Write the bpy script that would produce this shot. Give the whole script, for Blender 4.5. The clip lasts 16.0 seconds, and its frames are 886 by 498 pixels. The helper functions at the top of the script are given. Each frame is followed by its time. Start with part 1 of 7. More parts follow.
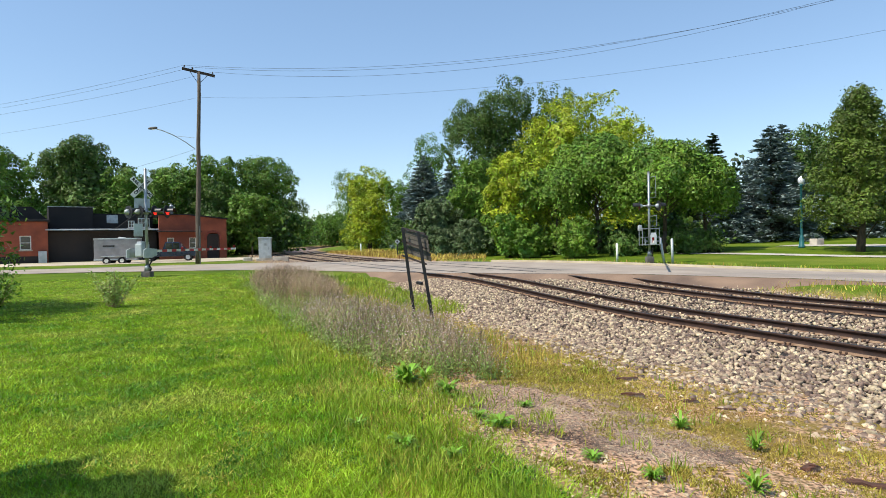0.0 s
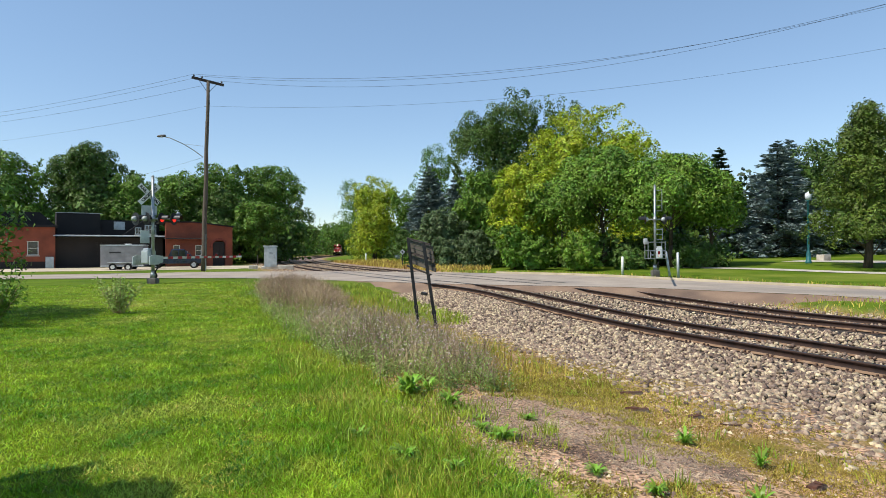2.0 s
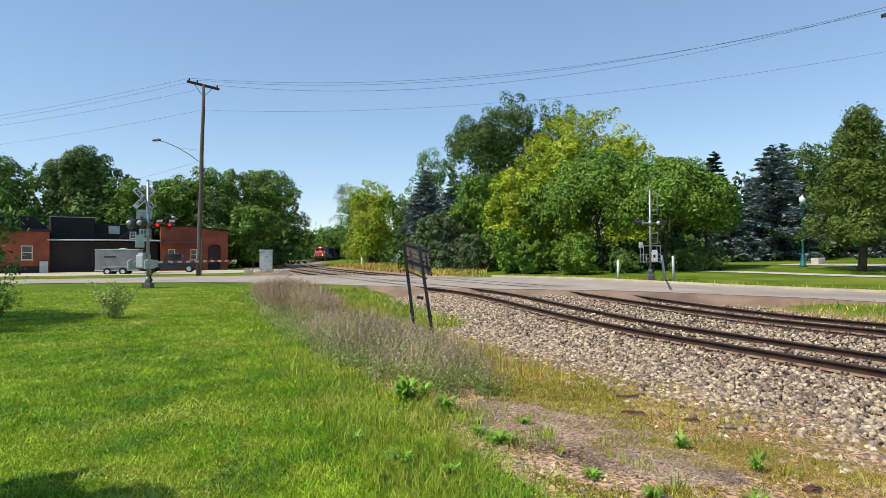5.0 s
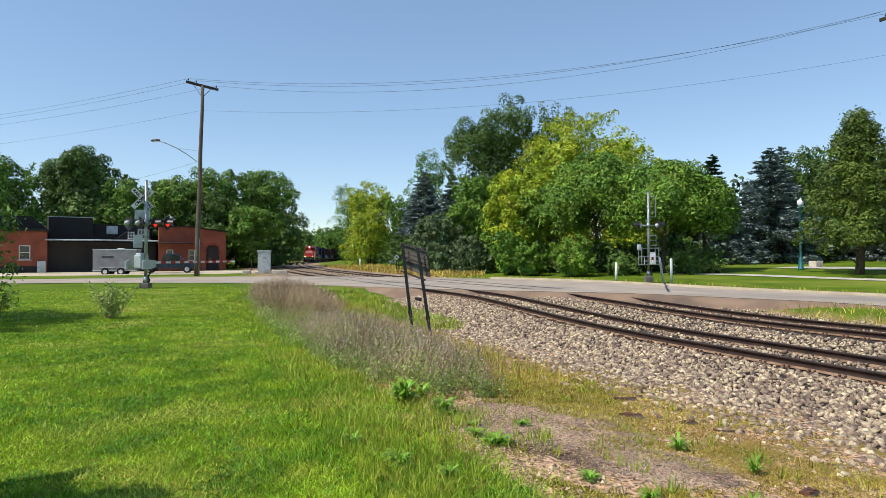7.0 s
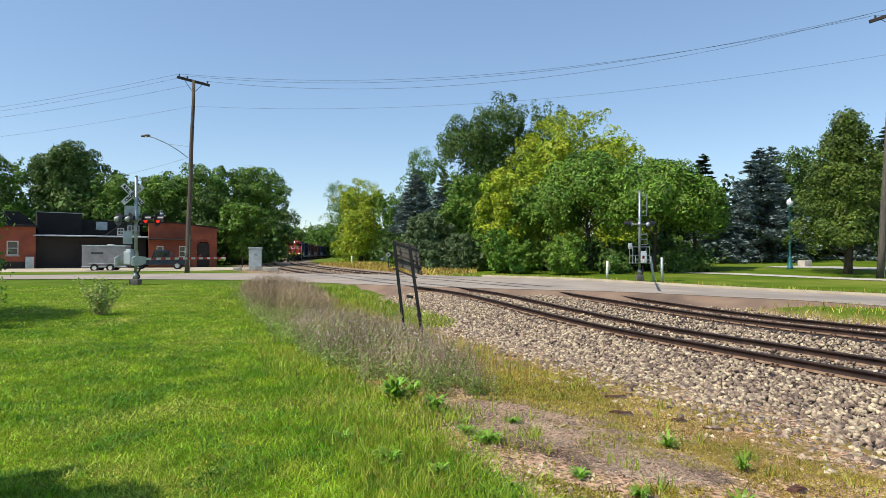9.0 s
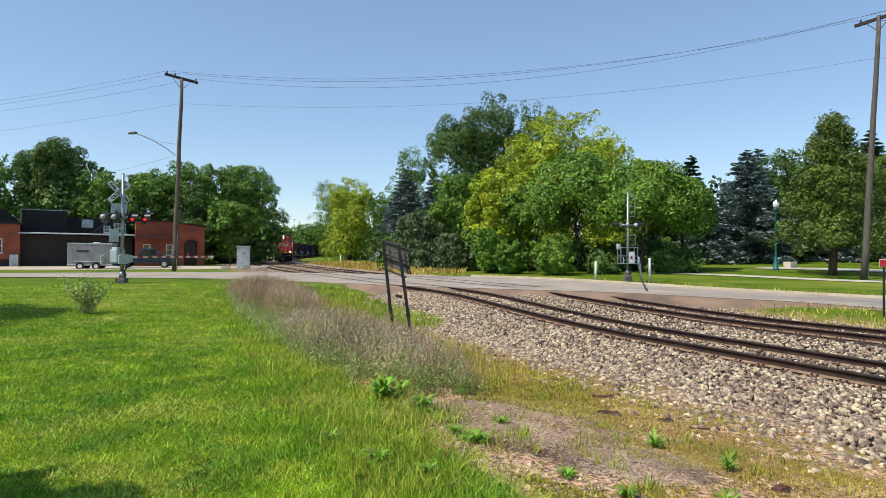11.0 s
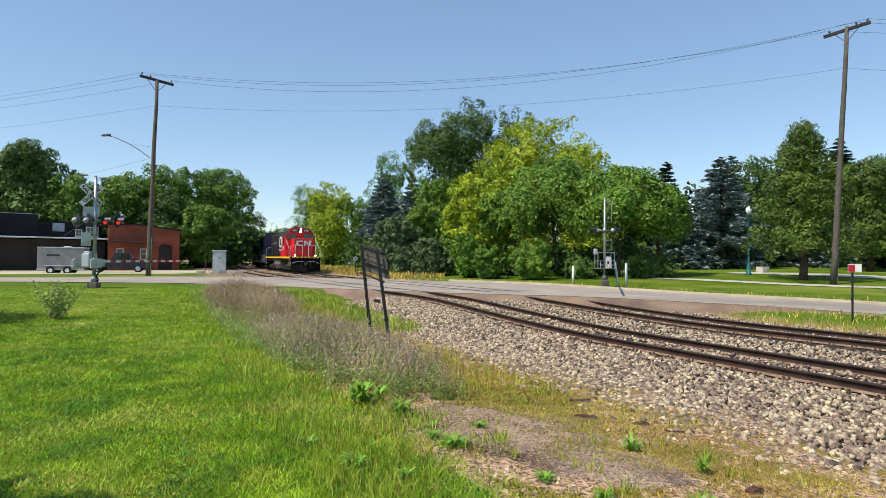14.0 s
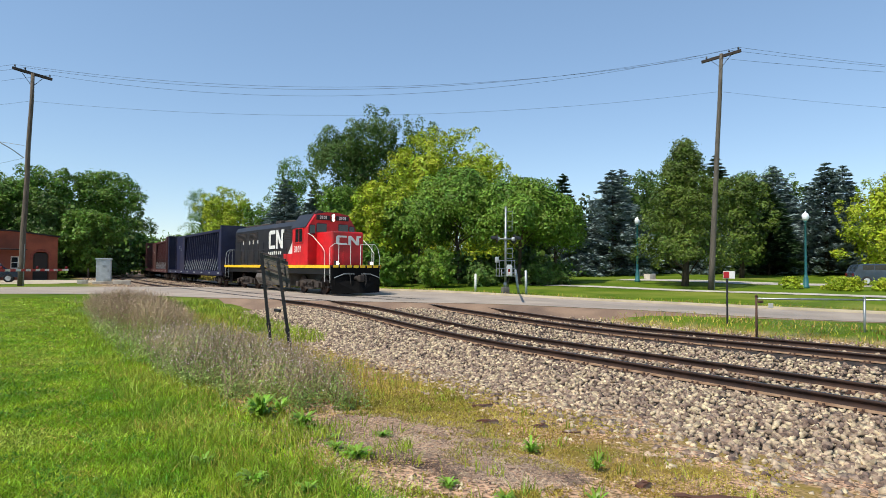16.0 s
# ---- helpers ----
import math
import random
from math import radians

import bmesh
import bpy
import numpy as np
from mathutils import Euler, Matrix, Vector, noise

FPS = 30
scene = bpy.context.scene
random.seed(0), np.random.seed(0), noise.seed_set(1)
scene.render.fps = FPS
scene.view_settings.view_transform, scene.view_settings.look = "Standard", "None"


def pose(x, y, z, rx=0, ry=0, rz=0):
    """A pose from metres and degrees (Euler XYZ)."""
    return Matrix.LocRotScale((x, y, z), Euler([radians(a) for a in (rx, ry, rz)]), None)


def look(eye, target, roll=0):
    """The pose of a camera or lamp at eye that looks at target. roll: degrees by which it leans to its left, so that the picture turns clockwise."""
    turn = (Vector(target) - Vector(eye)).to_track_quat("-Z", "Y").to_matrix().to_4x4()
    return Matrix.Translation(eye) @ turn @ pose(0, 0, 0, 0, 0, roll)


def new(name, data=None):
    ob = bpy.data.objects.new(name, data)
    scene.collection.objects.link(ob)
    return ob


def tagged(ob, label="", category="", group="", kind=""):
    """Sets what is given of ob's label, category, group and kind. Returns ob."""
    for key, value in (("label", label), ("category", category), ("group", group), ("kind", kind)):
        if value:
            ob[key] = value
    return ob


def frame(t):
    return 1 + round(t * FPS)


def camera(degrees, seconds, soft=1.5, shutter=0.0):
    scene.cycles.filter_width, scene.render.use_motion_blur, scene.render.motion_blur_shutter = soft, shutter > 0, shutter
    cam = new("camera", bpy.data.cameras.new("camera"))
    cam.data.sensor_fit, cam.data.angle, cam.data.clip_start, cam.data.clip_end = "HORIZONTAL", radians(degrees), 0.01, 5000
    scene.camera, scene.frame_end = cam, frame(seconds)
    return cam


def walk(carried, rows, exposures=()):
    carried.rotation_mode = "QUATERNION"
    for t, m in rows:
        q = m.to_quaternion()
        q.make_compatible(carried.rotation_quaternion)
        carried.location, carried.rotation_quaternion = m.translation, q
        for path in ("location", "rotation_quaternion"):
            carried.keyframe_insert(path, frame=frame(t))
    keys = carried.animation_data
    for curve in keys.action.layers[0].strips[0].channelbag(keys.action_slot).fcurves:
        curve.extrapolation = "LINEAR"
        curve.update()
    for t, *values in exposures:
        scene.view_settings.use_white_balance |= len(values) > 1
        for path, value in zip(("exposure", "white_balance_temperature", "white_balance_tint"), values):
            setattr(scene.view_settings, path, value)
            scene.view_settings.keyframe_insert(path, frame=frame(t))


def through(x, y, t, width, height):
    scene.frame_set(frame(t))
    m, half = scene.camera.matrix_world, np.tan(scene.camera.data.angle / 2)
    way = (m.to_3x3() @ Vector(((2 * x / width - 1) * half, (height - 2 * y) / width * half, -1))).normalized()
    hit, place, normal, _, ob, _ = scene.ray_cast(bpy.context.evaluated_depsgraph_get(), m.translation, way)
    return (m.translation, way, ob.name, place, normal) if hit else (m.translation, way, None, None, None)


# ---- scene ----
cam = camera(71.0, 16.0, 0.6, 0.12)
EYE = 1.5
# seconds and the camera's turn (degrees): it stands still and pans by hand
ROWS = [
    (0.0, 89.240, 1.000, -0.013),
    (0.5, 89.580, 0.777, -0.173),
    (1.0, 89.965, 0.204, 0.023),
    (1.5, 90.111, 0.347, 0.239),
    (2.0, 90.243, 0.231, 0.460),
    (2.5, 90.301, 0.196, 0.500),
    (3.0, 90.373, 0.317, 0.531),
    (3.5, 90.421, 0.378, 0.252),
    (4.0, 90.489, 0.487, 0.195),
    (6.5, 90.713, -0.012, -0.137),
    (7.0, 90.739, 0.072, -0.072),
    (7.5, 90.703, -0.023, -0.023),
    (8.0, 90.661, -0.010, -0.102),
    (8.5, 90.623, 0.036, -0.250),
    (9.0, 90.528, -0.203, -0.829),
    (11.5, 90.509, -0.571, -1.959),
    (12.0, 90.580, -0.749, -2.154),
    (12.5, 90.729, -0.856, -2.322),
    (13.0, 90.849, -0.894, -2.607),
    (13.5, 90.924, -0.730, -3.132),
    (14.0, 90.956, -0.565, -3.814),
    (14.5, 91.055, -0.425, -5.034),
    (15.0, 91.064, -0.476, -6.263),
    (15.5, 91.298, -0.365, -8.682),
    (16.0, 91.778, -0.443, -12.644),
]
walk(cam, [(t, pose(0, 0, EYE, rx, ry, rz)) for t, rx, ry, rz in ROWS], [(0.0, 0.22), (0.5, 0.2), (1.0, 0.1), (1.5, 0.06), (16.0, 0.06)])

# ---------------------------------------------------------------- light
SUN_AZ, SUN_EL = radians(-118), radians(54)     # azimuth from +y towards +x
to_sun = Vector((math.sin(SUN_AZ) * math.cos(SUN_EL), math.cos(SUN_AZ) * math.cos(SUN_EL), math.sin(SUN_EL)))
world = bpy.data.worlds.new("sky")
scene.world = world
world.use_nodes = True
wn = world.node_tree
sky = wn.nodes.new("ShaderNodeTexSky")
sky.sky_type = "NISHITA"
sky.sun_disc = False
sky.sun_elevation, sky.sun_rotation = SUN_EL, SUN_AZ
sky.altitude, sky.air_density, sky.dust_density, sky.ozone_density = 200, 1.0, 0.08, 1.2
haze = wn.nodes.new("ShaderNodeMixRGB")               # summer haze evens the sky out
haze.inputs[0].default_value = 0.3
haze.inputs[2].default_value = (1.78, 3.08, 4.85, 1)
wn.links.new(sky.outputs[0], haze.inputs[1])
wn.links.new(haze.outputs[0], wn.nodes["Background"].inputs[0])
wn.nodes["Background"].inputs[1].default_value = 0.155
sun = new("sun", bpy.data.lights.new("sun", "SUN"))
sun.data.energy, sun.data.angle, sun.data.color = 5.0, radians(0.53), (1.0, 0.93, 0.83)
sun.matrix_world = look(to_sun * 50, (0, 0, 0))


# ---------------------------------------------------------------- materials
def lin(r, g, b):
    return tuple(((c / 255 + 0.055) / 1.055) ** 2.4 if c > 10 else c / 255 / 12.92 for c in (r, g, b)) + (1,)


def material(name, a, b=None, scale=6.0, rough=0.7, metal=0.0, bump=0.15, fine=60.0, spec=0.5, island=0.0, dist=0.02, dirt=None, objrand=0.0, through=0.0, coat=0.0, stretch=None):
    """Two colours mixed by broad noise, finer noise in brightness and relief; island and objrand vary piece by piece."""
    m = bpy.data.materials.new(name)
    m.use_nodes = True
    nt = m.node_tree
    N, L = nt.nodes, nt.links
    p = N["Principled BSDF"]
    co = N.new("ShaderNodeTexCoord")
    src = co.outputs["Object"]
    if stretch:
        mp = N.new("ShaderNodeMapping")
        mp.inputs["Scale"].default_value = stretch
        L.new(src, mp.inputs[0])
        src = mp.outputs[0]
    n1, n2 = N.new("ShaderNodeTexNoise"), N.new("ShaderNodeTexNoise")
    for n, s in ((n1, scale), (n2, fine)):
        n.inputs["Scale"].default_value = s
        n.inputs["Detail"].default_value = 5
        L.new(src, n.inputs["Vector"])
    ramp = N.new("ShaderNodeMapRange")
    ramp.inputs[1].default_value, ramp.inputs[2].default_value = 0.36, 0.64
    L.new(n1.outputs["Fac"], ramp.inputs[0])
    mix = N.new("ShaderNodeMix")
    mix.data_type = "RGBA"
    mix.inputs[6].default_value, mix.inputs[7].default_value = a, b or tuple(c * 0.8 for c in a[:3]) + (1,)
    L.new(ramp.outputs[0], mix.inputs[0])
    col = mix.outputs[2]
    if dirt:
        md = N.new("ShaderNodeMix")
        md.data_type = "RGBA"
        nd = N.new("ShaderNodeTexNoise")
        nd.inputs["Scale"].default_value, nd.inputs["Detail"].default_value = scale * 0.37, 8
        L.new(src, nd.inputs["Vector"])
        rd = N.new("ShaderNodeMapRange")
        rd.inputs[1].default_value, rd.inputs[2].default_value = 0.52, 0.7
        L.new(nd.outputs["Fac"], rd.inputs[0])
        L.new(rd.outputs[0], md.inputs[0])
        L.new(col, md.inputs[6])
        md.inputs[7].default_value = dirt
        col = md.outputs[2]
    hsv = N.new("ShaderNodeHueSaturation")
    L.new(col, hsv.inputs["Color"])
    val = N.new("ShaderNodeMapRange")
    val.inputs[3].default_value, val.inputs[4].default_value = 0.78, 1.22
    L.new(n2.outputs["Fac"], val.inputs[0])
    v = val.outputs[0]
    for amount, node, out in ((island, "ShaderNodeNewGeometry", "Random Per Island"), (objrand, "ShaderNodeObjectInfo", "Random")):
        if amount:
            g = N.new(node)
            r = N.new("ShaderNodeMapRange")
            r.inputs[3].default_value, r.inputs[4].default_value = 1 - amount, 1 + amount
            L.new(g.outputs[out], r.inputs[0])
            mul = N.new("ShaderNodeMath")
            mul.operation = "MULTIPLY"
            L.new(v, mul.inputs[0])
            L.new(r.outputs[0], mul.inputs[1])
            v = mul.outputs[0]
            h = N.new("ShaderNodeMapRange")
            h.inputs[3].default_value, h.inputs[4].default_value = 0.5 - amount * 0.045, 0.5 + amount * 0.045
            L.new(g.outputs[out], h.inputs[0])
            L.new(h.outputs[0], hsv.inputs["Hue"])
    L.new(v, hsv.inputs["Value"])
    L.new(hsv.outputs[0], p.inputs["Base Color"])
    p.inputs["Roughness"].default_value, p.inputs["Metallic"].default_value = rough, metal
    p.inputs["Specular IOR Level"].default_value = spec
    p.inputs["Coat Weight"].default_value = coat
    if bump:
        bp = N.new("ShaderNodeBump")
        bp.inputs["Strength"].default_value, bp.inputs["Distance"].default_value = bump, dist
        L.new(n2.outputs["Fac"], bp.inputs["Height"])
        L.new(bp.outputs[0], p.inputs["Normal"])
    if through:
        tr = N.new("ShaderNodeBsdfTranslucent")
        L.new(hsv.outputs[0], tr.inputs[0])
        ms = N.new("ShaderNodeMixShader")
        ms.inputs[0].default_value = through
        L.new(p.outputs[0], ms.inputs[1])
        L.new(tr.outputs[0], ms.inputs[2])
        L.new(ms.outputs[0], N["Material Output"].inputs[0])
    return m


def leaf(name, a, b, through=0.1):
    return material(name, lin(*a), lin(*b), scale=0.6, rough=0.55, bump=0, fine=3, spec=0.3, island=0.45, through=through)


def glow(name, colour, strength):
    m = bpy.data.materials.new(name)
    m.use_nodes = True
    p = m.node_tree.nodes["Principled BSDF"]
    p.inputs["Base Color"].default_value = colour
    p.inputs["Emission Color"].default_value, p.inputs["Emission Strength"].default_value = colour, strength
    return m


M = dict(
    asphalt=material("asphalt", lin(164, 151, 136), lin(146, 134, 120), 0.5, 0.9, bump=0.3, fine=140, dirt=lin(128, 120, 112)),
    apron=material("crossing_asphalt", lin(118, 96, 78), lin(138, 114, 92), 0.8, 0.9, bump=0.4, fine=90, dirt=lin(90, 74, 62)),
    concrete=material("concrete", lin(190, 184, 170), lin(170, 162, 148), 2, 0.85, bump=0.25, fine=80, dirt=lin(140, 132, 118)),
    drive=material("worn_drive", lin(176, 162, 140), lin(196, 182, 158), 0.3, 0.95, bump=0.3, fine=60, dirt=lin(150, 140, 110)),
    kerb=material("kerb_concrete", lin(172, 160, 134), lin(152, 140, 116), 1, 0.85, bump=0.2),
    stone=material("ballast_stone", lin(186, 164, 138), lin(110, 94, 79), 9, 0.9, bump=0.3, fine=50, island=0.6),
    # near-black: the shade between loose stones is put into this colour
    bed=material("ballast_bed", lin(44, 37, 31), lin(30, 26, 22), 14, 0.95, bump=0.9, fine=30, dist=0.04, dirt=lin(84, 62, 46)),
    farbed=material("trodden_ballast", lin(158, 138, 118), lin(118, 100, 84), 10, 0.95, bump=0.9, fine=26, dist=0.05, dirt=lin(128, 98, 76)),
    # rust, darkened to paint in the rail sides' shade; wheelsets share it
    railside=material("shaded_rusty_rail", lin(42, 29, 24), lin(66, 46, 36), 3, 0.75, 0.2, bump=0.2),
    railtop=material("worn_rail_head", lin(120, 110, 104), lin(90, 82, 78), 3, 0.28, 0.9, bump=0.05),
    railfoot=material("dusty_rail_foot", lin(146, 120, 94), lin(112, 84, 62), 4, 0.85, bump=0.2),
    tie=material("weathered_tie", lin(96, 76, 60), lin(64, 50, 40), 2, 0.95, bump=0.5, fine=40, objrand=0.3, stretch=(1, 8, 8)),
    pole=material("weathered_pole_wood", lin(98, 92, 82), lin(76, 71, 63), 3, 0.9, bump=0.5, fine=30, stretch=(8, 8, 0.5)),
    brownpole=material("brown_pole_wood", lin(104, 93, 80), lin(74, 65, 56), 3, 0.9, bump=0.5, fine=30, stretch=(8, 8, 0.5)),
    darkwood=material("dark_crossarm_wood", lin(52, 42, 36), lin(38, 32, 28), 4, 0.85),
    galv=material("galvanised_steel", lin(168, 172, 172), lin(140, 146, 148), 5, 0.45, 0.75, bump=0.05),
    alum=material("painted_aluminium", lin(188, 194, 196), lin(168, 176, 178), 3, 0.5, 0.2, bump=0.04, dirt=lin(140, 140, 130)),
    black=material("black_paint", lin(20, 20, 22), lin(34, 33, 33), 4, 0.5, bump=0.05),
    pitch=material("sooty_black", lin(10, 10, 10), lin(17, 16, 15), 4, 0.85, bump=0.2, spec=0.15),
    rubber=material("black_rubber", lin(28, 28, 28), lin(40, 38, 36), 5, 0.85),
    white=material("white_paint", lin(226, 226, 220), lin(206, 206, 198), 3, 0.5, bump=0.05, dirt=lin(180, 174, 160)),
    red=material("locomotive_red", lin(214, 28, 34), lin(186, 26, 30), 1.5, 0.42, bump=0.03, dirt=lin(150, 40, 34), fine=12),
    locoblack=material("locomotive_black", lin(24, 25, 30), lin(38, 38, 42), 1.5, 0.45, bump=0.03, dirt=lin(56, 50, 46), fine=12),
    yellow=material("safety_yellow", lin(240, 196, 30), lin(220, 176, 30), 3, 0.55, bump=0.03),
    under=material("grimy_running_gear", lin(40, 35, 32), lin(56, 48, 42), 3, 0.85, bump=0.3, dirt=lin(74, 62, 52)),
    tank=material("grey_fuel_tank", lin(108, 104, 98), lin(84, 80, 76), 2, 0.7, bump=0.1, dirt=lin(70, 60, 50)),
    navy=material("navy_car_paint", lin(17, 21, 48), lin(24, 30, 62), 1.2, 0.6, bump=0.05, dirt=lin(52, 50, 66), fine=10),
    maroon=material("oxide_car_paint", lin(86, 44, 42), lin(68, 37, 36), 1.2, 0.65, bump=0.05, dirt=lin(70, 54, 48), fine=10),
    glass=material("dark_glass", lin(22, 28, 32), lin(30, 36, 40), 1, 0.08, bump=0, spec=0.8),
    brick=material("red_brick", lin(150, 78, 58), lin(124, 62, 46), 3, 0.85, bump=0.2, objrand=0.2, fine=40),
    brickwall=material("brick_mortar_wall", lin(154, 82, 58), lin(126, 66, 48), 0.7, 0.9, bump=0.4, fine=26, dirt=lin(120, 66, 54)),
    roof=material("dark_roofing", lin(28, 26, 26), lin(40, 36, 34), 0.8, 0.85, bump=0.2, dirt=lin(34, 32, 32)),
    metalwall=material("dark_brown_siding", lin(44, 34, 30), lin(34, 27, 24), 0.6, 0.7, bump=0.1),
    teal=material("teal_green_paint", lin(34, 104, 108), lin(28, 84, 90), 3, 0.45, bump=0.03),
    trailer=material("grey_trailer_skin", lin(138, 136, 138), lin(120, 118, 120), 1.5, 0.45, 0.2, bump=0.04),
    truckblue=material("dark_blue_car_paint", lin(30, 44, 70), lin(24, 34, 56), 1, 0.25, 0.2, bump=0, coat=0.5),
    bark=material("bark", lin(92, 78, 64), lin(66, 56, 46), 4, 0.95, bump=0.6, fine=20, stretch=(3, 3, 0.6)),
    lawn=None,
)
M["lampglass"] = material("frosted_globe", lin(235, 238, 240), lin(225, 230, 232), 2, 0.3, bump=0)
M["headlight"] = glow("lit_headlight", (1.0, 0.82, 0.54, 1), 14)
M["redlens"] = glow("lit_red_lens", (1.0, 0.03, 0.02, 1), 0.8)
M["redglass"] = material("red_lens", lin(120, 14, 16), lin(96, 10, 14), 2, 0.25, bump=0)
M["redtape"] = material("red_reflective_tape", lin(176, 30, 36), lin(156, 26, 32), 3, 0.45, bump=0)
M["carpaint"] = material("grey_blue_car_paint", lin(70, 84, 98), lin(58, 70, 84), 1, 0.25, 0.4, bump=0, coat=0.5)
M["rust"] = material("rust", lin(86, 62, 48), lin(66, 48, 38), 5, 0.9, bump=0.3)


# ---------------------------------------------------------------- mesh helpers
def box(bm, c, s, m=None, bevel=0.0):
    """A box of size s about c, turned by the 4x4 m."""
    x, y, z = (v / 2 for v in s)
    vs = [Vector((c[0] + i * x, c[1] + j * y, c[2] + k * z)) for i in (-1, 1) for j in (-1, 1) for k in (-1, 1)]
    if m is not None:
        vs = [m @ v for v in vs]
    v = [bm.verts.new(p) for p in vs]
    fs = [bm.faces.new([v[i] for i in q]) for q in ((0, 1, 3, 2), (4, 6, 7, 5), (0, 4, 5, 1), (2, 3, 7, 6), (0, 2, 6, 4), (1, 5, 7, 3))]
    if bevel:
        bmesh.ops.bevel(bm, geom=list({e for f in fs for e in f.edges}), offset=bevel, segments=2, affect="EDGES", profile=0.6)
    return bm


def tube(bm, a, b, r0, r1=None, n=8, caps=True):
    """A round bar from a to b."""
    a, b = Vector(a), Vector(b)
    r1 = r0 if r1 is None else r1
    q = (b - a).to_track_quat("Z", "Y")
    rings = []
    for p, r in ((a, r0), (b, r1)):
        rings.append([bm.verts.new(p + q @ Vector((r * math.cos(2 * math.pi * i / n), r * math.sin(2 * math.pi * i / n), 0))) for i in range(n)])
    for i in range(n):
        f = bm.faces.new((rings[0][i], rings[0][(i + 1) % n], rings[1][(i + 1) % n], rings[1][i]))
        f.smooth = n > 6
    if caps:
        bm.faces.new(rings[0][::-1])
        bm.faces.new(rings[1])
    return bm


def path_tube(bm, pts, r, n=6):
    for a, b in zip(pts, pts[1:]):
        tube(bm, a, b, r, r, n)
    return bm


def prism(bm, outline, y0, y1):
    """The (x, z) outline drawn out from y0 to y1."""
    a = [bm.verts.new((x, y0, z)) for x, z in outline]
    b = [bm.verts.new((x, y1, z)) for x, z in outline]
    n = len(outline)
    for i in range(n):
        bm.faces.new((a[i], a[(i + 1) % n], b[(i + 1) % n], b[i]))
    bm.faces.new(a[::-1])
    bm.faces.new(b)
    return bm


def loft(bm, pts, radii, n=12):
    """A bar through pts with a radius at each."""
    rings = []
    for p, r in zip(pts, radii):
        rings.append([bm.verts.new((p[0] + r * math.cos(2 * math.pi * i / n), p[1] + r * math.sin(2 * math.pi * i / n), p[2])) for i in range(n)])
    for a, b in zip(rings, rings[1:]):
        for i in range(n):
            bm.faces.new((a[i], a[(i + 1) % n], b[(i + 1) % n], b[i])).smooth = True
    bm.faces.new(rings[0][::-1])
    bm.faces.new(rings[-1])
    return bm


def lathe(bm, prof, n=16, c=(0, 0, 0)):
    """A round body from (radius, height) pairs."""
    rings = [[bm.verts.new((c[0] + r * math.cos(2 * math.pi * i / n), c[1] + r * math.sin(2 * math.pi * i / n), c[2] + z)) for i in range(n)] for r, z in prof]
    for p, q in zip(rings, rings[1:]):
        for i in range(n):
            bm.faces.new((p[i], p[(i + 1) % n], q[(i + 1) % n], q[i])).smooth = True
    bm.faces.new(rings[0][::-1])
    bm.faces.new(rings[-1])
    return bm


def finish(bm, name, mat):
    bmesh.ops.recalc_face_normals(bm, faces=bm.faces)
    me = bpy.data.meshes.new(name)
    bm.to_mesh(me)
    bm.free()
    me.materials.append(mat)
    return me


def part(name, bm, mat, parent=None, label="", at=None):
    ob = new(name, finish(bm, name, mat))
    if at is not None:
        ob.matrix_basis = at
    if parent is not None:
        ob.parent = parent
    return tagged(ob, label)


def shared(name, me, parent, at):
    ob = new(name, me)
    ob.parent = parent
    ob.matrix_basis = at
    return ob


def B():
    return bmesh.new()


def add_text(body, size, m, parent, mat, name="lettering"):
    cu = bpy.data.curves.new(name, "FONT")
    cu.body, cu.size, cu.align_x, cu.align_y = body, size, "CENTER", "CENTER"
    cu.extrude = 0.004
    cu.offset = 0.008
    tmp = bpy.data.objects.new(name, cu)
    me = bpy.data.meshes.new_from_object(tmp)
    bpy.data.objects.remove(tmp)
    me.materials.clear()
    me.materials.append(mat)
    ob = new(name, me)
    ob.parent = parent
    ob.matrix_basis = m
    return ob


def thing(name, at, label, category, group="", kind=""):
    ob = new(name)
    ob.matrix_basis = at
    return tagged(ob, label, category, group, kind)


def soup(name, verts, faces, mat, smooth=False):
    """A mesh from arrays: verts (n, 3), faces (m, k)."""
    me = bpy.data.meshes.new(name)
    k = faces.shape[1]
    me.vertices.add(len(verts))
    me.vertices.foreach_set("co", np.asarray(verts, np.float32).ravel())
    me.loops.add(faces.size)
    me.loops.foreach_set("vertex_index", faces.astype(np.int32).ravel())
    me.polygons.add(len(faces))
    me.polygons.foreach_set("loop_start", np.arange(0, faces.size, k, dtype=np.int32))
    if smooth:
        me.polygons.foreach_set("use_smooth", np.ones(len(faces), bool))
    me.update(calc_edges=True)
    me.validate()
    me.materials.append(mat)
    return me


# ---------------------------------------------------------------- the lie of the land
SS = np.arange(-70, 520, 0.5)
_k = np.where(SS > 0, 0.002576 - 0.00065 * np.minimum(SS, 120) / 100 - 0.0016 * np.clip(SS - 120, 0, 100) / 100, 0.002576 * np.exp(SS / 15.0))
_i0 = int(np.argmin(np.abs(SS)))
_th = np.cumsum(_k) * 0.5
_th = _th - _th[_i0] - 0.4394
_X, _Y = np.cumsum(np.sin(_th)) * 0.5, np.cumsum(np.cos(_th)) * 0.5
_X, _Y = _X - _X[_i0] + 2.491, _Y - _Y[_i0] + 34.07


def smooth(a, b, v):
    u = np.clip((v - a) / (b - a), 0, 1)
    return u * u * (3 - 2 * u)


def gap(s):
    """How far the near track lies from the far one."""
    return 4.35 + 0.085 * np.clip(-8 - s, 0, 60)


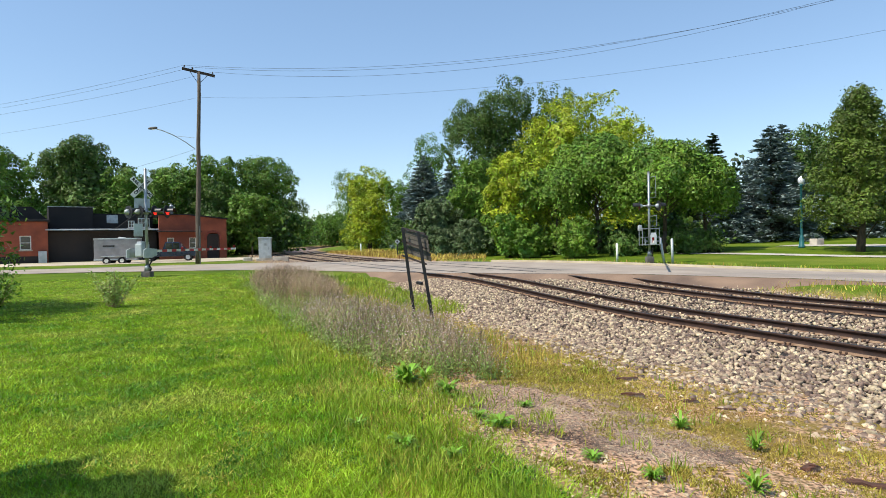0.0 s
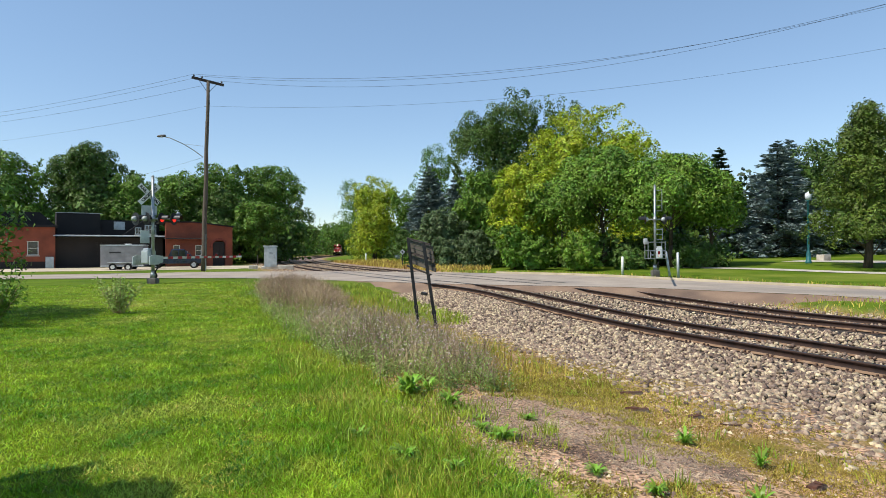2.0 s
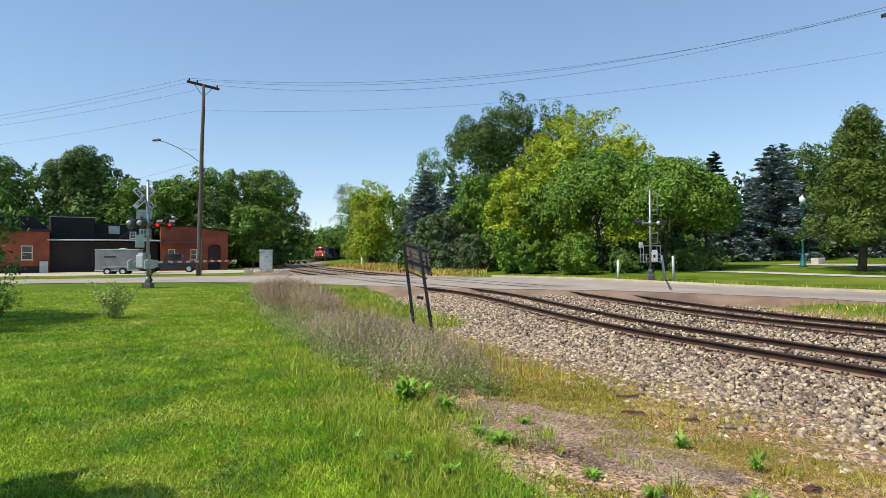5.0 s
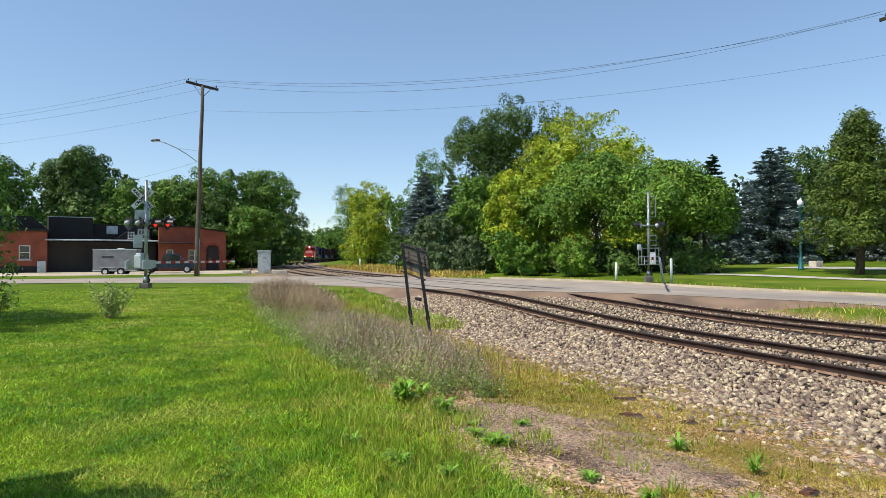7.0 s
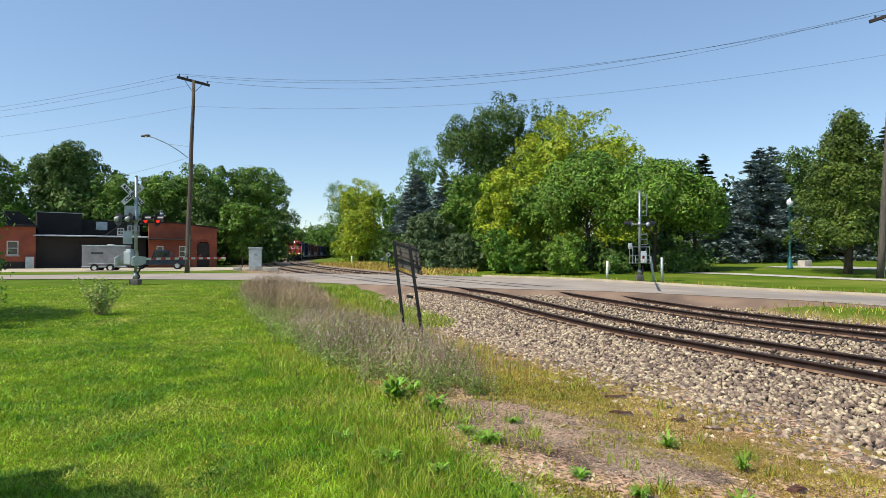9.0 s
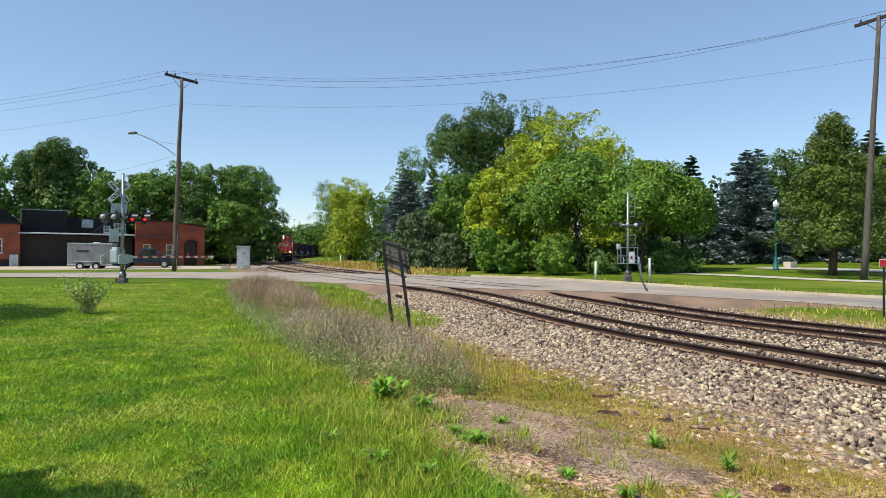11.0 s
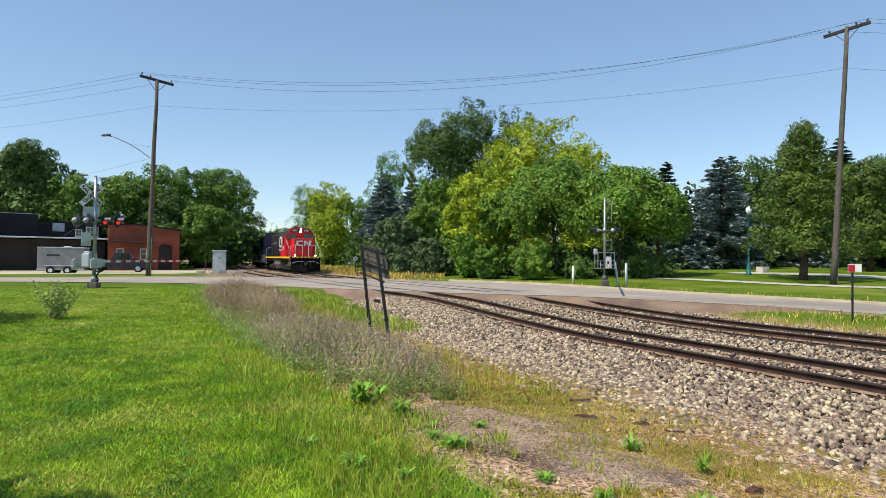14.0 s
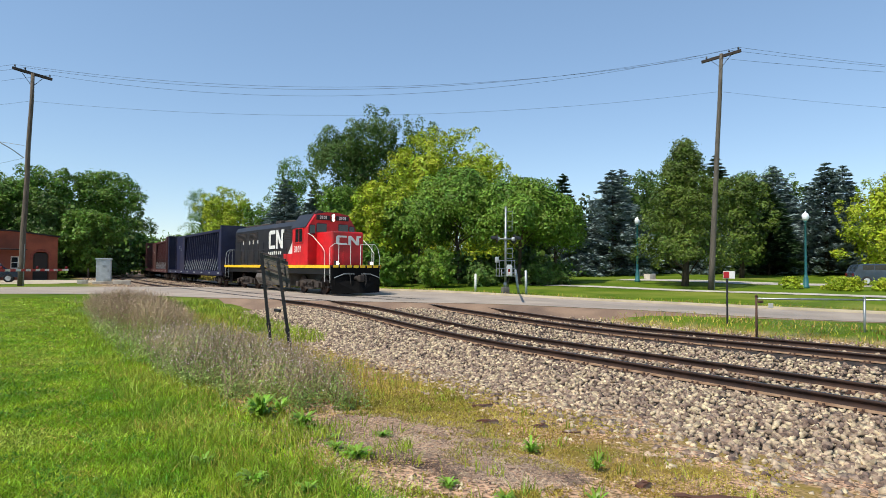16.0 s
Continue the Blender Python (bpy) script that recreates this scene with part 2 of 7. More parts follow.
def railz(s):
    """The height of the rail heads: the line climbs a little to the crossing."""
    return -0.4 * (1 - smooth(-18.5, -4.8, np.asarray(s, float))) + 0.012


def line(s, off=0.0, z=0.0):
    """A point of the far track, s metres from the crossing, off to the side, z over the rail heads."""
    x, y, th = np.interp(s, SS, _X), np.interp(s, SS, _Y), np.interp(s, SS, _th)
    return Vector((x + off * math.cos(th), y - off * math.sin(th), float(railz(s)) + z))


def lines(s, off):
    """The same for many points at once."""
    x, y, th = np.interp(s, SS, _X), np.interp(s, SS, _Y), np.interp(s, SS, _th)
    return np.stack([x + off * np.cos(th), y - off * np.sin(th), railz(s)], 1)


def heading(s):
    return float(np.interp(s, SS, _th))


def along(x, y):
    """s and the side offset of plan points."""
    x, y = np.asarray(x, float), np.asarray(y, float)
    flat = np.stack([x.ravel(), y.ravel()], 1)
    s, o = np.empty(len(flat)), np.empty(len(flat))
    P = np.stack([_X, _Y], 1)[::8]
    T = _th[::8]
    for i in range(0, len(flat), 20000):
        d = ((flat[i:i + 20000, None] - P[None]) ** 2).sum(2)
        j = d.argmin(1)
        v = flat[i:i + 20000] - P[j]
        s[i:i + 20000] = SS[::8][j] + v[:, 0] * np.sin(T[j]) + v[:, 1] * np.cos(T[j])
        o[i:i + 20000] = v[:, 0] * np.cos(T[j]) - v[:, 1] * np.sin(T[j])
    return s.reshape(x.shape), o.reshape(x.shape)


# the road's two edges, from the right across the tracks to the left
NEAR = [(62, -14), (39.5, 4.5), (25.4, 14.6), (15.5, 21.5), (9.6, 24.7), (1.4, 28.2), (-4.5, 31.8), (-10.2, 35.2), (-18, 36.0), (-26, 34.8), (-60, 24.5), (-120, 4)]
FAR = [(78, -26), (44, 2), (30.5, 15.0), (19.0, 26.5), (11.5, 34.0), (4.4, 41.6), (-3.5, 46.6), (-13.8, 48.6), (-22, 45.6), (-30, 42.0), (-60, 31.5), (-120, 11)]


def resample(pts, n):
    """n points along a smooth curve through pts."""
    p = [Vector((*q, 0)) for q in pts]
    out = []
    for i in range(n):
        u = i / (n - 1) * (len(p) - 1)
        k = min(int(u), len(p) - 2)
        f = u - k
        a, b, c, d = p[max(k - 1, 0)], p[k], p[k + 1], p[min(k + 2, len(p) - 1)]
        q = 0.5 * (2 * b + (c - a) * f + (2 * a - 5 * b + 4 * c - d) * f * f + (3 * b - a - 3 * c + d) * f ** 3)
        out.append((q.x, q.y))
    return np.array(out)


NEAR_C, FAR_C = resample(NEAR, 221), resample(FAR, 221)


def beyond(x, y):
    """Signed distance past the road's far edge (rough), for the park's rise."""
    P = FAR_C[::4]
    flat = np.stack([np.ravel(x), np.ravel(y)], 1).astype(float)
    out = np.empty(len(flat))
    tang = np.gradient(P, axis=0)
    tang /= np.linalg.norm(tang, axis=1)[:, None]
    for i in range(0, len(flat), 20000):
        v = flat[i:i + 20000, None] - P[None]
        j = (v ** 2).sum(2).argmin(1)
        vv = v[np.arange(len(j)), j]
        t = tang[j]
        sign = np.sign(vv[:, 1] * -t[:, 0] + vv[:, 0] * t[:, 1])
        out[i:i + 20000] = sign * np.hypot(vv[:, 0], vv[:, 1])
    return out.reshape(np.shape(x))


def land(x, y):
    """The ground's height."""
    x, y = np.asarray(x, float), np.asarray(y, float)
    s, o = along(x, y)
    z = -0.17 + 0.16 * smooth(12, 30, y - 0.25 * x)
    side = -(o + gap(s) + 0.7)                       # metres from the near rail, towards the lawn
    dip = smooth(9.0, 3.8, side) * smooth(2, -9, s)
    z = z - 0.42 * dip * (1 - 0.6 * smooth(2.2, 5.0, o))
    bey = beyond(x, y)
    z = z + 0.62 * smooth(2.5, 26, bey) * smooth(4, 16, o) + 0.7 * smooth(26, 60, bey) * smooth(8, 20, o)
    lip = np.exp(-((y - 30) / 4.5) ** 2) * smooth(-6, -12, x)
    z = z + 0.05 * lip
    return z


def land1(x, y):
    return float(land(np.array([x]), np.array([y]))[0])


def make_ground():
    u = np.linspace(-1, 1, 281)
    g = np.sign(u) * (np.abs(u) * 110 + 1800 * np.abs(u) ** 17)
    gx, gy = np.meshgrid(g, g + 40)
    z = land(gx, gy)
    r = np.hypot(gx, gy - 40)
    z = np.where(r > 200, 0.2 + 0 * z, z)
    # under road and ballast the sheet lies a little lower
    s, o = along(gx, gy)
    bed = (o > -gap(s) - np.where(s < -6, 3.6, 2.6)) & (o < 2.6) & (r < 330)
    z = z - 0.3 * bed
    n = len(u)
    V = np.stack([gx.ravel(), gy.ravel(), z.ravel()], 1)
    i = np.arange(n * n).reshape(n, n)
    F = np.stack([i[:-1, :-1].ravel(), i[:-1, 1:].ravel(), i[1:, 1:].ravel(), i[1:, :-1].ravel()], 1)
    me = soup("ground", V, F, M["ground"], True)
    # how bare the soil is beside the line, and where yellow moss grows on it
    side = -(o + gap(s) + 0.75)
    wav = 0.35 * np.sin(gy * 0.9) * np.sin(gx * 1.7 + gy * 0.3)
    bare = smooth(9.0, 8.1, side + wav) * smooth(-5, -12, s + 0.6 * side - 4) * (o < 0)
    bare = np.maximum(bare, smooth(5.5, 3.6, side) * (o < 0) * (s > 10))
    bare = np.maximum(bare, smooth(1.5, 2.2, o) * smooth(3.8, 2.8, o))
    moss = np.maximum(smooth(6.9, 6.0, side + wav), smooth(7.2, 8.2, side + wav) * 0.5) * (o < 0) + (o > 0) * 0.8
    for key, val in (("bare", bare), ("moss", moss)):
        at = me.attributes.new(key, "FLOAT", "POINT")
        at.data.foreach_set("value", np.clip(val, 0, 1).ravel().astype(np.float32))
    ob = new("ground", me)
    return tagged(ob, "mown green lawn turning to bare dry soil by the line", "ground", kind="structure")


def ground_material():
    m = material("lawn_and_soil", lin(94, 114, 26), lin(72, 96, 18), 0.35, 0.95, bump=0.7, fine=24, dist=0.04, dirt=lin(124, 130, 54), spec=0.1)
    nt = m.node_tree
    N, L = nt.nodes, nt.links
    p = N["Principled BSDF"]
    green = p.inputs["Base Color"].links[0].from_socket
    at = N.new("ShaderNodeAttribute")
    at.attribute_name = "bare"
    tc = N.new("ShaderNodeTexCoord")
    n1 = N.new("ShaderNodeTexNoise")
    n1.inputs["Scale"].default_value, n1.inputs["Detail"].default_value = 1.3, 6
    n2 = N.new("ShaderNodeTexNoise")
    n2.inputs["Scale"].default_value, n2.inputs["Detail"].default_value = 22, 6
    for n in (n1, n2):
        L.new(tc.outputs["Object"], n.inputs["Vector"])
    soil = N.new("ShaderNodeValToRGB")
    e = soil.color_ramp.elements
    e[0].position, e[0].color = 0.36, lin(76, 60, 48)
    e[1].position, e[1].color = 0.6, lin(212, 172, 140)
    L.new(n2.outputs["Fac"], soil.inputs[0])
    dry = N.new("ShaderNodeMix")
    dry.data_type = "RGBA"
    r = N.new("ShaderNodeMapRange")
    r.inputs[1].default_value, r.inputs[2].default_value = 0.42, 0.6
    L.new(n1.outputs["Fac"], r.inputs[0])
    am = N.new("ShaderNodeAttribute")
    am.attribute_name = "moss"
    mm = N.new("ShaderNodeMath")
    mm.operation = "MULTIPLY"
    L.new(r.outputs[0], mm.inputs[0])
    L.new(am.outputs["Fac"], mm.inputs[1])
    L.new(mm.outputs[0], dry.inputs[0])
    L.new(soil.outputs[0], dry.inputs[6])
    dry.inputs[7].default_value = lin(130, 112, 56)
    mix = N.new("ShaderNodeMix")
    mix.data_type = "RGBA"
    L.new(at.outputs["Fac"], mix.inputs[0])
    L.new(green, mix.inputs[6])
    L.new(dry.outputs[2], mix.inputs[7])
    L.new(mix.outputs[2], p.inputs["Base Color"])
    return m


M["ground"] = ground_material()


def strip(name, a, b, mat, lift, label="", category="", n_across=8, kind="structure", flat=None):
    """A sheet between two curves that lies on the ground."""
    n = len(a)
    u = np.linspace(0, 1, n_across)[:, None, None]
    P = a[None] * (1 - u) + b[None] * u
    z = land(P[..., 0], P[..., 1]) + lift if flat is None else flat(P[..., 0], P[..., 1])
    V = np.concatenate([P, z[..., None]], 2).reshape(-1, 3)
    i = np.arange(n_across * n).reshape(n_across, n)
    F = np.stack([i[:-1, :-1].ravel(), i[:-1, 1:].ravel(), i[1:, 1:].ravel(), i[1:, :-1].ravel()], 1)
    ob = new(name, soup(name, V, F, mat, True))
    return tagged(ob, label, category, kind=kind)


def roadz(x, y):
    s, o = along(x, y)
    near = smooth(13, 5, np.abs(o + 2.2)) * smooth(-22, -9, s)
    return (land(x, y) + 0.03) * (1 - near) + 0.005 * near


make_ground()
strip("road", NEAR_C, FAR_C, M["asphalt"], 0.03, "worn pale grey asphalt road over the railway", "road", 14, flat=lambda x, y: roadz(x, y) - 0.0)


def kerb(pts, name="kerb"):
    """A raised kerb along a curve."""
    t = np.gradient(pts, axis=0)
    t /= np.linalg.norm(t, axis=1)[:, None]
    nrm = np.stack([t[:, 1], -t[:, 0]], 1)
    inner, outer = pts, pts + nrm * 0.22
    zi, zo = roadz(inner[:, 0], inner[:, 1]), roadz(outer[:, 0], outer[:, 1])
    n = len(pts)
    V = np.concatenate([np.c_[inner, zi - 0.05], np.c_[inner, zi + 0.12], np.c_[outer, zi + 0.12], np.c_[outer, zi - 0.2]])
    F = []
    for k in range(3):
        i = np.arange(n - 1)
        F.append(np.stack([k * n + i, k * n + i + 1, (k + 1) * n + i + 1, (k + 1) * n + i], 1))
    return tagged(new(name, soup(name, V, np.concatenate(F), M["kerb"])), "pale concrete kerb along the road", "kerb", kind="structure")


kerb(FAR_C[20:104])


# ---------------------------------------------------------------- railway
def rail_object(off, s0, s1, parent, name="rail"):
    """One rail: head, web and foot swept along the line; off is a number or a function of s."""
    ss = np.concatenate([np.arange(s0, min(s1, 40), 0.75), np.arange(40, s1, 3.0)]) if s1 > 40 else np.arange(s0, s1 + 0.7, 0.75)
    prof = [(-0.075, -0.18), (-0.075, -0.168), (-0.012, -0.145), (-0.009, -0.05), (-0.037, -0.042), (-0.037, -0.008), (-0.028, 0), (0.028, 0), (0.037, -0.008), (0.037, -0.042), (0.009, -0.05), (0.012, -0.145), (0.075, -0.168), (0.075, -0.18)]
    n = len(prof)
    V = np.array([line(s, (off(s) if callable(off) else off) + a, b) for s in ss for a, b in prof])
    i = np.arange(len(ss) - 1)[:, None] * n
    j = np.arange(n - 1)[None]
    F = np.stack([i + j, i + j + 1, i + n + j + 1, i + n + j], 2).reshape(-1, 4)
    me = soup(name, V, F, M["railside"])
    me.materials.append(M["railtop"])
    me.materials.append(M["railfoot"])
    kinds = np.array([2, 2, 0, 0, 0, 0, 1, 0, 0, 0, 0, 2, 2], np.int32)
    idx = np.tile(kinds, len(ss) - 1)
    me.polygons.foreach_set("material_index", idx)
    ob = new(name, me)
    ob.parent = parent
    return ob


def make_track(name, base, s_cross0, s_cross1, label):
    tr = thing(name, pose(0, 0, 0), label, "railway track", "tracks", "structure")
    for side in (-0.754, 0.754):
        rail_object(lambda s, d=side: base(s) + d, -62, 300, tr)
    bm = B()
    box(bm, (0, 0, 0), (2.6, 0.23, 0.18), bevel=0.012)
    me = finish(bm, "tie", M["tie"])
    rng = random.Random(5)
    plate = B()
    for sx in (-0.754, 0.754):
        box(plate, (sx, 0, 0), (0.36, 0.2, 0.02))
        for dx in (-0.11, 0.11):
            for dy in (-0.05, 0.05):
                box(plate, (sx + dx, dy, 0.025), (0.035, 0.03, 0.05))
    pme = finish(plate, "tie_plate", M["rust"])
    for side in (-0.754, 0.754):
        for d0, d1 in ((0.045, 0.12), (-0.045, -0.1)):
            d0, d1 = (side - math.copysign(1, side) * d for d in (d0, d1))
            ss = np.arange(s_cross0 + 1.5, s_cross1 - 1, 1.0)
            V = np.array([line(q, base(q) + d, -0.002) for q in ss for d in (d0, d1)])
            i = np.arange(len(ss) - 1)[:, None] * 2
            shared("flangeway", soup("flangeway", V, i + np.array([[0, 1, 3, 2]]), M["rubber"]), tr, pose(0, 0, 0))
    s = -52.0
    while s < 62:
        if not s_cross0 - 0.3 < s < s_cross1 + 0.3:
            p = line(s, base(s) + rng.uniform(-0.04, 0.04))
            h = -math.degrees(heading(s)) + rng.uniform(-1.2, 1.2)
            shared("tie", me, tr, pose(p.x, p.y, p.z - 0.29, rng.uniform(-1, 1), 0, h))
            if s < 14:
                shared("tie_plate", pme, tr, pose(p.x, p.y, p.z - 0.19, 0, 0, h))
        s += 0.53 if s < 20 else 0.6
    return tr


make_track("track_near", lambda s: -gap(s), -6.5, 17.5, "rusty rails on weathered ties in pale ballast")
make_track("track_far", lambda s: 0.0, -10.5, 14.0, "rusty rails with worn heads on ballast")


def wide(s):
    return 0.55 + 0.45 * (1 - float(smooth(-12, -3, np.float64(s))))


def bedtop(s):
    return float(railz(s)) - 0.2 + 0.05 * float(smooth(10, 20, np.float64(s)))


def make_bed(ss, mat):
    """The ballast bed under both tracks."""
    def row(s):
        g = float(gap(s))
        top = bedtop(s)
        edge = -g - 0.75
        outs = [(edge - 3.9 * wide(s), None), (edge - 2.2 * wide(s), top - 0.06), (edge - 0.9, top), (-g, top), (-g + 1.1, top), (-g / 2, top - 0.05), (-1.3, top), (0.9, top), (1.7, top), (2.7, None)]
        return outs
    V, n = [], 10
    for s in ss:
        for o, z in row(s):
            p = line(s, o)
            V.append((p.x, p.y, (land1(p.x, p.y) - 0.03) if z is None else z))
    i = np.arange(len(ss) - 1)[:, None] * n
    j = np.arange(n - 1)[None]
    F = np.stack([i + j, i + j + 1, i + n + j + 1, i + n + j], 2).reshape(-1, 4)
    V = np.array(V)
    # the bed passes below the road
    s, o = along(V[:, 0], V[:, 1])
    cross = (s > -6.5) & (s < 14.5)
    V[:, 2] -= 0.16 * cross
    ob = new("ballast_bed", soup("ballast_bed", V, F, mat, True))
    tagged(ob, "crushed stone bed under the tracks, near part darkened as gap shade", "ballast", kind="structure")
    return ob


# near stretch in the dark tone that paints shaded gaps; farther on, plain stone colour
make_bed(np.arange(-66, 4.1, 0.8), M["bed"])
make_bed(np.concatenate([np.arange(4, 60, 0.8), np.arange(60, 310, 4)]), M["farbed"])


# ---------------------------------------------------------------- trees
def sprays(c, nrm, size, R, slim=0.5):
    """One three-cornered leaf spray at each point c, facing nrm."""
    n = len(c)
    nrm = nrm / np.linalg.norm(nrm, axis=1)[:, None]
    t = np.cross(nrm, R.normal(size=(n, 3)))
    t /= np.linalg.norm(t, axis=1)[:, None]
    b = np.cross(nrm, t)
    sz = size * R.uniform(0.55, 1.35, n)[:, None]
    return np.stack([c - t * sz * 0.5 - b * sz * slim * 0.5, c - t * sz * 0.4 + b * sz * slim * 0.6, c + t * sz * 0.6], 1).reshape(-1, 3)


def crown_mesh(name, rng, h, w, z0, profile, lobes, clumps, leaves, size, mat, clump_r=0.16, droop=0.0, flat=0.75, shoots=14):
    """Leaf sprays gathered in clumps on the outside of a few great lobes; profile(u) gives the half width at the height u (0 to 1)."""
    R = np.random.RandomState(rng.randrange(10 ** 6))
    prof = np.vectorize(profile)
    rise = h - z0
    if lobes:
        lu = np.concatenate([R.uniform(0.06, 0.8, lobes - 2), R.uniform(0.66, 0.84, 2)])
        la = np.arange(lobes) * 2.4 + R.uniform(-0.5, 0.5, lobes)
        lr = w * R.uniform(0.2, 0.3, lobes)
        off = np.maximum(prof(lu) * w / 2 - lr * 0.8, 0)
        LC = np.stack([off * np.cos(la), off * np.sin(la), z0 + lu * rise], 1)
        k = R.choice(lobes, clumps, p=lr ** 2 / (lr ** 2).sum())
        d = R.normal(size=(clumps, 3))
        d += 0.5 * LC[k] * np.array([1, 1, 0]) / (w / 2) + np.array([0, 0, 0.35])
        d /= np.linalg.norm(d, axis=1)[:, None]
        cc = LC[k] + d * (lr[k] * R.uniform(0.7, 1.1, clumps))[:, None] * np.array([1, 1, 0.9])
    else:
        u = R.uniform(0.02, 0.98, clumps)
        a = R.uniform(0, 2 * math.pi, clumps)
        rad = prof(u) * w / 2 * R.uniform(0.55, 1.0, clumps) * (1 + 0.14 * np.sin(3 * a + 5 * u) + 0.1 * np.sin(5 * a - 9 * u))
        cc = np.stack([rad * np.cos(a), rad * np.sin(a), z0 + u * rise], 1)
    cr = w * clump_r * R.uniform(0.55, 1.25, clumps)
    idx = R.choice(clumps, leaves, p=cr ** 2 / (cr ** 2).sum())
    out = cc[idx] * np.array([1, 1, 0])
    out /= np.linalg.norm(out, axis=1)[:, None] + 0.2
    d = R.normal(size=(leaves, 3)) + out * 0.5 + np.array([0, 0, 0.55])
    d /= np.linalg.norm(d, axis=1)[:, None]
    rr = cr[idx] * R.uniform(0.3, 1.0, leaves) ** 0.4 * np.where(R.uniform(0, 1, leaves) < 0.2, R.uniform(1.0, 1.4, leaves), 1.0)
    c = cc[idx] + d * rr[:, None] * np.array([1, 1, flat])
    c[:, 2] -= droop * rr * (1 - d[:, 2])
    nrm = d + R.normal(size=(leaves, 3)) * 0.5 + np.array([0, 0, 0.35])
    # the crown keeps to its height and width
    top = np.percentile(c[:, 2], 99.7)
    c[:, 2] = np.where(c[:, 2] > z0, z0 + (c[:, 2] - z0) * rise / (top - z0), c[:, 2])
    side = np.percentile(np.hypot(c[:, 0], c[:, 1]), 98.5)
    c[:, :2] *= w / 2 / side
    # thin shoots that break the outline
    if shoots:
        m = leaves // 16
        k = R.randint(0, shoots, m)
        su = R.uniform(0.3, 0.86, shoots)
        sa = R.uniform(0, 2 * math.pi, shoots)
        sr = prof(np.minimum(su, 0.97)) * w / 2 * 0.8
        st = np.stack([sr * np.cos(sa), sr * np.sin(sa), z0 + su * rise * 0.96], 1)
        sd = np.stack([np.cos(sa) * 0.5, np.sin(sa) * 0.5, R.uniform(0.5, 1.1, shoots)], 1) * (w * R.uniform(0.08, 0.14, shoots))[:, None]
        f = R.uniform(0, 1, m)[:, None]
        c = np.concatenate([c, st[k] + sd[k] * f + R.normal(size=(m, 3)) * w * 0.014 * (1.3 - f)])
        nrm = np.concatenate([nrm, R.normal(size=(m, 3)) + np.array([0, 0, 0.5])])
    c[:, 2] = np.maximum(c[:, 2], 0.05)
    P = sprays(c, nrm, size, R)
    # the inner foliage, so that the crown closes
    m = int(leaves * 0.24)
    u, a = R.uniform(0.06, 0.84, m), R.uniform(0, 2 * math.pi, m)
    rad = prof(u) * w / 2 * 0.62 * np.sqrt(R.uniform(0.02, 1, m))
    c = np.stack([rad * np.cos(a), rad * np.sin(a), z0 + u * rise * 0.94], 1)
    P = np.concatenate([P, sprays(c, np.stack([np.cos(a), np.sin(a), np.full(m, 0.2)], 1) + R.normal(size=(m, 3)) * 0.4, size * 1.3, R, 0.7)])
    cl = np.concatenate([cc, cr[:, None]], 1)
    return soup(name, P, np.arange(len(P)).reshape(-1, 3), mat), cl


def make_tree(at, h, w, mat, label, seed, z0=0.15, kind="round", clumps=70, leaves=9000, size=0.34, trunk=0.022, category="tree", name="tree", group="", clump_r=0.13, droop=0.1, flat=0.75, lobes=8, shoots=14):
    rng = random.Random(seed)
    x, y = at
    z = land1(x, y) - 0.05 if math.hypot(x, y) < 180 else 0.15
    tr = thing(name, pose(x, y, z, 0, 0, rng.uniform(0, 360)), label, category, group)
    prof = {
        "full": lambda u: (0.72 + 0.28 * math.sin(math.pi * min(1, u * 1.4))) if u < 0.35 else max(0.08, math.cos(math.pi / 2 * ((u - 0.35) / 0.66)) ** 0.62) if u < 1 else 0.08,
        "round": lambda u: math.sin(math.pi * min(1, 0.14 + 0.86 * u) ** 0.9) ** 0.6 if u < 1 else 0.05,
        "dome": lambda u: math.sqrt(max(0.02, 1 - (u * 0.98) ** 2.4)),
        "oval": lambda u: max(0.06, math.sin(math.pi * (0.1 + 0.88 * u) ** 0.8)) ** 0.8,
        "pyramid": lambda u: max(0.04, (1 - u) ** 0.95 * min(1, 0.6 + 2.0 * u)),
    }[kind]
    me, cl = crown_mesh("crown", rng, h, w, h * z0, prof, 0 if kind in ("dome", "pyramid") else lobes, int(clumps * 1.9), int(leaves * 1.8), size * 0.82, mat, clump_r * 0.62, droop, flat, shoots)
    crown = new("crown", me)
    crown.parent = tr
    bm = B()
    r = h * trunk
    bend = [Vector((0, 0, 0))]
    for k in range(1, 5):
        bend.append(Vector((rng.uniform(-0.02, 0.02) * h * k, rng.uniform(-0.02, 0.02) * h * k, h * 0.2 * k)))
    for k in range(4):
        tube(bm, bend[k], bend[k + 1], r * (1 - 0.22 * k) * (1.25 if k == 0 else 1), r * (1 - 0.22 * (k + 1)), 8)
    for c in sorted(cl.tolist(), key=lambda c: c[2])[::max(1, len(cl) // 14)]:
        k = max(0, min(3, int((c[2] * 0.55) / (h * 0.2))))
        a = bend[k].lerp(bend[k + 1], rng.uniform(0.2, 0.9))
        tube(bm, a, a.lerp(Vector(c[:3]), 0.75), r * 0.26, r * 0.05, 5)
    part("trunk", bm, M["bark"], tr)
    return tr


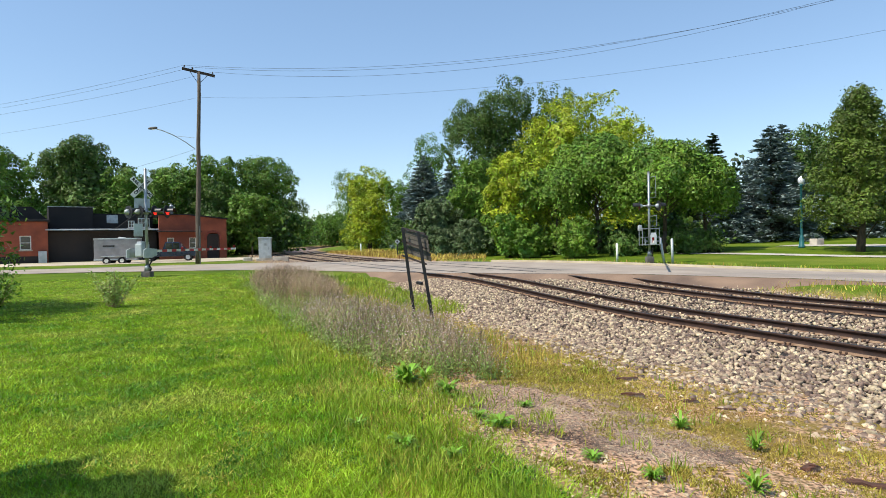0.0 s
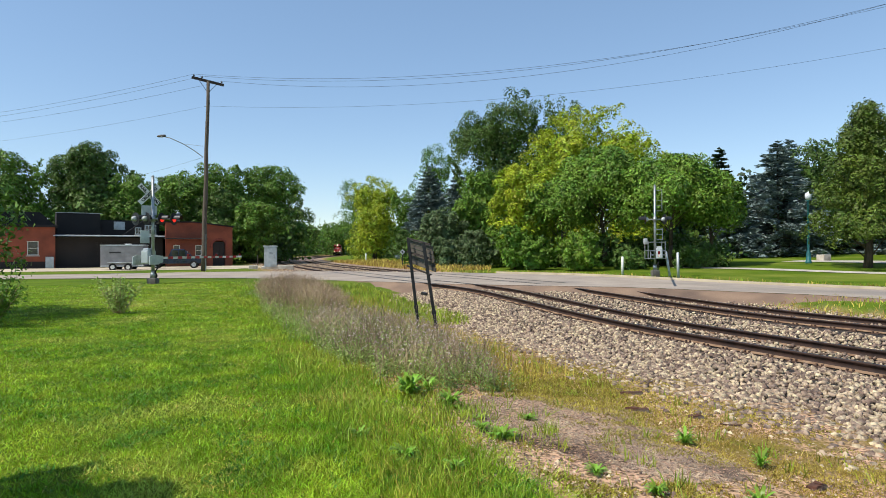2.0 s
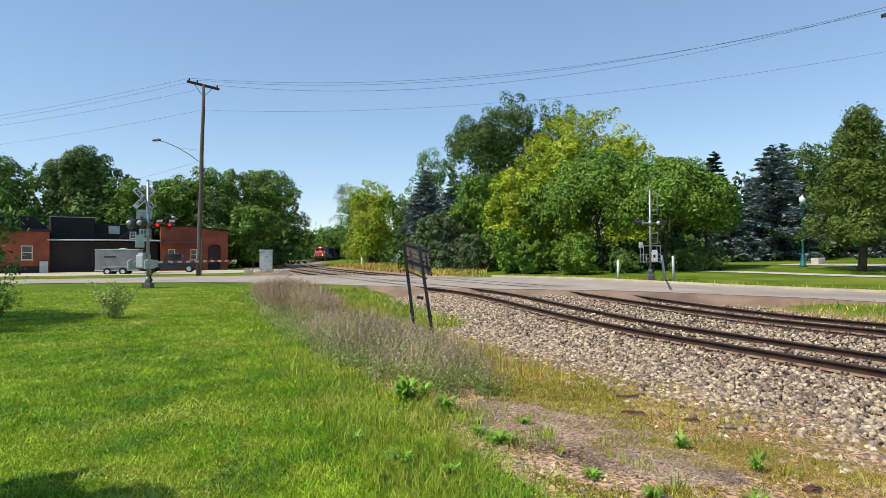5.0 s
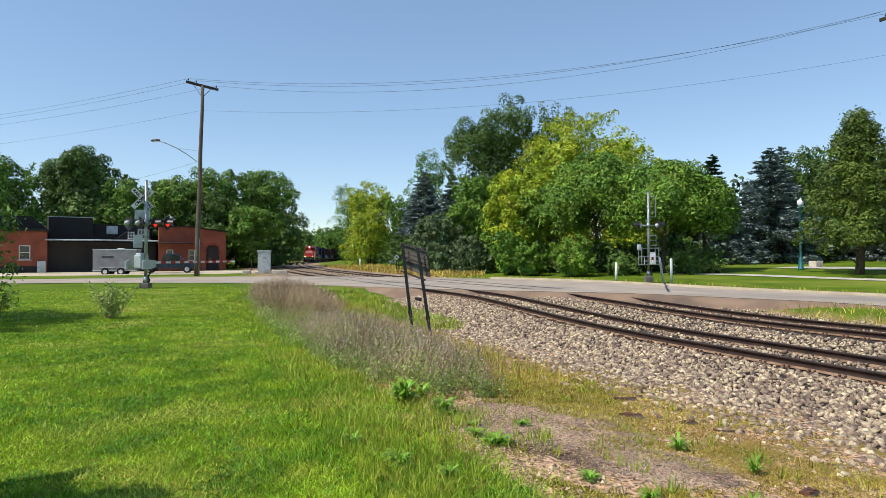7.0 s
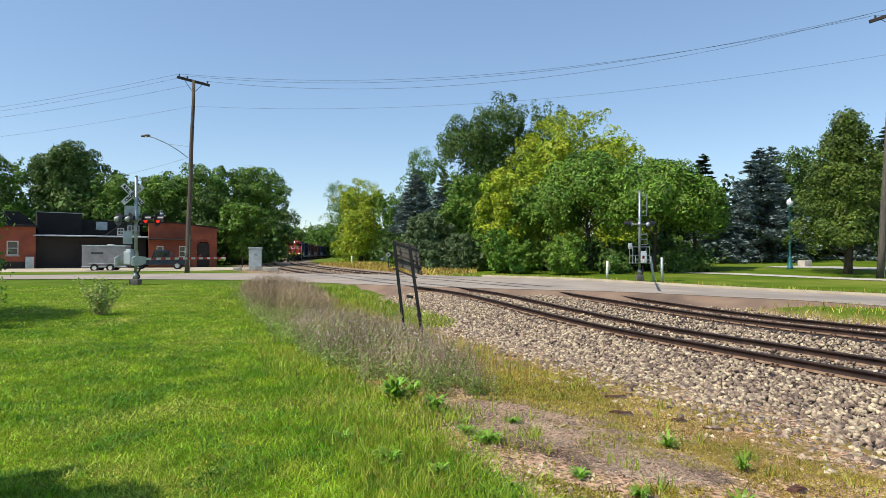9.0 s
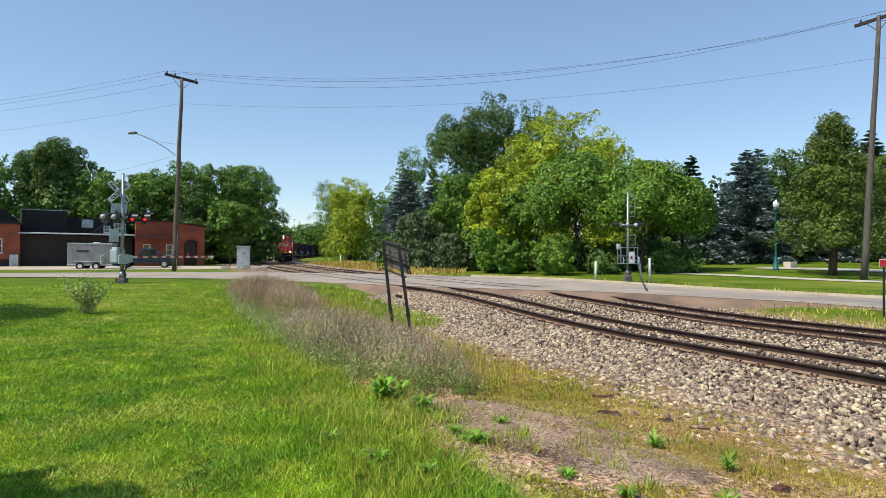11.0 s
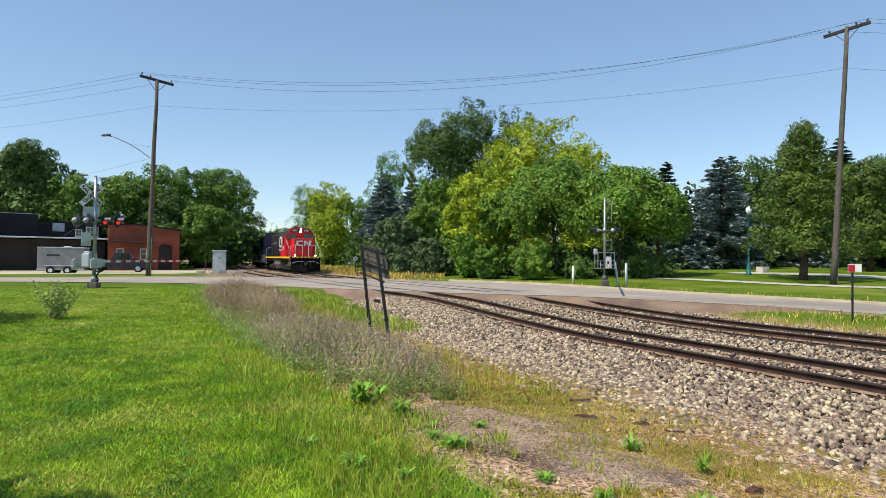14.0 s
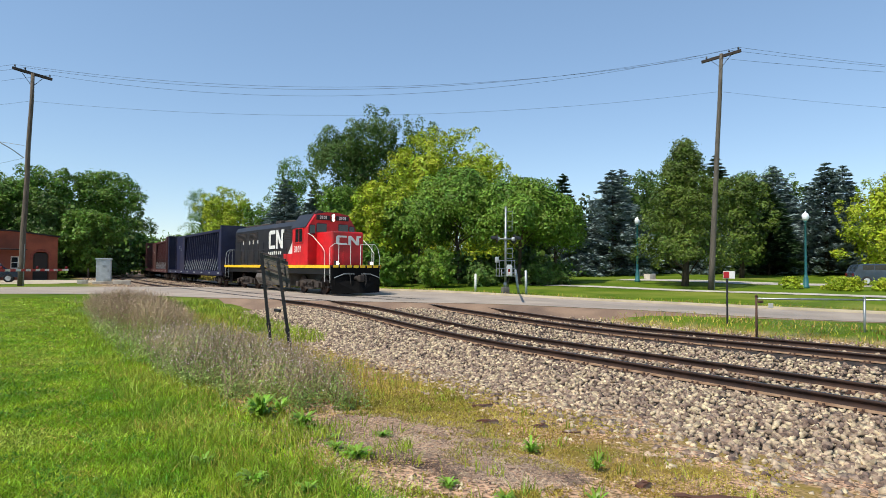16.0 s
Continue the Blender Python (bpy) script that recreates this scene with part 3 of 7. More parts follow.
def make_spruce(at, h, w, mat, label, seed, leaves=19000, size=0.5):
    rng = random.Random(seed)
    x, y = at
    z = land1(x, y) - 0.05
    tr = thing("spruce", pose(x, y, z, 0, 0, rng.uniform(0, 360)), label, "tree", "spruces of the park")
    R = np.random.RandomState(seed)
    # whorls of drooping boughs
    nb = int(110 + h * 14)
    u = np.round(R.uniform(0, 1, nb) ** 0.8 * h / 0.5) * 0.5 / h + R.normal(size=nb) * 0.07 / h
    u = np.clip(u, 0, 0.995)
    az = R.uniform(0, 2 * math.pi, nb)
    length = (w / 2) * (1 - u) ** 0.72 * R.uniform(0.8, 1.12, nb) + 0.15
    zb = 0.25 + u * (h - 0.3)
    idx = R.choice(nb, leaves, p=(length + 0.25) / (length + 0.25).sum())
    f = R.uniform(0.12, 1.0, leaves) ** 0.7
    L = length[idx]
    lat = R.normal(size=leaves) * 0.13 * L * (1.15 - f)
    ca, sa = np.cos(az[idx]), np.sin(az[idx])
    px, py = ca * L * f - sa * lat, sa * L * f + ca * lat
    pz = zb[idx] - 0.28 * L * f + 0.16 * L * f ** 2 + R.normal(size=leaves) * 0.035 * L
    c = np.stack([px, py, pz], 1)
    out = np.stack([ca + R.normal(size=leaves) * 0.35, sa + R.normal(size=leaves) * 0.35, R.uniform(-0.25, 0.35, leaves)], 1)
    out /= np.linalg.norm(out, axis=1)[:, None]
    side = np.cross(out, np.array([0, 0, 1.0]) + R.normal(size=(leaves, 3)) * 0.5)
    side /= np.linalg.norm(side, axis=1)[:, None]
    sz = size * R.uniform(0.6, 1.25, leaves)[:, None]
    P = np.stack([c - out * sz * 0.45 + side * sz * 0.26, c + out * sz * 0.6, c - out * sz * 0.45 - side * sz * 0.26], 1).reshape(-1, 3)
    ob = new("crown", soup("crown", P, np.arange(leaves * 3).reshape(-1, 3), mat))
    ob.parent = tr
    bm = B()
    tube(bm, (0, 0, 0), (0, 0, h * 0.96), h * 0.016, 0.02, 8)
    for k in range(0, nb, 2):
        tube(bm, (0, 0, float(zb[k])), (float(math.cos(az[k]) * length[k] * 0.8), float(math.sin(az[k]) * length[k] * 0.8), float(zb[k] - 0.12 * length[k])), 0.035, 0.01, 4, False)
    part("trunk", bm, M["bark"], tr)
    return tr


LEAF = dict(
    dark=leaf("dark_green_leaves", (92, 117, 47), (65, 91, 36)),
    mid=leaf("mid_green_leaves", (106, 136, 44), (76, 110, 36)),
    bright=leaf("bright_green_leaves", (104, 136, 38), (78, 114, 32)),
    lime=leaf("yellow_green_leaves", (172, 180, 40), (126, 150, 34)),
    sumac=leaf("sumac_leaves", (118, 147, 47), (84, 118, 38)),
    park=leaf("olive_green_leaves", (102, 120, 41), (70, 90, 31)),
    grey=leaf("grey_green_leaves", (100, 116, 76), (78, 100, 58)),
    blue=leaf("blue_spruce_needles", (140, 156, 152), (96, 114, 110), 0.05),
    green=leaf("green_spruce_needles", (64, 86, 52), (46, 66, 40), 0.05),
)
# trees left of the line, behind the workshop
for at, h, w, key, kd, seed, lv in (
    ((-55, 77), 14.0, 15, "mid", "full", 1, 11000), ((-46, 81.4), 15.6, 13, "dark", "full", 2, 13000), ((-66, 73), 13, 13, "mid", "full", 3, 6000), ((-51, 86), 15.6, 13, "dark", "full", 15, 9000),
    ((-32, 91), 14.0, 11, "mid", "full", 16, 8000),
    ((-35.4, 88), 14.0, 13, "mid", "full", 4, 10000), ((-28.0, 96), 14.6, 14, "mid", "full", 5, 10000), ((-25.8, 84), 8.4, 8, "mid", "full", 6, 5000),
    ((-44, 92), 13, 12, "dark", "full", 7, 7000), ((-30, 112), 12.5, 12, "dark", "full", 8, 6000), ((-41, 125), 12, 13, "dark", "full", 9, 6000),
    ((-47, 150), 12, 13, "dark", "full", 10, 5000), ((-53, 175), 13, 14, "dark", "full", 11, 5000), ((-40, 80), 11.5, 10, "mid", "full", 12, 6000), ((-31, 84), 10, 9, "dark", "full", 13, 6000), ((-58, 72), 12, 12, "dark", "full", 14, 6000)):
    make_tree(at, h, w, LEAF[key], "broad leafy tree with a dense green crown", seed, 0.05, kd, 90, lv, 0.42, group="trees behind the workshop", category="tree")
# far end of the line
for k, (x, y, h, w) in enumerate(((-58, 240, 13, 17), (-46, 262, 14, 18), (-34, 250, 13, 16), (-66, 270, 14, 20), (-24, 235, 14, 16), (-50, 300, 15, 22), (-36, 300, 15, 22))):
    make_tree((x, y), h, w, LEAF["mid" if k % 2 else "dark"], "far leafy tree by the line", 30 + k, 0.1, "round", 50, 3500, 0.8, group="far trees")
# the thicket right of the line
for at, h, w, key, kd, seed, lv, lb in (
    ((-22, 150), 18.5, 12, "mid", "full", 51, 6000, "tall leafy tree far along the line"),
    ((-11.7, 99), 13.2, 11, "lime", "full", 52, 11000, "yellow-green leafy tree beside the line"),
    ((-6, 96), 10, 7, "mid", "full", 53, 5000, "leafy green tree in the thicket"),
    ((-2.2, 108), 18.6, 9.5, "bright", "full", 54, 7000, "light green leafy tree in the thicket"),
    ((6.6, 75), 20.0, 13.5, "dark", "full", 55, 20000, "tall dark green tree over the thicket"),
    ((12.2, 75), 18.8, 12, "dark", "full", 56, 11000, "tall dark green tree over the thicket"),
    ((12.4, 64), 15.9, 10.5, "lime", "round", 57, 10000, "light yellow-green tree in the thicket"),
    ((17.9, 63.5), 16.0, 10, "lime", "round", 58, 8000, "light yellow-green tree with a loose crown"),
    ((6.7, 54), 9.2, 6.5, "lime", "full", 59, 9000, "yellow-green shrub hung with vines"),
    ((3.4, 62), 9.3, 7.0, "sumac", "full", 60, 9000, "leafy green shrub in the thicket"),
    ((-0.5, 60), 5.6, 5.5, "grey", "full", 61, 7000, "grey-green shrub at the thicket's edge")):
    make_tree(at, h, w, LEAF[key], lb, seed, 0.03, kd, 130, lv, 0.32, group="trees of the thicket", category="tree", lobes=12, shoots=9)
for at, h, w, seed in (((12.8, 51), 9.8, 9.4, 70), ((17.0, 47.5), 8.6, 9.8, 71), ((20.4, 48.5), 7.2, 5.5, 72), ((9.4, 52.5), 7.4, 6, 73)):
    make_tree(at, h, w, LEAF["sumac"], "domed sumac with feathery green leaves", seed, 0.56, "dome", 60, 14000, 0.3, group="sumacs", clump_r=0.24, droop=0.7, flat=0.3, shoots=0)
for at, h, w, key, seed in (((9.8, 46.4), 3.2, 4.0, "sumac", 80), ((2.6, 55), 3.4, 3.8, "grey", 81), ((5.4, 50.5), 3.6, 3.6, "bright", 82), ((0, 57.5), 2.6, 3.2, "grey", 83), ((-3, 66), 3.6, 4, "mid", 84), ((13.5, 46.5), 1.7, 3.0, "dark", 85), ((18.5, 46), 1.8, 4.0, "dark", 86), ((-4.6, 74), 4, 4, "dark", 87), ((6.8, 48.6), 2.6, 3, "mid", 88)):
    make_tree(at, h, w, LEAF[key], "leafy shrub at the edge of the thicket", seed, 0.03, "round", 40, 5000, 0.24, category="shrub", name="shrub", group="shrubs of the thicket")
# the park
for at, h, w, key, seed in (((-2.6, 86), 12.6, 9.5, "blue", 90), ((1.5, 80), 11.4, 8, "blue", 91), ((34, 78), 13.4, 7.5, "green", 92), ((35.1, 66.3), 12.4, 12, "blue", 93), ((41, 75), 13.8, 13, "blue", 94), ((55.4, 64.4), 13, 12, "blue", 95), ((56.7, 58), 12.6, 11.5, "blue", 96), ((61, 49), 12, 10, "green", 97), ((53, 72), 15.5, 9.5, "green", 98), ((29, 74), 10.5, 9, "green", 99), ((46, 72), 11.5, 8, "green", 101), ((66, 58), 12, 8, "green", 102), ((64, 40), 12, 10, "blue", 103), ((47, 66), 11.5, 8.5, "blue", 104), ((50.5, 59.5), 10, 8, "green", 105), ((63, 62), 13, 9, "blue", 106), ((67, 49), 12, 9, "green", 107), ((57, 42), 9.5, 7.5, "blue", 108), ((30, 66), 8.5, 7, "blue", 109)):
    make_spruce(at, h, w, LEAF[key], "blue-grey spruce with drooping boughs" if key == "blue" else "dark green spruce with drooping boughs", seed)
make_tree((27.9, 41.5), 11.0, 8.2, LEAF["park"], "young leafy tree with upswept branches on the lawn", 110, 0.14, "pyramid", 150, 14000, 0.23, group="park trees", clump_r=0.12, shoots=46)
make_tree((43.2, 54.7), 10.4, 7.6, LEAF["park"], "leafy green park tree on the lawn", 111, 0.08, "full", 60, 6000, 0.3, group="park trees")
make_tree((55.2, 49.4), 10.5, 9, LEAF["lime"], "leafy yellow-green park tree on the lawn", 112, 0.08, "full", 60, 6000, 0.3, group="park trees")
make_tree((40, 68), 12.2, 10, LEAF["dark"], "dark leafy tree behind the spruces", 114, 0.05, "full", 80, 7000, 0.36, group="park trees")
make_tree((62, 74), 14, 14, LEAF["dark"], "dark leafy tree behind the spruces", 115, 0.05, "full", 80, 7000, 0.4, group="park trees")
make_tree((24, 72), 8, 8, LEAF["mid"], "leafy green park tree on the lawn", 113, 0.05, "full", 60, 6000, 0.4, group="park trees")


def undergrowth(pts, h, depth, n, mat, size, label, seed):
    """A tangled band of leaves along a curve."""
    R = np.random.RandomState(seed)
    C = resample(pts, 60)
    u = R.uniform(0, 58.99, n)
    k = u.astype(int)
    p = C[k] + (C[k + 1] - C[k]) * (u - k)[:, None]
    x = p[:, 0] + R.normal(size=n) * depth * 0.4
    y = p[:, 1] + R.normal(size=n) * depth * 0.4
    top = h * (0.62 + 0.3 * np.sin(x * 0.55 + 1.3) * np.sin(y * 0.43) + 0.18 * np.sin(x * 1.7 + y * 1.1))
    z = 0.1 + top * R.uniform(0, 1, n) ** 0.6
    c = np.stack([x, y, z], 1)
    nrm = R.normal(size=(n, 3)) * 0.8 + np.array([-0.2, -0.6, 0.5])
    nrm /= np.linalg.norm(nrm, axis=1)[:, None]
    t = np.cross(nrm, R.normal(size=(n, 3)))
    t /= np.linalg.norm(t, axis=1)[:, None]
    b = np.cross(nrm, t)
    sz = size * R.uniform(0.5, 1.3, n)[:, None]
    P = np.stack([c - t * sz * 0.5, c - b * sz * 0.3, c + t * sz * 0.5, c + b * sz * 0.3], 1).reshape(-1, 3)
    ob = new("undergrowth", soup("undergrowth", P, np.arange(n * 4).reshape(-1, 4), mat))
    return tagged(ob, label, "undergrowth", kind="stuff")


undergrowth([(-75, 74), (-58, 74), (-46, 80), (-36, 86), (-28, 88), (-28, 100), (-36, 125), (-46, 155), (-54, 190)], 8.5, 5, 22000, LEAF["dark"], 0.72, "dark tangled bushes behind the workshop", 201)
undergrowth([(-16, 118), (-9, 99), (-3, 82), (0, 66), (5, 56), (11, 52), (17, 51), (22, 53), (24, 62)], 3.3, 2.4, 16000, LEAF["dark"], 0.42, "tangled green undergrowth of the thicket", 202)
undergrowth([(26, 72), (32, 82), (44, 82), (54, 76), (62, 66), (68, 52), (72, 38)], 12.0, 4, 20000, LEAF["green"], 0.8, "dark evergreen bushes behind the park", 203)
undergrowth([(-230, 180), (-170, 260), (-100, 320), (-60, 340), (-20, 330), (60, 320), (150, 270), (230, 170), (260, 60)], 17, 14, 20000, LEAF["dark"], 2.6, "distant woods along the horizon", 204)
undergrowth([(-62, 215), (-54, 240), (-48, 262), (-38, 262), (-28, 240), (-20, 200)], 14, 8, 9000, LEAF["mid"], 1.0, "leafy bushes at the far end of the line", 205)


# ---------------------------------------------------------------- the train
def side_plate(outline, x, t=0.012):
    """A flat plate standing along y on the side x; outline in (y, z)."""
    bm = B()
    a = [bm.verts.new((x, y, z)) for y, z in outline]
    b = [bm.verts.new((x + t, y, z)) for y, z in outline]
    n = len(outline)
    for i in range(n):
        bm.faces.new((a[i], a[(i + 1) % n], b[(i + 1) % n], b[i]))
    bm.faces.new(a[::-1])
    bm.faces.new(b)
    return bm


WHEELS = []          # wheelset, its rest height over the rail, its y on the bogie


def make_bogie(parent, y, base, r, turning, heavy=False):
    bg = part("bogie", bogie_mesh(base, r, heavy), M["under"], parent, "grimy cast side frames", pose(0, y, 0))
    for k in (-1, 1):
        bm = B()
        for sx in (-0.754, 0.754):
            tube(bm, (sx - 0.065, 0, 0), (sx + 0.065, 0, 0), r, r * 0.985, 20)
            tube(bm, (sx + (0.07 if sx > 0 else -0.07) - 0.02, 0, 0), (sx + (0.07 if sx > 0 else -0.07) + 0.02, 0, 0), r * 0.45, r * 0.4, 10)
            for q in range(4):
                a = q * math.pi / 2
                box(bm, (sx + (0.075 if sx > 0 else -0.075), 0.3 * math.cos(a), 0.3 * math.sin(a)), (0.02, 0.08, 0.08))
        tube(bm, (-0.7, 0, 0), (0.7, 0, 0), 0.09, 0.09, 8)
        ws = part("wheelset", bm, M["railside"], bg, "", pose(0, k * base / 2, r))
        if turning:
            WHEELS.append((ws, r, k * base / 2))
    return bg


def bogie_mesh(base, r, heavy):
    bm = B()
    for sx in (-1.02, 1.02):
        h = base / 2
        prof = [(-h - 0.35, r - 0.12), (-h - 0.35, r + 0.16), (-h + 0.2, r + 0.2), (-0.5, r + 0.3), (0.5, r + 0.3), (h - 0.2, r + 0.2), (h + 0.35, r + 0.16), (h + 0.35, r - 0.12), (h - 0.25, r - 0.05), (0.45, r - 0.24), (-0.45, r - 0.24), (-h + 0.25, r - 0.05)]
        a = [bm.verts.new((sx - 0.09, y, z)) for y, z in prof]
        b = [bm.verts.new((sx + 0.09, y, z)) for y, z in prof]
        for i in range(len(prof)):
            j = (i + 1) % len(prof)
            bm.faces.new((a[i], a[j], b[j], b[i]))
        bm.faces.new(a[::-1])
        bm.faces.new(b)
        o = 0.14 if sx > 0 else -0.14
        for k in (-1, 1):
            box(bm, (sx + o, k * h, r), (0.16, 0.34, 0.3), bevel=0.03)
            tube(bm, (sx + o * 0.8, k * h * 0.45, r - 0.1), (sx + o * 0.8, k * h * 0.45, r + 0.26), 0.1, 0.1, 8)
        if heavy:
            tube(bm, (sx + o, 0.1, r + 0.05), (sx + o, 0.7, r + 0.18), 0.09, 0.09, 8)
            tube(bm, (sx + o, -0.7, r + 0.18), (sx + o, -0.1, r + 0.05), 0.09, 0.09, 8)
    box(bm, (0, 0, r + 0.05), (2.1, 0.5, 0.3))
    return bm


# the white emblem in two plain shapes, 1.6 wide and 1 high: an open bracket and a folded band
EMBLEM = [
    [(-0.1, 0.0), (-0.66, 0.0), (-0.78, 0.14), (-0.78, 0.86), (-0.66, 1.0), (-0.1, 1.0), (-0.1, 0.8), (-0.58, 0.8), (-0.58, 0.2), (-0.1, 0.2)],
    [(0.0, 0.0), (0.17, 0.0), (0.17, 0.62), (0.52, 0.0), (0.7, 0.0), (0.7, 0.82), (0.82, 0.82), (0.82, 1.0), (0.53, 1.0), (0.53, 0.36), (0.18, 1.0), (0.0, 1.0)],
]


def make_locomotive():
    lo = thing("locomotive", pose(0, 0, 0), "red and black diesel locomotive with white stripe and yellow sill", "locomotive")
    P = lambda name, bm, mat, label="", parent=lo: part(name, bm, M[mat], parent, label)
    # underframe, sill, pilots
    bm = B()
    box(bm, (0, 0, 1.3), (2.6, 17.2, 0.36))
    box(bm, (0, 0, 1.56), (3.05, 17.4, 0.08))
    P("underframe", bm, "locoblack")
    for sx in (-1, 1):
        bm = B()
        box(bm, (sx * 1.535, 0, 1.53), (0.03, 17.4, 0.17))
        P("sill_stripe", bm, "yellow", "yellow sill stripe")
    for sy in (-1, 1):
        bm = B()
        box(bm, (0, sy * 8.66, 1.05), (2.9, 0.1, 0.95), bevel=0.02)
        for sx in (-1.05, 1.05):
            box(bm, (sx, sy * 8.74, 0.75), (0.5, 0.14, 0.4), bevel=0.03)
        P("pilot", bm, "pitch")
        bm = B()
        for i in range(7):
            box(bm, (-1.2 + 0.4 * i, sy * 8.725, 1.55), (0.28, 0.03, 0.14))
        P("end_stripe", bm, "yellow", "yellow end stripe in dashes")
        bm = B()
        tube(bm, (0, sy * 8.7, 0.92), (0, sy * 9.15, 0.92), 0.13, 0.11, 8)
        box(bm, (0, sy * 9.25, 0.92), (0.3, 0.3, 0.34), bevel=0.06)
        P("coupler", bm, "under")
    bm = B()
    # the front plough: a wedge of plate
    outline = [(-1.45, 8.72, 0.15), (0, 9.25, 0.12), (1.45, 8.72, 0.15), (1.45, 8.74, 0.85), (0, 8.95, 0.75), (-1.45, 8.74, 0.85)]
    v = [bm.verts.new(p) for p in outline]
    w = [bm.verts.new((x * 0.98, y - 0.05, z)) for x, y, z in outline]
    for q in ((0, 1, 4, 5), (1, 2, 3, 4)):
        bm.faces.new([v[i] for i in q])
        bm.faces.new([w[i] for i in q[::-1]])
    for i in range(6):
        bm.faces.new((v[i], v[(i + 1) % 6], w[(i + 1) % 6], w[i]))
    P("plough", bm, "pitch")
    for sx in (-1, 1):
        bm = B()
        path_tube(bm, [(sx * 0.45, 8.74, 1.2), (sx * 0.47, 8.95, 1.05), (sx * 0.46, 9.0, 0.7), (sx * 0.4, 8.95, 0.45)], 0.03)
        P("air_hose", bm, "rubber")
        bm = B()
        path_tube(bm, [(sx * 0.2, 8.9, 1.15), (sx * 0.8, 8.85, 1.15), (sx * 1.35, 8.85, 0.95)], 0.018)
        P("uncoupling_lever", bm, "alum")
    # long hood
    bm = B()
    prism(bm, [(-0.98, 1.6), (-0.98, 4.0), (-0.8, 4.28), (0.8, 4.28), (0.98, 4.0), (0.98, 1.6)], -8.0, 3.75)
    hood = P("long_hood", bm, "locoblack")
    for sx in (-1, 1):
        for i in range(11):
            bm = B()
            box(bm, (sx * 0.985, -7.3 + i * 0.92, 2.45), (0.03, 0.82, 1.35), bevel=0.01)
            P("hood_door", bm, "locoblack", "", hood)
        for y0, zz, hh, ww in ((-6.6, 3.6, 0.6, 1.9), (-4.2, 3.6, 0.6, 1.6), (1.9, 3.55, 0.7, 1.2)):
            bm = B()
            for j in range(7):
                box(bm, (sx * 0.985, y0, zz - hh / 2 + j * hh / 7), (0.04, ww, 0.035))
            P("louvre", bm, "under", "", hood)
        for y0 in (-6.2, -4.9, -4.2, -3.3):
            bm = B()
            box(bm, (sx * 1.002, y0, 3.18), (0.012, 0.12, 0.26))
            P("marking", bm, "white", "small white marking", hood)
    for y0 in (-6.8, -5.2, -3.6, 0.6):
        bm = B()
        lathe(bm, [(0.62, 4.24), (0.62, 4.42), (0.5, 4.46), (0.12, 4.42)], 18, (0, y0, 0))
        P("roof_fan", bm, "under", "", hood)
    bm = B()
    box(bm, (0, -1.6, 4.42), (0.5, 0.9, 0.3), bevel=0.04)
    P("exhaust_stack", bm, "under", "", hood)
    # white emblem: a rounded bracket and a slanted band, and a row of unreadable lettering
    for sx in (-1, 1):
        x = sx * 1.015
        for outline in EMBLEM:
            bm = side_plate([(sx * a * 1.6, 2.62 + c * 1.22) for a, c in outline], x)
            P("emblem", bm, "white", "white emblem on the hood", hood)
        for j in range(7):
            bm = B()
            box(bm, (x, -1.2 + j * 0.32, 2.38), (0.012, 0.2, 0.2))
            P("marking", bm, "white", "small white marking", hood)
        # white slanted stripe before the cab
        bm = side_plate([(1.35, 1.62), (2.3, 1.62), (3.5, 3.3), (3.5, 4.05)], x)
        P("stripe", bm, "white", "slanted white stripe", hood)
        bm = side_plate([(2.3, 1.62), (3.72, 1.62), (3.72, 3.6), (3.5, 3.3)], x + sx * 0.004)
        P("stripe", bm, "red", "red field behind the stripe", hood)
        bm = B()
        box(bm, (sx * 1.25, 3.05, 1.95), (0.5, 1.3, 0.66), bevel=0.03)
        P("battery_box", bm, "red", "", hood)
    # cab
    bm = B()
    prism(bm, [(-1.5, 1.6), (-1.5, 3.75), (-1.02, 4.5), (-0.35, 4.62), (0.35, 4.62), (1.02, 4.5), (1.5, 3.75), (1.5, 1.6)], 3.72, 5.85)
    cab = P("cab", bm, "red")
    bm = B()
    prism(bm, [(-1.56, 3.74), (-1.03, 4.535), (-0.35, 4.655), (0.35, 4.655), (1.03, 4.535), (1.56, 3.74), (1.5, 3.72), (1.0, 4.47), (-1.0, 4.47), (-1.5, 3.72)], 3.6, 5.6)
    P("cab_roof", bm, "locoblack", "dark weathered cab roof", cab)
    for sx in (-1, 1):
        bm = B()
        box(bm, (sx * 1.505, 4.7, 3.3), (0.03, 1.0, 0.75), bevel=0.02)
        P("window", bm, "glass", "", cab)
        bm = B()
        for yy, zz, sy, sz in ((4.7, 3.7, 1.1, 0.05), (4.7, 2.9, 1.1, 0.05), (4.18, 3.3, 0.05, 0.84), (5.22, 3.3, 0.05, 0.84), (4.7, 3.3, 0.04, 0.8)):
            box(bm, (sx * 1.515, yy, zz), (0.05, sy, sz))
        P("window_frame", bm, "red", "", cab)
        add_text("3101", 0.5, pose(sx * 1.506, 4.48, 2.5, 90, 0, 90 * sx), cab, M["white"], "fleet_number")
        # front windows, door window
        bm = B()
        box(bm, (sx * 0.68, 5.865, 3.72), (0.62, 0.03, 0.5), bevel=0.03)
        P("windscreen", bm, "glass", "", cab)
        bm = B()
        box(bm, (sx * 1.24, 5.865, 3.6), (0.34, 0.03, 0.55), bevel=0.03)
        P("door_window", bm, "glass", "", cab)
        bm = B()
        box(bm, (sx * 0.6, 5.88, 4.3), (0.8, 0.12, 0.26), bevel=0.02)
        nb = P("number_board", bm, "black", "", cab)
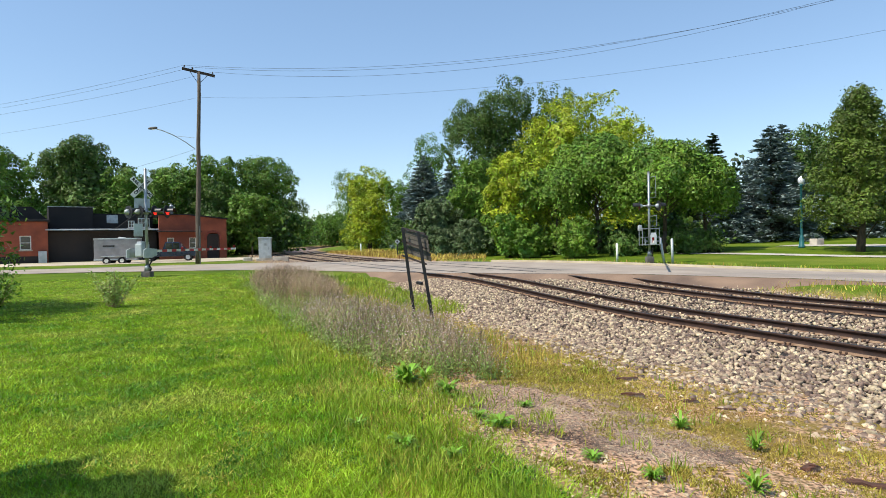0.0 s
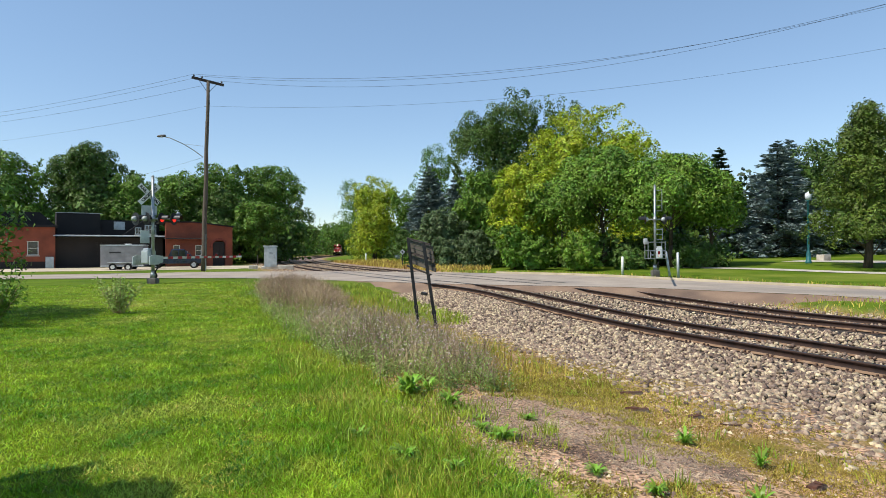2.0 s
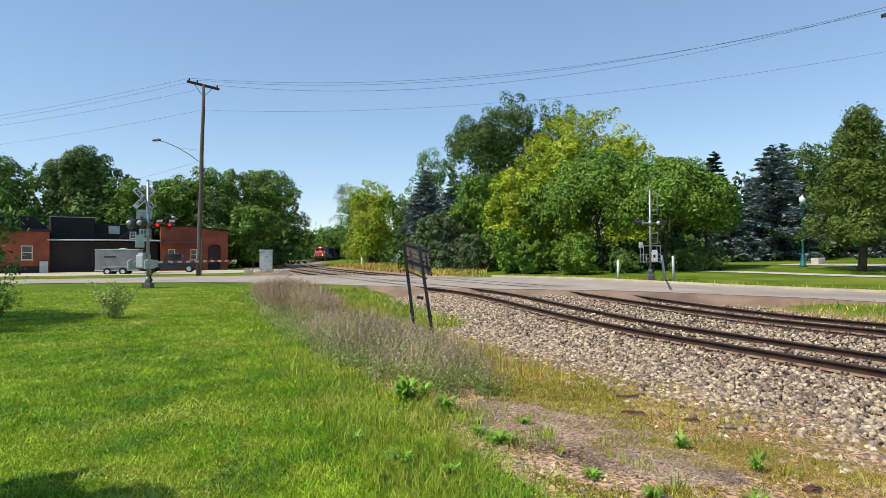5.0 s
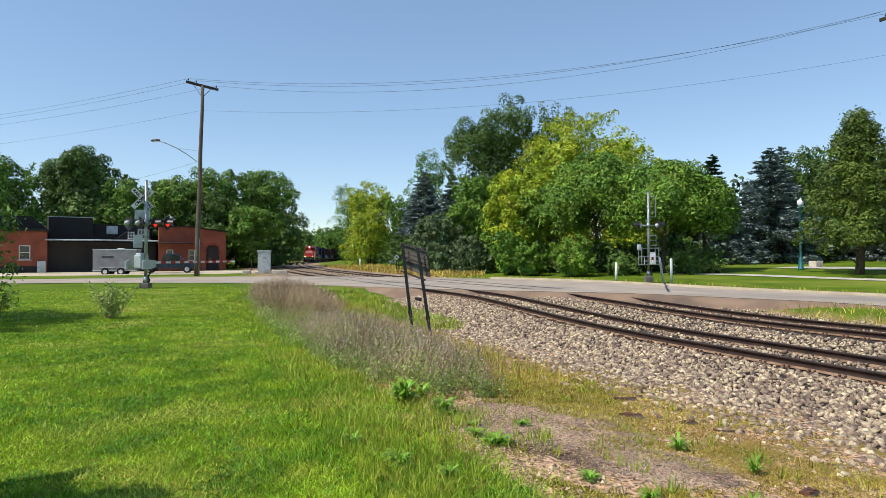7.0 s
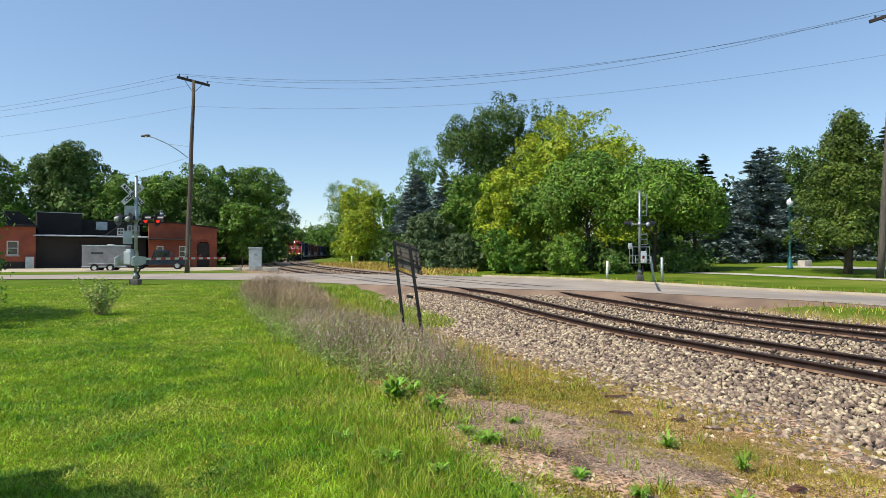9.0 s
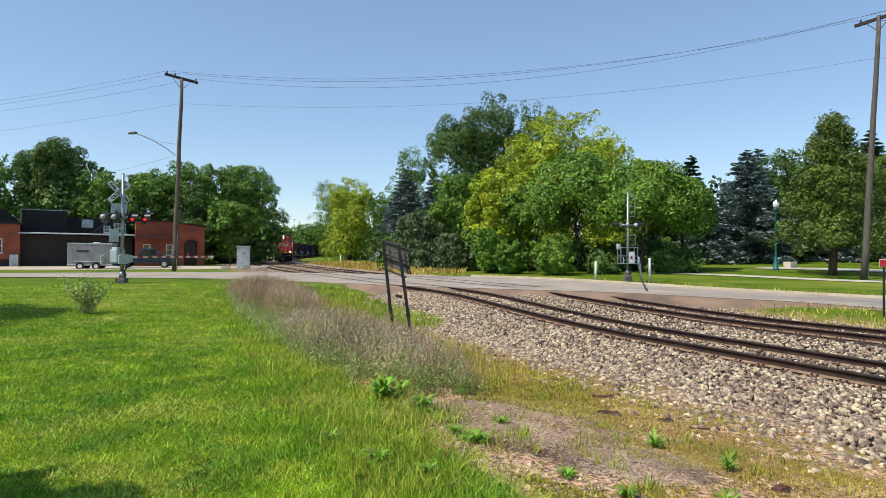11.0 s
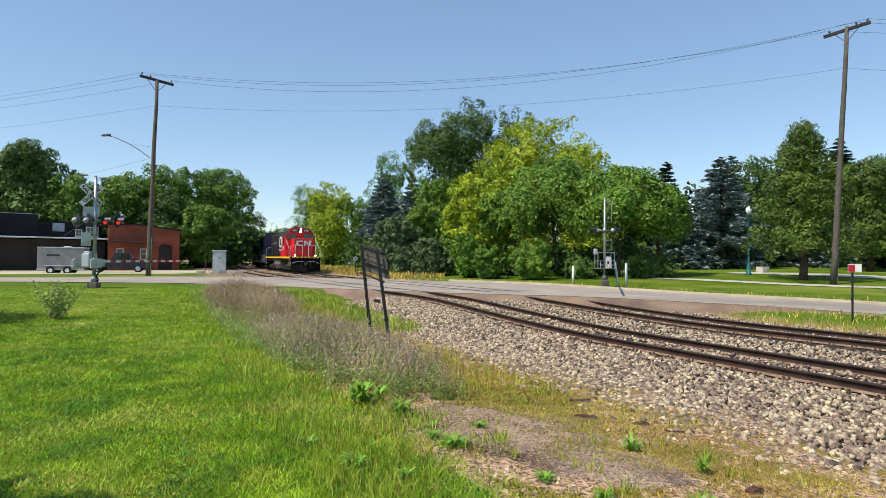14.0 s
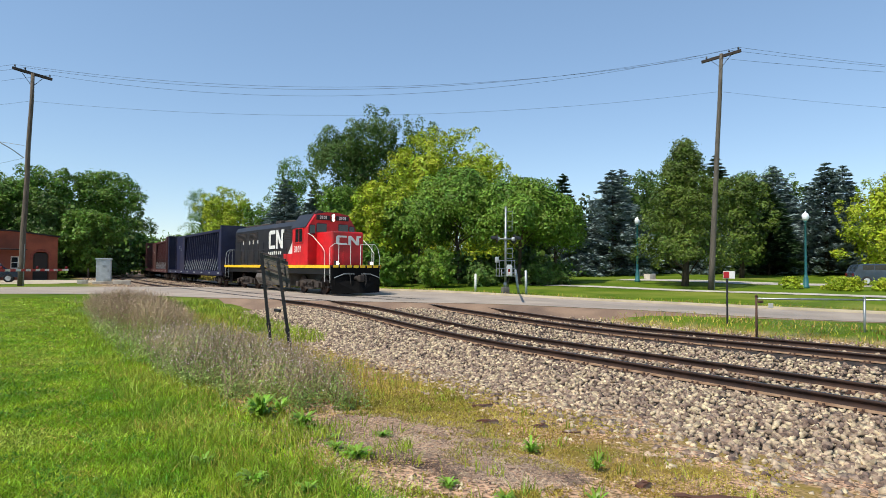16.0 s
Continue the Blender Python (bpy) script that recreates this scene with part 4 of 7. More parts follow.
        add_text("3101", 0.24, pose(sx * 0.6, 5.942, 4.3, 90, 0, 180), nb, M["white"], "fleet_number")
    bm = B()
    for zz in (4.2, 4.42):
        tube(bm, (0, 5.84, zz), (0, 5.96, zz), 0.13, 0.13, 12)
    hl = P("headlight", bm, "black", "", cab)
    for zz in (4.2, 4.42):
        bm = B()
        tube(bm, (0, 5.96, zz), (0, 5.975, zz), 0.085, 0.085, 12)
        P("lens", bm, "headlight", "bright headlight", hl)
    bm = B()
    tube(bm, (0.3, 4.2, 4.66), (0.3, 4.75, 4.75), 0.06, 0.12, 8)
    tube(bm, (0.1, 4.2, 4.66), (0.1, 4.7, 4.72), 0.05, 0.1, 8)
    box(bm, (0.2, 4.2, 4.66), (0.4, 0.2, 0.12))
    P("horn", bm, "under", "", cab)
    # short nose
    bm = B()
    box(bm, (0, 6.75, 2.52), (1.9, 2.05, 1.86), bevel=0.09)
    nose = P("short_hood", bm, "red")
    bm = B()
    box(bm, (0.0, 7.785, 2.2), (0.62, 0.03, 1.15), bevel=0.012)
    P("nose_door", bm, "red", "", nose)
    for outline in EMBLEM:
        bm = B()
        prism(bm, [(-a * 0.95, 2.72 + c * 0.5) for a, c in outline], 7.79, 7.81)
        P("emblem", bm, "white", "white emblem on the nose", nose)
    for sx in (-1, 1):
        bm = B()
        box(bm, (sx * 1.02, 8.45, 1.72), (0.26, 0.2, 0.26), bevel=0.03)
        dl = P("ditch_light", bm, "black")
        bm = B()
        tube(bm, (sx * 1.02, 8.55, 1.72), (sx * 1.02, 8.575, 1.72), 0.085, 0.085, 12)
        P("lens", bm, "headlight", "bright ditch light", dl)
        # steps and handrails, front and back
        for sy in (-1, 1):
            bm = B()
            for j in range(4):
                box(bm, (sx * 1.32, sy * 8.35, 0.45 + 0.32 * j), (0.36, 0.5, 0.035))
            box(bm, (sx * 1.14, sy * 8.35, 0.95), (0.03, 0.6, 1.2))
            P("step", bm, "black")
            bm = B()
            path_tube(bm, [(sx * 1.48, sy * 8.62, 0.7), (sx * 1.5, sy * 8.6, 2.1), (sx * 1.45, sy * 8.5, 2.55), (sx * 1.2, sy * 8.6, 2.75), (sx * 0.3, sy * 8.64, 2.72)], 0.016)
            path_tube(bm, [(sx * 1.48, sy * 8.0, 0.7), (sx * 1.5, sy * 8.0, 2.3), (sx * 1.48, sy * 7.6, 2.62)], 0.016)
            for xx in (0.3, 1.0):
                tube(bm, (sx * xx, sy * 8.64, 1.6), (sx * xx, sy * 8.64, 2.73), 0.018, 0.018, 6)
            P("handrail", bm, "white" if sy > 0 else "alum")
        bm = B()
        path_tube(bm, [(sx * 1.5, -7.8, 2.6), (sx * 1.5, 2.9, 2.6)], 0.02)
        for j in range(9):
            tube(bm, (sx * 1.5, -7.8 + j * 1.33, 1.55), (sx * 1.5, -7.8 + j * 1.33, 2.6), 0.018, 0.018, 6)
        P("side_rail", bm, "black")
        bm = B()
        path_tube(bm, [(sx * 1.5, 5.8, 3.4), (sx * 1.5, 6.5, 3.2), (sx * 1.5, 7.6, 2.62)], 0.02)
        P("nose_rail", bm, "white")
    # fuel tank and air tanks
    bm = B()
    prism(bm, [(-1.35, 1.12), (-1.45, 0.8), (-1.2, 0.35), (1.2, 0.35), (1.45, 0.8), (1.35, 1.12)], -2.4, 2.0)
    P("fuel_tank", bm, "tank", "dusty grey fuel tank")
    for sx in (-1, 1):
        bm = B()
        tube(bm, (sx * 1.28, -2.3, 1.24), (sx * 1.28, 1.9, 1.24), 0.17, 0.17, 12)
        P("air_tank", bm, "under")
    for y in (5.2, -5.2):
        make_bogie(lo, y, 2.75, 0.51, True, True)
    return lo


def make_centrebeam(mat, label, turning):
    """A centre-beam flat car: bulkheads, deck, and a braced wall along the middle."""
    car = thing("freight_car", pose(0, 0, 0), label, "freight car", "cars of the train")
    P = lambda name, bm, m, label="", parent=car: part(name, bm, M[m], parent, label)
    half = 10.9
    bm = B()
    box(bm, (0, 0, 1.08), (2.75, 2 * half, 0.12))
    box(bm, (0, 0, 0.85), (0.7, 2 * half, 0.4))
    for sx in (-1, 1):
        box(bm, (sx * 1.36, 0, 0.98), (0.1, 2 * half, 0.34))
    P("deck", bm, mat)
    for sy in (-1, 1):
        bm = B()
        box(bm, (0, sy * (half - 0.12), 2.85), (2.9, 0.1, 3.5))
        bh = P("bulkhead", bm, mat)
        for sx in (-1.4, -0.7, 0, 0.7, 1.4):
            bm = B()
            box(bm, (sx, sy * (half - 0.28), 2.85), (0.1, 0.24, 3.5))
            P("rib", bm, mat, "", bh)
        for zz in (1.2, 2.4, 3.5, 4.6):
            bm = B()
            box(bm, (0, sy * (half - 0.27), zz), (2.9, 0.22, 0.1))
            P("rib", bm, mat, "", bh)
        bm = B()
        tube(bm, (0, sy * half, 0.9), (0, sy * (half + 0.55), 0.9), 0.12, 0.12, 8)
        box(bm, (0, sy * (half + 0.5), 0.9), (0.28, 0.3, 0.3), bevel=0.05)
        P("coupler", bm, "under")
        # the solid braced bay beside each bulkhead
        for sx in (-1, 1):
            bm = B()
            box(bm, (sx * 0.62, sy * (half - 2.2), 2.85), (0.05, 3.9, 3.4))
            P("bay_panel", bm, mat)
            for j in range(6):
                bm = B()
                box(bm, (sx * 0.655, sy * (half - 2.2) + (j - 2.5) * 0.25, 3.5 - 0.18 * (j % 3)), (0.012, 0.16, 0.1))
                P("marking", bm, "alum", "faint pale marking")
    beam = B()
    box(beam, (0, 0, 4.5), (0.95, 2 * half - 0.6, 0.22), bevel=0.03)
    box(beam, (0, 0, 2.8), (0.06, 2 * half - 0.6, 3.3))
    bm = P("centre_beam", beam, mat)
    post = B()
    for sx in (-1, 1):
        prism(post, [(sx * 0.06, 1.14), (sx * 0.62, 1.14), (sx * 0.42, 4.4), (sx * 0.06, 4.4)], -0.06, 0.06)
    pme = finish(post, "post", M[mat])
    n = 19
    for i in range(n):
        shared("post", pme, car, pose(0, (i - (n - 1) / 2) * 0.78, 0))
    brace = B()
    tube(brace, (0.62, -0.36, 1.16), (0.5, 0.36, 2.3), 0.03, 0.03, 5)
    bme = finish(brace, "brace", M["alum"])
    for i in range(n - 1):
        for turn in (0, 180):
            shared("brace", bme, car, pose(0, (i - (n - 2) / 2) * 0.78, 0, 0, 0, turn))
    for sx in (-1, 1):
        bm = B()
        for j in range(8):
            box(bm, (sx * 1.42, -half + 1.2 + j * 2.8, 0.98), (0.02, 0.5, 0.1))
        P("reflector_strip", bm, "alum")
    for y in (half - 2.0, -half + 2.0):
        make_bogie(car, y, 1.75, 0.46, turning)
    return car


LOCO = make_locomotive()
CARS = []
for i, (mat, lb) in enumerate((("navy", "dark blue centre-beam flat car with braced bulkheads"), ("maroon", "oxide-red centre-beam flat car with braced bulkheads"), ("maroon", "oxide-red centre-beam flat car with braced bulkheads"), ("navy", "dark blue centre-beam flat car with braced bulkheads"), ("navy", "dark blue centre-beam flat car with braced bulkheads"), ("maroon", "oxide-red centre-beam flat car with braced bulkheads"))):
    CARS.append(make_centrebeam(mat, lb, i == 0))
SPEED = 15.64


def ride(sc, a):
    """The pose of a vehicle whose middle is at sc, with bogie pins a metres from it."""
    f, r = line(sc - a), line(sc + a)
    d = f - r
    c = (f + r) / 2
    return pose(c.x, c.y, c.z, math.degrees(math.asin(d.z / d.length)), 0, math.degrees(math.atan2(-d.x, d.y)))


# ---------------------------------------------------------------- poles and wires
def make_pole(name, base, top, arm_l, arm_r, label, insul):
    po = thing(name, pose(*base), label, "utility pole", "utility poles")
    b = Vector(base)
    loc = lambda p: Vector(p) - b
    bm = B()
    t = loc(top)
    n = 8
    loft(bm, [t * (i / n) + Vector((0.02 * math.sin(i * 2.1), 0.02 * math.cos(i * 1.7), 0)) for i in range(n + 1)], [0.21 - 0.011 * i for i in range(n + 1)])
    part("shaft", bm, M["pole"] if base[0] > 0 else M["brownpole"], po)
    a, c = loc(arm_l), loc(arm_r)
    mid = (a + c) / 2
    d = (c - a).normalized()
    up = Vector((0, 0, 1))
    q = d.to_track_quat("X", "Z").to_matrix().to_4x4()
    bm = B()
    box(bm, (0, 0, 0), ((c - a).length + 0.2, 0.14, 0.2), Matrix.Translation(mid) @ q, bevel=0.012)
    part("crossarm", bm, M["darkwood"], po)
    for sgn in (-1, 1):
        bm = B()
        tube(bm, mid + d * sgn * 0.7 - up * 0.06, t * ((t.z - 1.0) / t.z), 0.02, 0.02, 6)
        part("brace", bm, M["darkwood"], po)
    pts = []
    for f in insul:
        p = a.lerp(c, f) + up * 0.07
        bm = B()
        lathe(bm, [(0.02, 0), (0.02, 0.08), (0.06, 0.09), (0.07, 0.14), (0.04, 0.16), (0.055, 0.2), (0.02, 0.24)], 10, p)
        part("insulator", bm, M["black"], po)
        pts.append(b + p + up * 0.22)
    bm = B()
    tube(bm, (0.2, -0.08, 0), (0.2 + t.x * 0.12, -0.1 + t.y * 0.12, t.z * 0.2), 0.03, 0.03, 6)
    part("conduit", bm, M["galv"], po)
    return po, pts


def make_wire(a, b, sag, r=0.009, label="thin black overhead wire between poles"):
    a, b = Vector(a), Vector(b)
    bm = B()
    n = 26
    P = [a.lerp(b, i / n) - Vector((0, 0, 4 * sag * (i / n) * (1 - i / n))) for i in range(n + 1)]
    side = (b - a).cross(Vector((0, 0, 1))).normalized() * r
    up = Vector((0, 0, r))
    rings = [[bm.verts.new(p + v) for v in (side, up, -side, -up)] for p in P]
    for g, h in zip(rings, rings[1:]):
        for i in range(4):
            bm.faces.new((g[i], g[(i + 1) % 4], h[(i + 1) % 4], h[i]))
    ob = part("overhead_wire", bm, M["black"])
    return tagged(ob, label, "wire", "overhead wires")


POLE_A, INS_A = make_pole("utility_pole", (-19.75, 50, -0.1), (-19.32, 50, 15.4), (-20.4, 49.6, 15.55), (-18.3, 50.4, 15.15), "tall weathered wooden utility pole with crossarm and street light", (0.03, 0.3, 0.97))
POLE_B, INS_B = make_pole("utility_pole", (27.64, 38.1, 0.1), (28.6, 38.1, 16.8), (27.75, 39.0, 16.45), (29.35, 37.2, 16.75), "tall weathered wooden utility pole with crossarm", (0.1, 0.72, 0.97))
FAR_L = [Vector((-70 - 0.8 * i, 67 + 0.5 * i, 14.8 - 0.2 * i)) for i in range(3)]
FAR_R = [Vector((78 + 0.8 * i, 28 + 0.9 * i, 15.6)) for i in range(3)]
for i in range(3):
    make_wire(INS_A[i], INS_B[i], 1.9 + 0.25 * i)
    make_wire(INS_A[i], FAR_L[i], 0.9 + 0.1 * i)
    make_wire(INS_B[i], FAR_R[i], 0.9)
CA, CB = (-19.4, 50, 13.35), (28.45, 38.1, 14.1)
make_wire(CA, CB, 1.35, 0.007)
make_wire(CA, (-70, 67, 12.2), 0.9, 0.007)
make_wire(CB, (78, 28, 12.6), 0.9, 0.007)
make_wire((-19.75, 50, 9.2), (-56, 66, 8.2), 1.5, 0.008, "thin black service wire from the pole")


def make_street_light():
    sl = thing("street_light", pose(-19.75, 50, 9.2), "grey cobra-head street light on a long arm", "street light")
    bm = B()
    path_tube(bm, [(0, 0, 0), (-0.7, -0.15, 0.55), (-1.6, -0.3, 1.1), (-2.5, -0.45, 1.5), (-2.85, -0.5, 1.58)], 0.04)
    tube(bm, (0, 0, 0.9), (-1.5, -0.28, 1.05), 0.015, 0.015, 5)
    part("arm", bm, M["galv"], sl)
    bm = B()
    lathe(bm, [(0.05, -0.36), (0.09, -0.26), (0.115, 0.0), (0.1, 0.22), (0.05, 0.32)], 12)
    bmesh.ops.transform(bm, matrix=pose(-3.1, -0.55, 1.64, 0, 83, 10), verts=bm.verts)
    hd = part("lamp_head", bm, M["tank"], sl)
    bm = B()
    lathe(bm, [(0.1, -0.02), (0.1, 0.02), (0.06, 0.05)], 12)
    bmesh.ops.transform(bm, matrix=pose(-3.1, -0.55, 1.56, 180, 0, 0), verts=bm.verts)
    part("lens", bm, M["lampglass"], hd)


make_street_light()


# ---------------------------------------------------------------- crossing signals
def make_flasher(parent, x, z, yaw, lit):
    """One round flashing light with its disc and hood; it faces -y before the turn."""
    m = pose(0, 0, 0, 0, 0, yaw)
    def P(name, bm, mat, par, label=""):
        bmesh.ops.transform(bm, matrix=pose(x[0], x[1], z) @ m, verts=bm.verts)
        return part(name, bm, mat, par, label)
    bm = B()
    tube(bm, (0, 0.05, 0), (0, 0.065, 0), 0.3, 0.3, 20)
    fl = P("flasher", bm, M["black"], parent, "black disc with a round red light")
    bm = B()
    lathe(bm, [(0.13, 0.0), (0.125, 0.08), (0.09, 0.15), (0.03, 0.18)], 16)
    bmesh.ops.transform(bm, matrix=pose(0, 0.07, 0, -90, 0, 0), verts=bm.verts)
    P("housing", bm, M["alum"], fl, "pale rounded lamp housing")
    bm = B()
    tube(bm, (0, 0.045, 0), (0, 0.02, 0), 0.15, 0.15, 16)
    P("lens", bm, M["redlens"] if lit else M["redglass"], fl, "glowing red lens" if lit else "unlit red lens")
    bm = B()
    n = 12
    prof = []
    for i in range(n + 1):
        a = math.pi * (i / n) * 1.1 - 0.05 * math.pi
        prof.append((0.165 * math.cos(a), 0.165 * math.sin(a)))
    for (x0, z0), (x1, z1) in zip(prof, prof[1:]):
        v = [bm.verts.new(p) for p in ((x0, 0.05, z0), (x1, 0.05, z1), (x1, -0.32, z1), (x0, -0.32, z0))]
        w = [bm.verts.new((p.co.x * 1.05, p.co.y, p.co.z * 1.05)) for p in v]
        bm.faces.new(v)
        bm.faces.new(w[::-1])
        bm.faces.new((v[2], v[3], w[3], w[2]))
    P("hood", bm, M["black"], fl)
    return fl


def make_signal(base, h, buck_yaw, label, flashers, arm_end, ladder=False):
    sg = thing("crossing_signal", pose(*base), label, "crossing signal", "crossing signals")
    bm = B()
    box(bm, (0, 0, 0.1), (0.42, 0.42, 0.4), bevel=0.03)
    part("foundation", bm, M["tank"], sg)
    bm = B()
    tube(bm, (0, 0, 0.3), (0, 0, h), 0.075, 0.065, 12)
    tube(bm, (0, 0, 0.3), (0, 0, 0.62), 0.14, 0.1, 12)
    tube(bm, (0, 0, h), (0, 0, h + 0.05), 0.08, 0.03, 12)
    part("mast", bm, M["galv"], sg)
    if buck_yaw is not None:
        R = pose(-0.2, 0, h - 0.85, 0, 0, buck_yaw)
        for a, words in ((45, (("RAIL", -0.36), ("ROAD", 0.36))), (-45, (("CROSSING", 0),))):
            bm = B()
            box(bm, (0, -0.1 if a > 0 else -0.125, 0), (1.22, 0.012, 0.23), bevel=0.004)
            at = R @ pose(0, 0, 0, 0, a, 0)
            bl = part("crossbuck_blade", bm, M["white"], sg, "white reflective blade with black letters", at)
            for word, dx in words:
                add_text(word, 0.19, pose(dx, -0.107 if a > 0 else -0.132, 0, 90, 0, 0), bl, M["black"])
        bm = B()
        box(bm, (0, -0.1, -0.75), (0.68, 0.012, 0.45), R, bevel=0.01)
        part("sign_plate", bm, M["alum"], sg, "pale plate below the crossbuck")
        bm = B()
        box(bm, (-0.2, -0.12, -2.0), (0.4, 0.03, 0.6), R, bevel=0.01)
        part("sign_plate", bm, M["alum"], sg, "pale plate seen beside the mast")
        bm = B()
        tube(bm, (0, 0, h - 0.85), R @ Vector((0, -0.13, 0)), 0.03, 0.03, 6)
        part("bracket", bm, M["galv"], sg)
    z = flashers[0][1]
    bm = B()
    xs = [f[0] for f in flashers]
    lo, hi = min(xs, key=lambda p: p[0]), max(xs, key=lambda p: p[0])
    tube(bm, (lo[0], lo[1], z), (hi[0], hi[1], z), 0.035, 0.035, 8)
    tube(bm, (0, 0, z - 0.12), (0, 0, z + 0.12), 0.11, 0.11, 10)
    part("light_arm", bm, M["galv"], sg)
    for x, zz, yaw, lit in flashers:
        make_flasher(sg, x, zz, yaw, lit)
    if ladder:
        for k, (zz0, zz1, dx) in enumerate(((h - 1.5, h - 0.25, 0.42), (z - 1.2, z - 0.55, 0.45))):
            bm = B()
            path_tube(bm, [(0, 0, zz0), (dx, 0, zz0), (dx, 0, zz1), (0, 0, zz1 - 0.1)], 0.02)
            for j in range(3):
                tube(bm, (0, 0, zz0 + 0.3 * j), (dx, 0, zz0 + 0.3 * j), 0.014, 0.014, 5)
            part("rung_frame", bm, M["galv"], sg)
    # gate mechanism
    e = Vector(arm_end) - Vector(base)
    yaw = math.degrees(math.atan2(e.y, e.x))
    G = pose(0, 0, 1.25, 0, 0, yaw)
    bm = B()
    box(bm, (0.0, 0.24, 0.05), (0.62, 0.36, 0.62), G, bevel=0.05)
    box(bm, (0.05, 0.24, 0.4), (0.5, 0.3, 0.12), G, bevel=0.03)
    mech = part("gate_mechanism", bm, M["alum"], sg, "pale grey gate mechanism box")
    bm = B()
    tube(bm, (0.0, -0.2, -0.05), (0.0, 0.62, -0.05), 0.06, 0.06, 10)
    for sy in (-0.24, 0.62):
        prism(bm, [(-0.62, -0.3), (-0.62, 0.06), (-0.35, 0.16), (0.4, 0.1), (0.4, -0.2), (0, -0.3)], sy - 0.02, sy + 0.02)
    bmesh.ops.transform(bm, matrix=G, verts=bm.verts)
    part("counterweight", bm, M["alum"], mech, "grey counterweight arms")
    bm = B()
    path_tube(bm, [(0.1, 0.05, 1.0), (0.22, 0.02, 0.8), (0.12, -0.05, 0.6), (0.2, -0.02, 0.42), (0.05, 0, 0.2)], 0.035)
    part("cable", bm, M["rubber"], sg)
    return sg, G, e, mech


def gate_arm(sg, G, e, start=0.45):
    L = e.length
    bm = B()
    box(bm, (start + (L - start) / 2, 0.2, 0), (L - start, 0.05, 0.11), G)
    arm = part("gate_arm", bm, M["white"], sg, "red and white striped gate arm")
    n = int((L - start) / 0.8)
    for i in range(n):
        bm = B()
        box(bm, (start + 0.4 + i * 0.8, 0.2, 0), (0.4, 0.062, 0.122), G)
        part("stripe", bm, M["redtape"], arm)
    for f in (0.33, 0.66, 0.98):
        bm = B()
        box(bm, (start + (L - start) * f, 0.2, 0.12), (0.1, 0.09, 0.14), G, bevel=0.02)
        part("gate_light", bm, M["redglass"], arm)


SIG_L, GL, EL, _m = make_signal((-13.92, 29.2, 0.0), 5.1, 40, "galvanised crossing signal with lowered gate and lit red lights",
    [((-0.72, -0.1), 3.1, 150, False), ((-0.2, -0.14), 3.1, 150, False), ((0.42, 0.1), 3.1, 84, True), ((0.98, 0.14), 3.1, 84, True)], (-12.5, 38.0, 0.0))
gate_arm(SIG_L, GL, EL)
SIG_R, GR, ER, _m = make_signal((12.2, 36.7, 0.05), 5.3, None, "galvanised crossing signal with two lights seen from behind",
    [((-0.62, 0), 3.3, 262, False), ((0.62, 0), 3.3, 98, False)], (8.6, 26.0, 0.05), ladder=True)
gate_arm(SIG_R, GR, ER)
bm = B()
for zz in (1.0, 1.45, 1.95):
    path_tube(bm, [(-0.5, -0.3, zz), (0.5, -0.3, zz), (0.5, 0.3, zz), (-0.5, 0.3, zz), (-0.5, -0.3, zz)], 0.025)
for xx in (-0.5, 0.5):
    for yy in (-0.3, 0.3):
        tube(bm, (xx, yy, 0.95), (xx, yy, 2.0), 0.025, 0.025, 6)
part("guard_frame", bm, M["galv"], SIG_R)
bm = B()
box(bm, (-0.62, -0.2, 2.0), (0.2, 0.2, 0.35), bevel=0.03)
part("junction_box", bm, M["alum"], SIG_R)


# ---------------------------------------------------------------- things beside the line
def make_cabinet():
    c = thing("signal_cabinet", pose(-16.2, 56.6, -0.05, 0, 0, 14), "pale grey metal signal cabinet on a concrete pad", "cabinet")
    bm = B()
    box(bm, (0, 0, 0.1), (1.6, 1.4, 0.3), bevel=0.02)
    part("pad", bm, M["concrete"], c)
    bm = B()
    box(bm, (0, 0, 1.15), (1.12, 0.9, 1.8), bevel=0.02)
    body = part("body", bm, M["alum"], c)
    bm = B()
    box(bm, (0, 0, 2.1), (1.24, 1.02, 0.12), bevel=0.03)
    part("roof", bm, M["alum"], c)
    bm = B()
    box(bm, (0, -0.465, 1.15), (0.98, 0.03, 1.65), bevel=0.008)
    d = part("door", bm, M["alum"], c)
    bm = B()
    box(bm, (0.32, -0.5, 1.15), (0.05, 0.05, 0.24), bevel=0.01)
    part("handle", bm, M["galv"], d)
    bm = B()
    box(bm, (0.05, -0.485, 1.5), (0.3, 0.012, 0.2))
    part("label_plate", bm, M["galv"], d)


make_cabinet()
for x, y, sx in ((-17.6, 56.0, 0.7), (-14.6, 55.9, 1.3)):
    bm = B()
    box(bm, (0, 0, 0.15), (sx, 0.6, 0.4), bevel=0.03)
    tagged(part("concrete_block", bm, M["concrete"], None, "", pose(x, y, -0.03, 0, 0, 8)), "weathered concrete block beside the signal cabinet", "concrete block", "concrete blocks")


def make_post(x, y, h, mat, label, lean=(0, 0), r=0.075, name="marker_post"):
    bm = B()
    tube(bm, (0, 0, -0.1), (lean[0], lean[1], h), r, r, 10)
    tube(bm, (lean[0], lean[1], h), (lean[0], lean[1], h + 0.03), r, r * 0.6, 10)
    return tagged(part(name, bm, M[mat], None, "", pose(x, y, land1(x, y))), label, "post", "marker posts")


